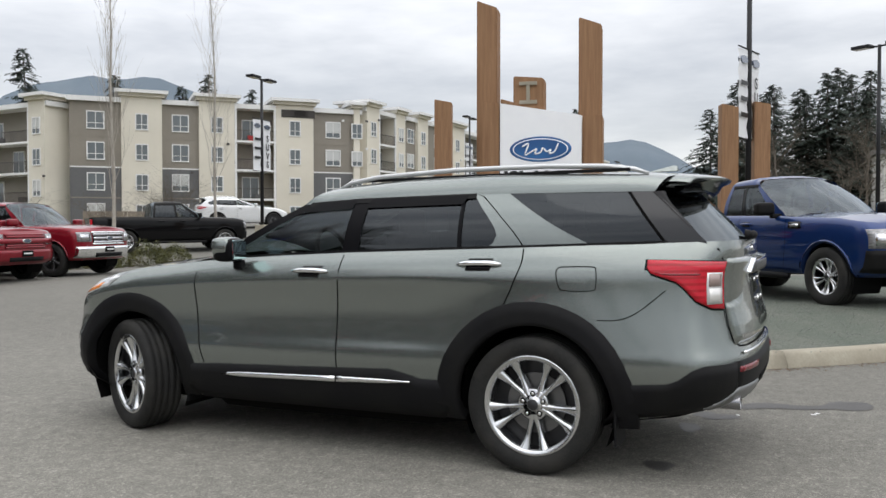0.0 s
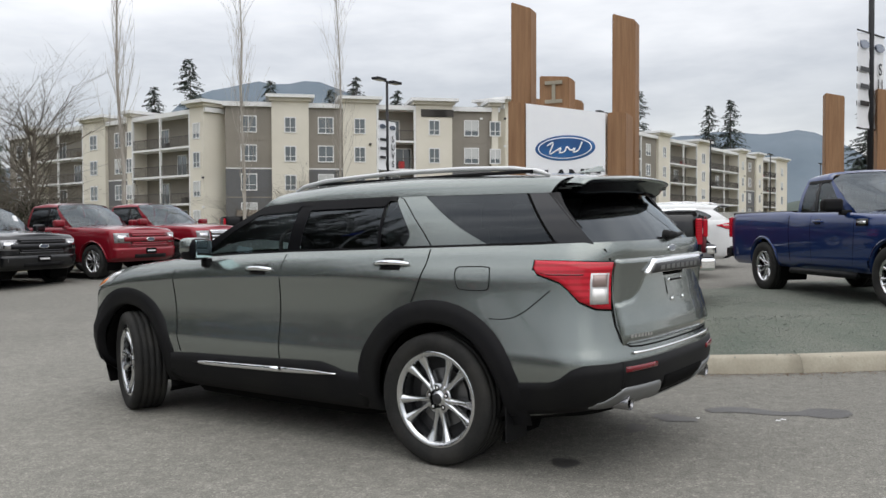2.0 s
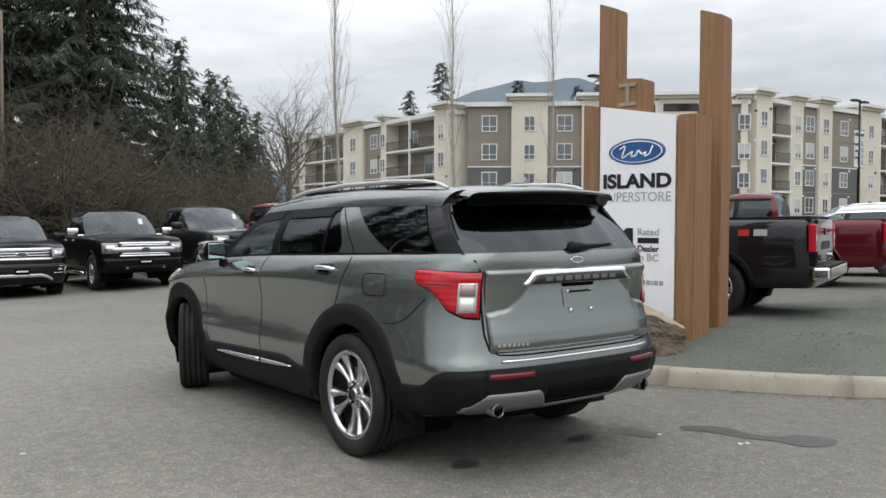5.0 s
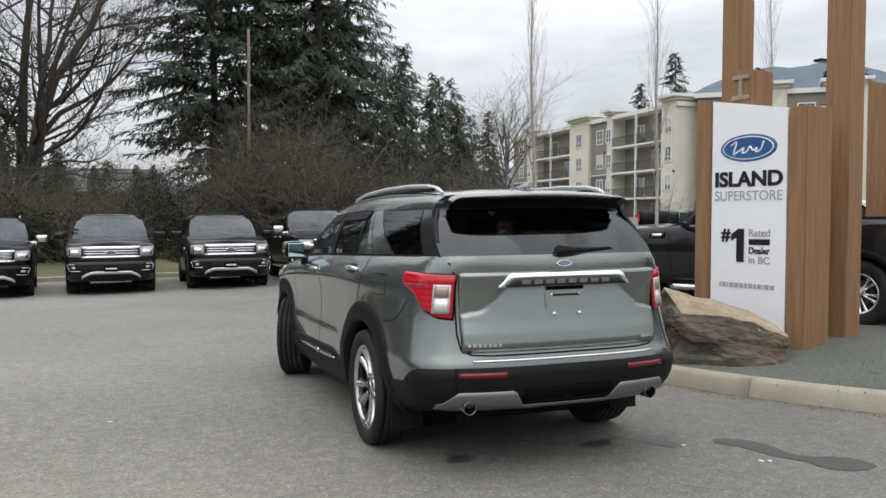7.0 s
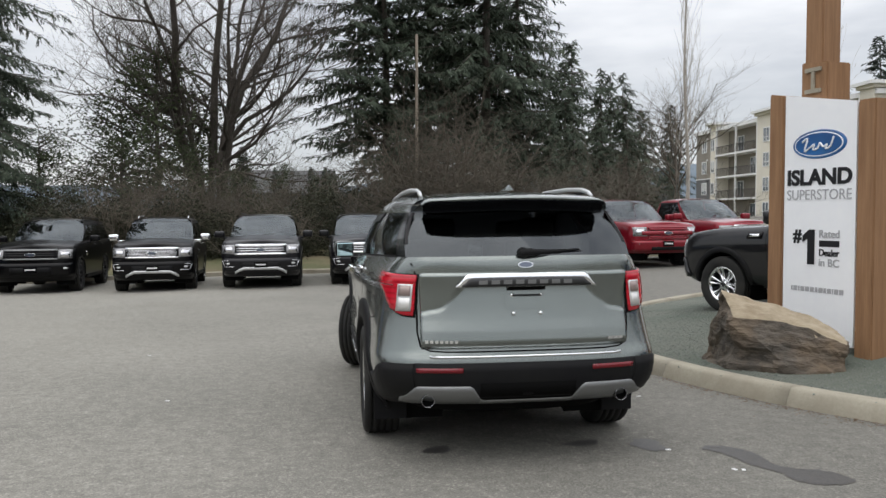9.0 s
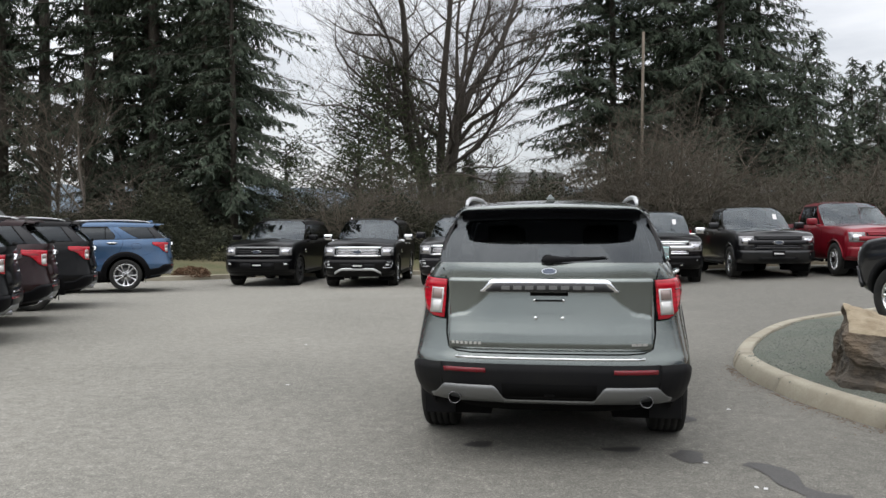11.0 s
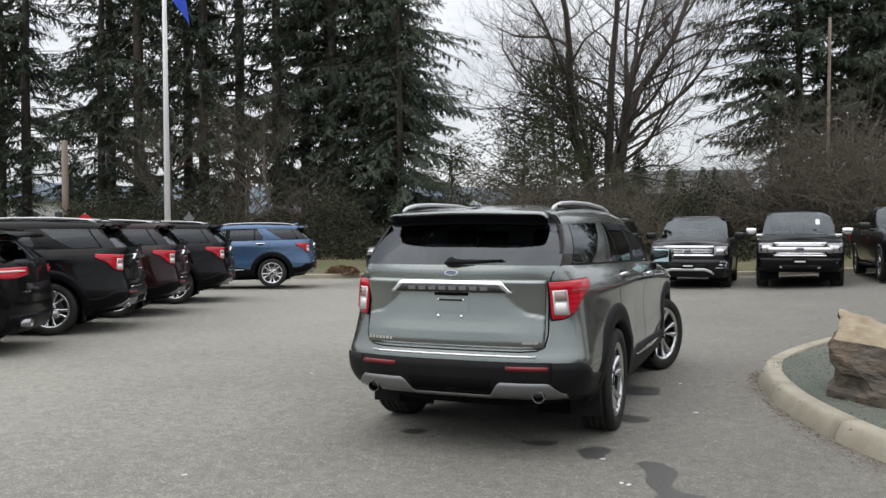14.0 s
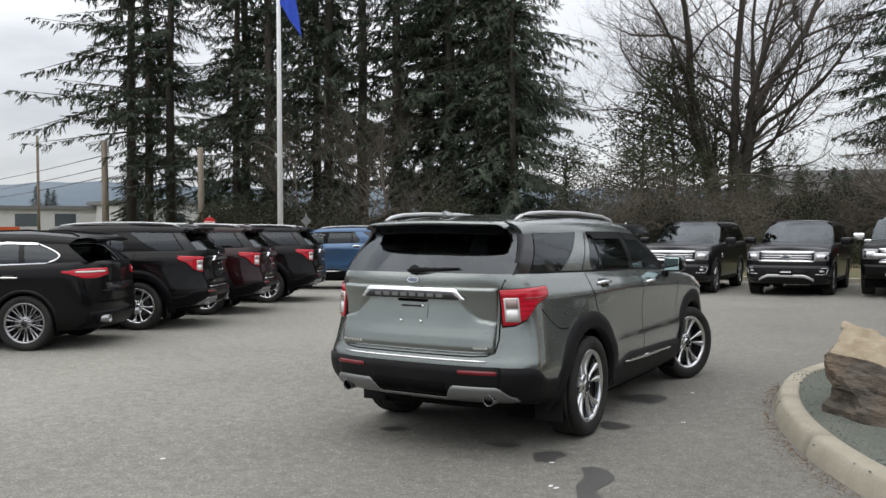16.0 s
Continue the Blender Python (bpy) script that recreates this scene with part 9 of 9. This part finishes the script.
def bush_geo(rx, ry, rz, n, leaf, seed):
    rnd = random.Random(seed)
    vs, fs = [], []
    for k in range(n):
        v = Vector((rnd.gauss(0, 1), rnd.gauss(0, 1), abs(rnd.gauss(0, 0.8)))).normalized() * rnd.uniform(0.55, 1.0) ** 0.6
        lump = 1 + 0.28 * noise.noise(v * 2.3 + Vector((seed, 0, 0)))
        p = Vector((v.x * rx, v.y * ry, v.z * rz)) * lump
        a = Vector((rnd.gauss(0, 1), rnd.gauss(0, 1), rnd.gauss(0, 1))).normalized()
        b = a.cross(Vector((rnd.gauss(0, 1), rnd.gauss(0, 1), rnd.gauss(0, 1)))).normalized()
        s = leaf * rnd.uniform(0.6, 1.4)
        o = len(vs)
        vs += [p - a * s, p + b * s * 0.45, p + a * s, p - b * s * 0.45]
        fs.append((o, o + 1, o + 2, o + 3))
    return vs, fs


BUSHES = [mesh_of("foliage", *bush_geo(1.5, 1.2, 1.9, 3000, 0.07, 1), M_BUSH, False), mesh_of("foliage", *bush_geo(1.6, 1.4, 2.6, 6500, 0.05, 2), M_UNDERG, False), mesh_of("foliage", *bush_geo(1.9, 1.5, 1.5, 6000, 0.05, 3), M_UNDERG, False)]


def bush(x, y, s, k, label, group, turn):
    ob = new("shrub", BUSHES[k])
    ob.matrix_world = Matrix.Translation((x, y, ground_z(x, y) - 0.05)) @ Matrix.Rotation(turn, 4, "Z") @ Matrix.Diagonal((s, s, s, 1))
    return tagged(ob, label, "shrub", group)


for k in range(110):
    x = -38 + 50 * (k + rnd_t.random()) / 110
    y = rnd_t.uniform(26.5, 38)
    bush(x, y, rnd_t.uniform(0.6, 1.35), rnd_t.choice((1, 1, 2, 2)), "dense dark evergreen undergrowth shrub", "undergrowth behind the parked row", rnd_t.uniform(0, 6))
for x, y, s in ((14.4, 18.2, 0.46), (15.2, 17.8, 0.40), (13.4, 18.8, 0.44), (12.6, 19.3, 0.4)):
    bush(x, y, s, 0, "low clipped yellow-green shrub", "low shrubs by the trucks", x)

dry = new("dry_clump", mesh_of("clump", *bush_geo(0.62, 0.42, 0.34, 2600, 0.035, 7), M_LITTER, False))
dry.matrix_world = Matrix.Translation((-11.75, 18.9, ground_z(-11.75, 18.9) + 0.10))
tagged(dry, "low tan clump of dead grass on the verge", "grass")

# ---------------------------------------------------------------- lamps, poles, signs
street_lamp(26.3, 22.9, 7.3, 5, (-1, 1), banner=5.4, label="dark lamp post with flat twin heads and two white banners")
street_lamp(18.6, 0.82, 9.2, -15, (-1, 1), banner=5.7, label="dark lamp post with two white banners")
street_lamp(29.5, -2.6, 7.2, 60, (-1, 1))
street_lamp(49.5, 22.6, 7.2, 5, (-1, 1), banner=5.4, label="dark lamp post with two white banners")
for x, y in ((75.0, 23.5), (98.5, 24.2), (122.0, 23.6)):
    street_lamp(x, y, 7.2, 5, (-1, 1))


def flagpole():
    rt = root("flagpole", plumb(-17.6, 17.1, 0.0), "white flagpole with a blue flag", "flagpole")
    v, f = tube([(0, 0, 0), (0, 0, 13.0)], [0.11, 0.06], 14)
    piece("pole", v, f, M_POLEW, rt)
    vs = []
    for r in range(13):
        for c in range(13):
            u, w = c / 12, r / 12
            fold = math.sin(u * 7 + w * 1.5) * 0.16 * u
            vs.append((0.06 + 0.62 * u * (0.75 + 0.1 * w) + 0.2 * w * u, 0.2 * u + fold, 11.3 - 1.5 * w - 1.25 * u * (0.6 + 0.4 * u)))
    piece("flag", vs, grid_faces(13, 13), M_FLAG, rt, "blue flag hanging in folds")
    v, f = lathe([(0, 0.001), (0.05, 0.09), (0.12, 0.1), (0.2, 0.001)], 12)
    piece("finial", [(p[1], p[2], 13 + p[0]) for p in v], f, M_POLEW, rt)
    box_part("base_plate", (-0.3, 0.3, -0.3, 0.3, 0, 0.12), M_CONCRETE, rt, 0.02)


flagpole()


def wood_pole(x, y, h, r, label):
    rt = root("utility_pole", plumb(x, y, ground_z(x, y), 35), label, "pole", "utility poles")
    v, f = tube([(0, 0, 0), (0, 0, h * 0.5), (0, 0, h - 0.04), (0, 0, h)], [r * 1.2, r * 1.1, r, r * 0.8], 10)
    piece("pole", v, f, M_OLDWOOD, rt)


wood_pole(-35.8, 30.3, 6.5, 0.17, "tan timber utility pole")
wood_pole(-50.3, 34.5, 7.9, 0.22, "grey timber utility pole")
wood_pole(-72.8, 44, 9.8, 0.12, "slim grey lamp pole")
wood_pole(4.6, 46.5, 11.7, 0.085, "slim grey timber pole before the big firs")
for i, (dz, sag) in enumerate(((-0.4, 0.9), (-1.3, 1.0), (-2.0, 1.1))):
    a_, b_ = Vector((-50.3, 34.5, 7.7 + dz)), Vector((-140, 62, 8.6 + dz))
    pts = [a_.lerp(b_, t / 12) - Vector((0, 0, sag * 4 * (t / 12) * (1 - t / 12))) for t in range(13)]
    v, f = tube(pts, 0.03, 4)
    tagged(piece("overhead_cable", v, f, M_GLOSSK), "black overhead cable between poles", "cable", "overhead cables")
    a_, b_ = Vector((-50.3, 34.5, 6.9 + dz)), Vector((-35.8, 30.3, 5.9 + dz * 0.5))
    pts = [a_.lerp(b_, t / 8) - Vector((0, 0, 0.8 * (t / 8) * (1 - t / 8))) for t in range(9)]
    v, f = tube(pts, 0.02, 4)
    tagged(piece("overhead_cable", v, f, M_GLOSSK), "black overhead cable between poles", "cable", "overhead cables")


def road_sign(x, y, z, kind):
    rt = root("road_sign", plumb(x, y, 0, 45), "red octagonal stop sign on a post" if kind == "stop" else "grey diamond sign seen from behind", "sign")
    v, f = tube([(0, 0, 0), (0, 0, z + 0.3)], 0.035, 6)
    piece("post", v, f, M_SILVER, rt)
    n = 8 if kind == "stop" else 4
    off_ = math.pi / 8 if kind == "stop" else 0
    ring = [(0.25 * math.cos(off_ + 2 * math.pi * k / n), 0.25 * math.sin(off_ + 2 * math.pi * k / n)) for k in range(n)]
    vs = [(a, -0.05, z + b) for a, b in ring] + [(a, -0.04, z + b) for a, b in ring]
    fs = [tuple(range(n)), tuple(range(n, 2 * n))[::-1]] + [(k, (k + 1) % n, n + (k + 1) % n, n + k) for k in range(n)]
    pl = piece("plate", vs, fs, M_STOPRED if kind == "stop" else M_SILVER, rt, smooth=False)
    if kind == "stop":
        lettering("word", "STOP", 0.17, M_PLATE, pl, Matrix.Translation((0, -0.055, z - 0.06)) @ Matrix.Rotation(math.pi / 2, 4, "X"), 0.003, 0.006)


road_sign(-23.0, 18.8, 1.98, "stop")
road_sign(-21.8, 23.5, 2.1, "diamond")
orange = root("orange_board", plumb(-73.2, 41.1, -0.1, 60), "orange site board far off", "board")
g = box_geo(-1.0, 1.0, -0.05, 0.05, 1.2, 2.2)
piece("panel", g[0], g[1], M_HAZARD, orange, smooth=False)
for s in (-0.85, 0.85):
    g = box_geo(s - 0.05, s + 0.05, 0.05, 0.15, 0, 2.2)
    piece("leg", g[0], g[1], M_OLDWOOD, orange, smooth=False)

# kerb and verge behind the parked row
for nm, pts in (("kerb", [(-14.5, 17.4), (-11.5, 18.6), (-9.8, 20.4), (-6, 21.6), (2, 21.9), (12, 22.4)]),):
    C = catmull([np.array(p, float) for p in pts], 6)
    prof = [(0.0, -0.05), (0.0, 0.13), (0.03, 0.15), (0.16, 0.15), (0.16, -0.05)]
    cols = [inset_path(C, -d) for d, _ in prof]
    vs = [(cols[k][i][0], cols[k][i][1], ground_z(*C[i]) + prof[k][1]) for i in range(len(C)) for k in range(5)]
    tagged(piece("kerb", vs, grid_faces(len(C), 5), M_CONCRETE, smooth=False), "pale concrete kerb along the verge", "kerb", kind="structure")
    inner = inset_path(C, -0.16)
    vs = []
    for i in range(len(C)):
        for d in (0, 1, 3, 6, 12):
            x, y = inner[i][0], inner[i][1] + d
            vs.append((x - (d * 0.4 if i < 10 else 0), y, ground_z(x, y) + 0.13 + 0.02 * d))
    tagged(piece("verge", vs, grid_faces(len(C), 5), M_GRASS), "rough brown-green verge", "verge", kind="structure")

# plain walls and woods that close the place behind the camera
g = box_geo(-45, 30, -1, 0, 0, 4.6)
tagged(piece("wall_south", [(p[0], p[1] - 33, p[2]) for p in g[0]], g[1], M_GREYW, smooth=False), "plain pale building wall closing the lot", "wall", kind="structure")
for k in range(11):
    a = radians(160 + 44 * (k + 0.5) / 11)
    r = rnd_t.uniform(78, 96)
    plant(FARFIR, r * math.cos(a), r * math.sin(a), rnd_t.uniform(0.75, 1.0), rnd_t.uniform(0, 6), "fir_tree", "tall dark fir closing the lot behind", "firs behind the camera")
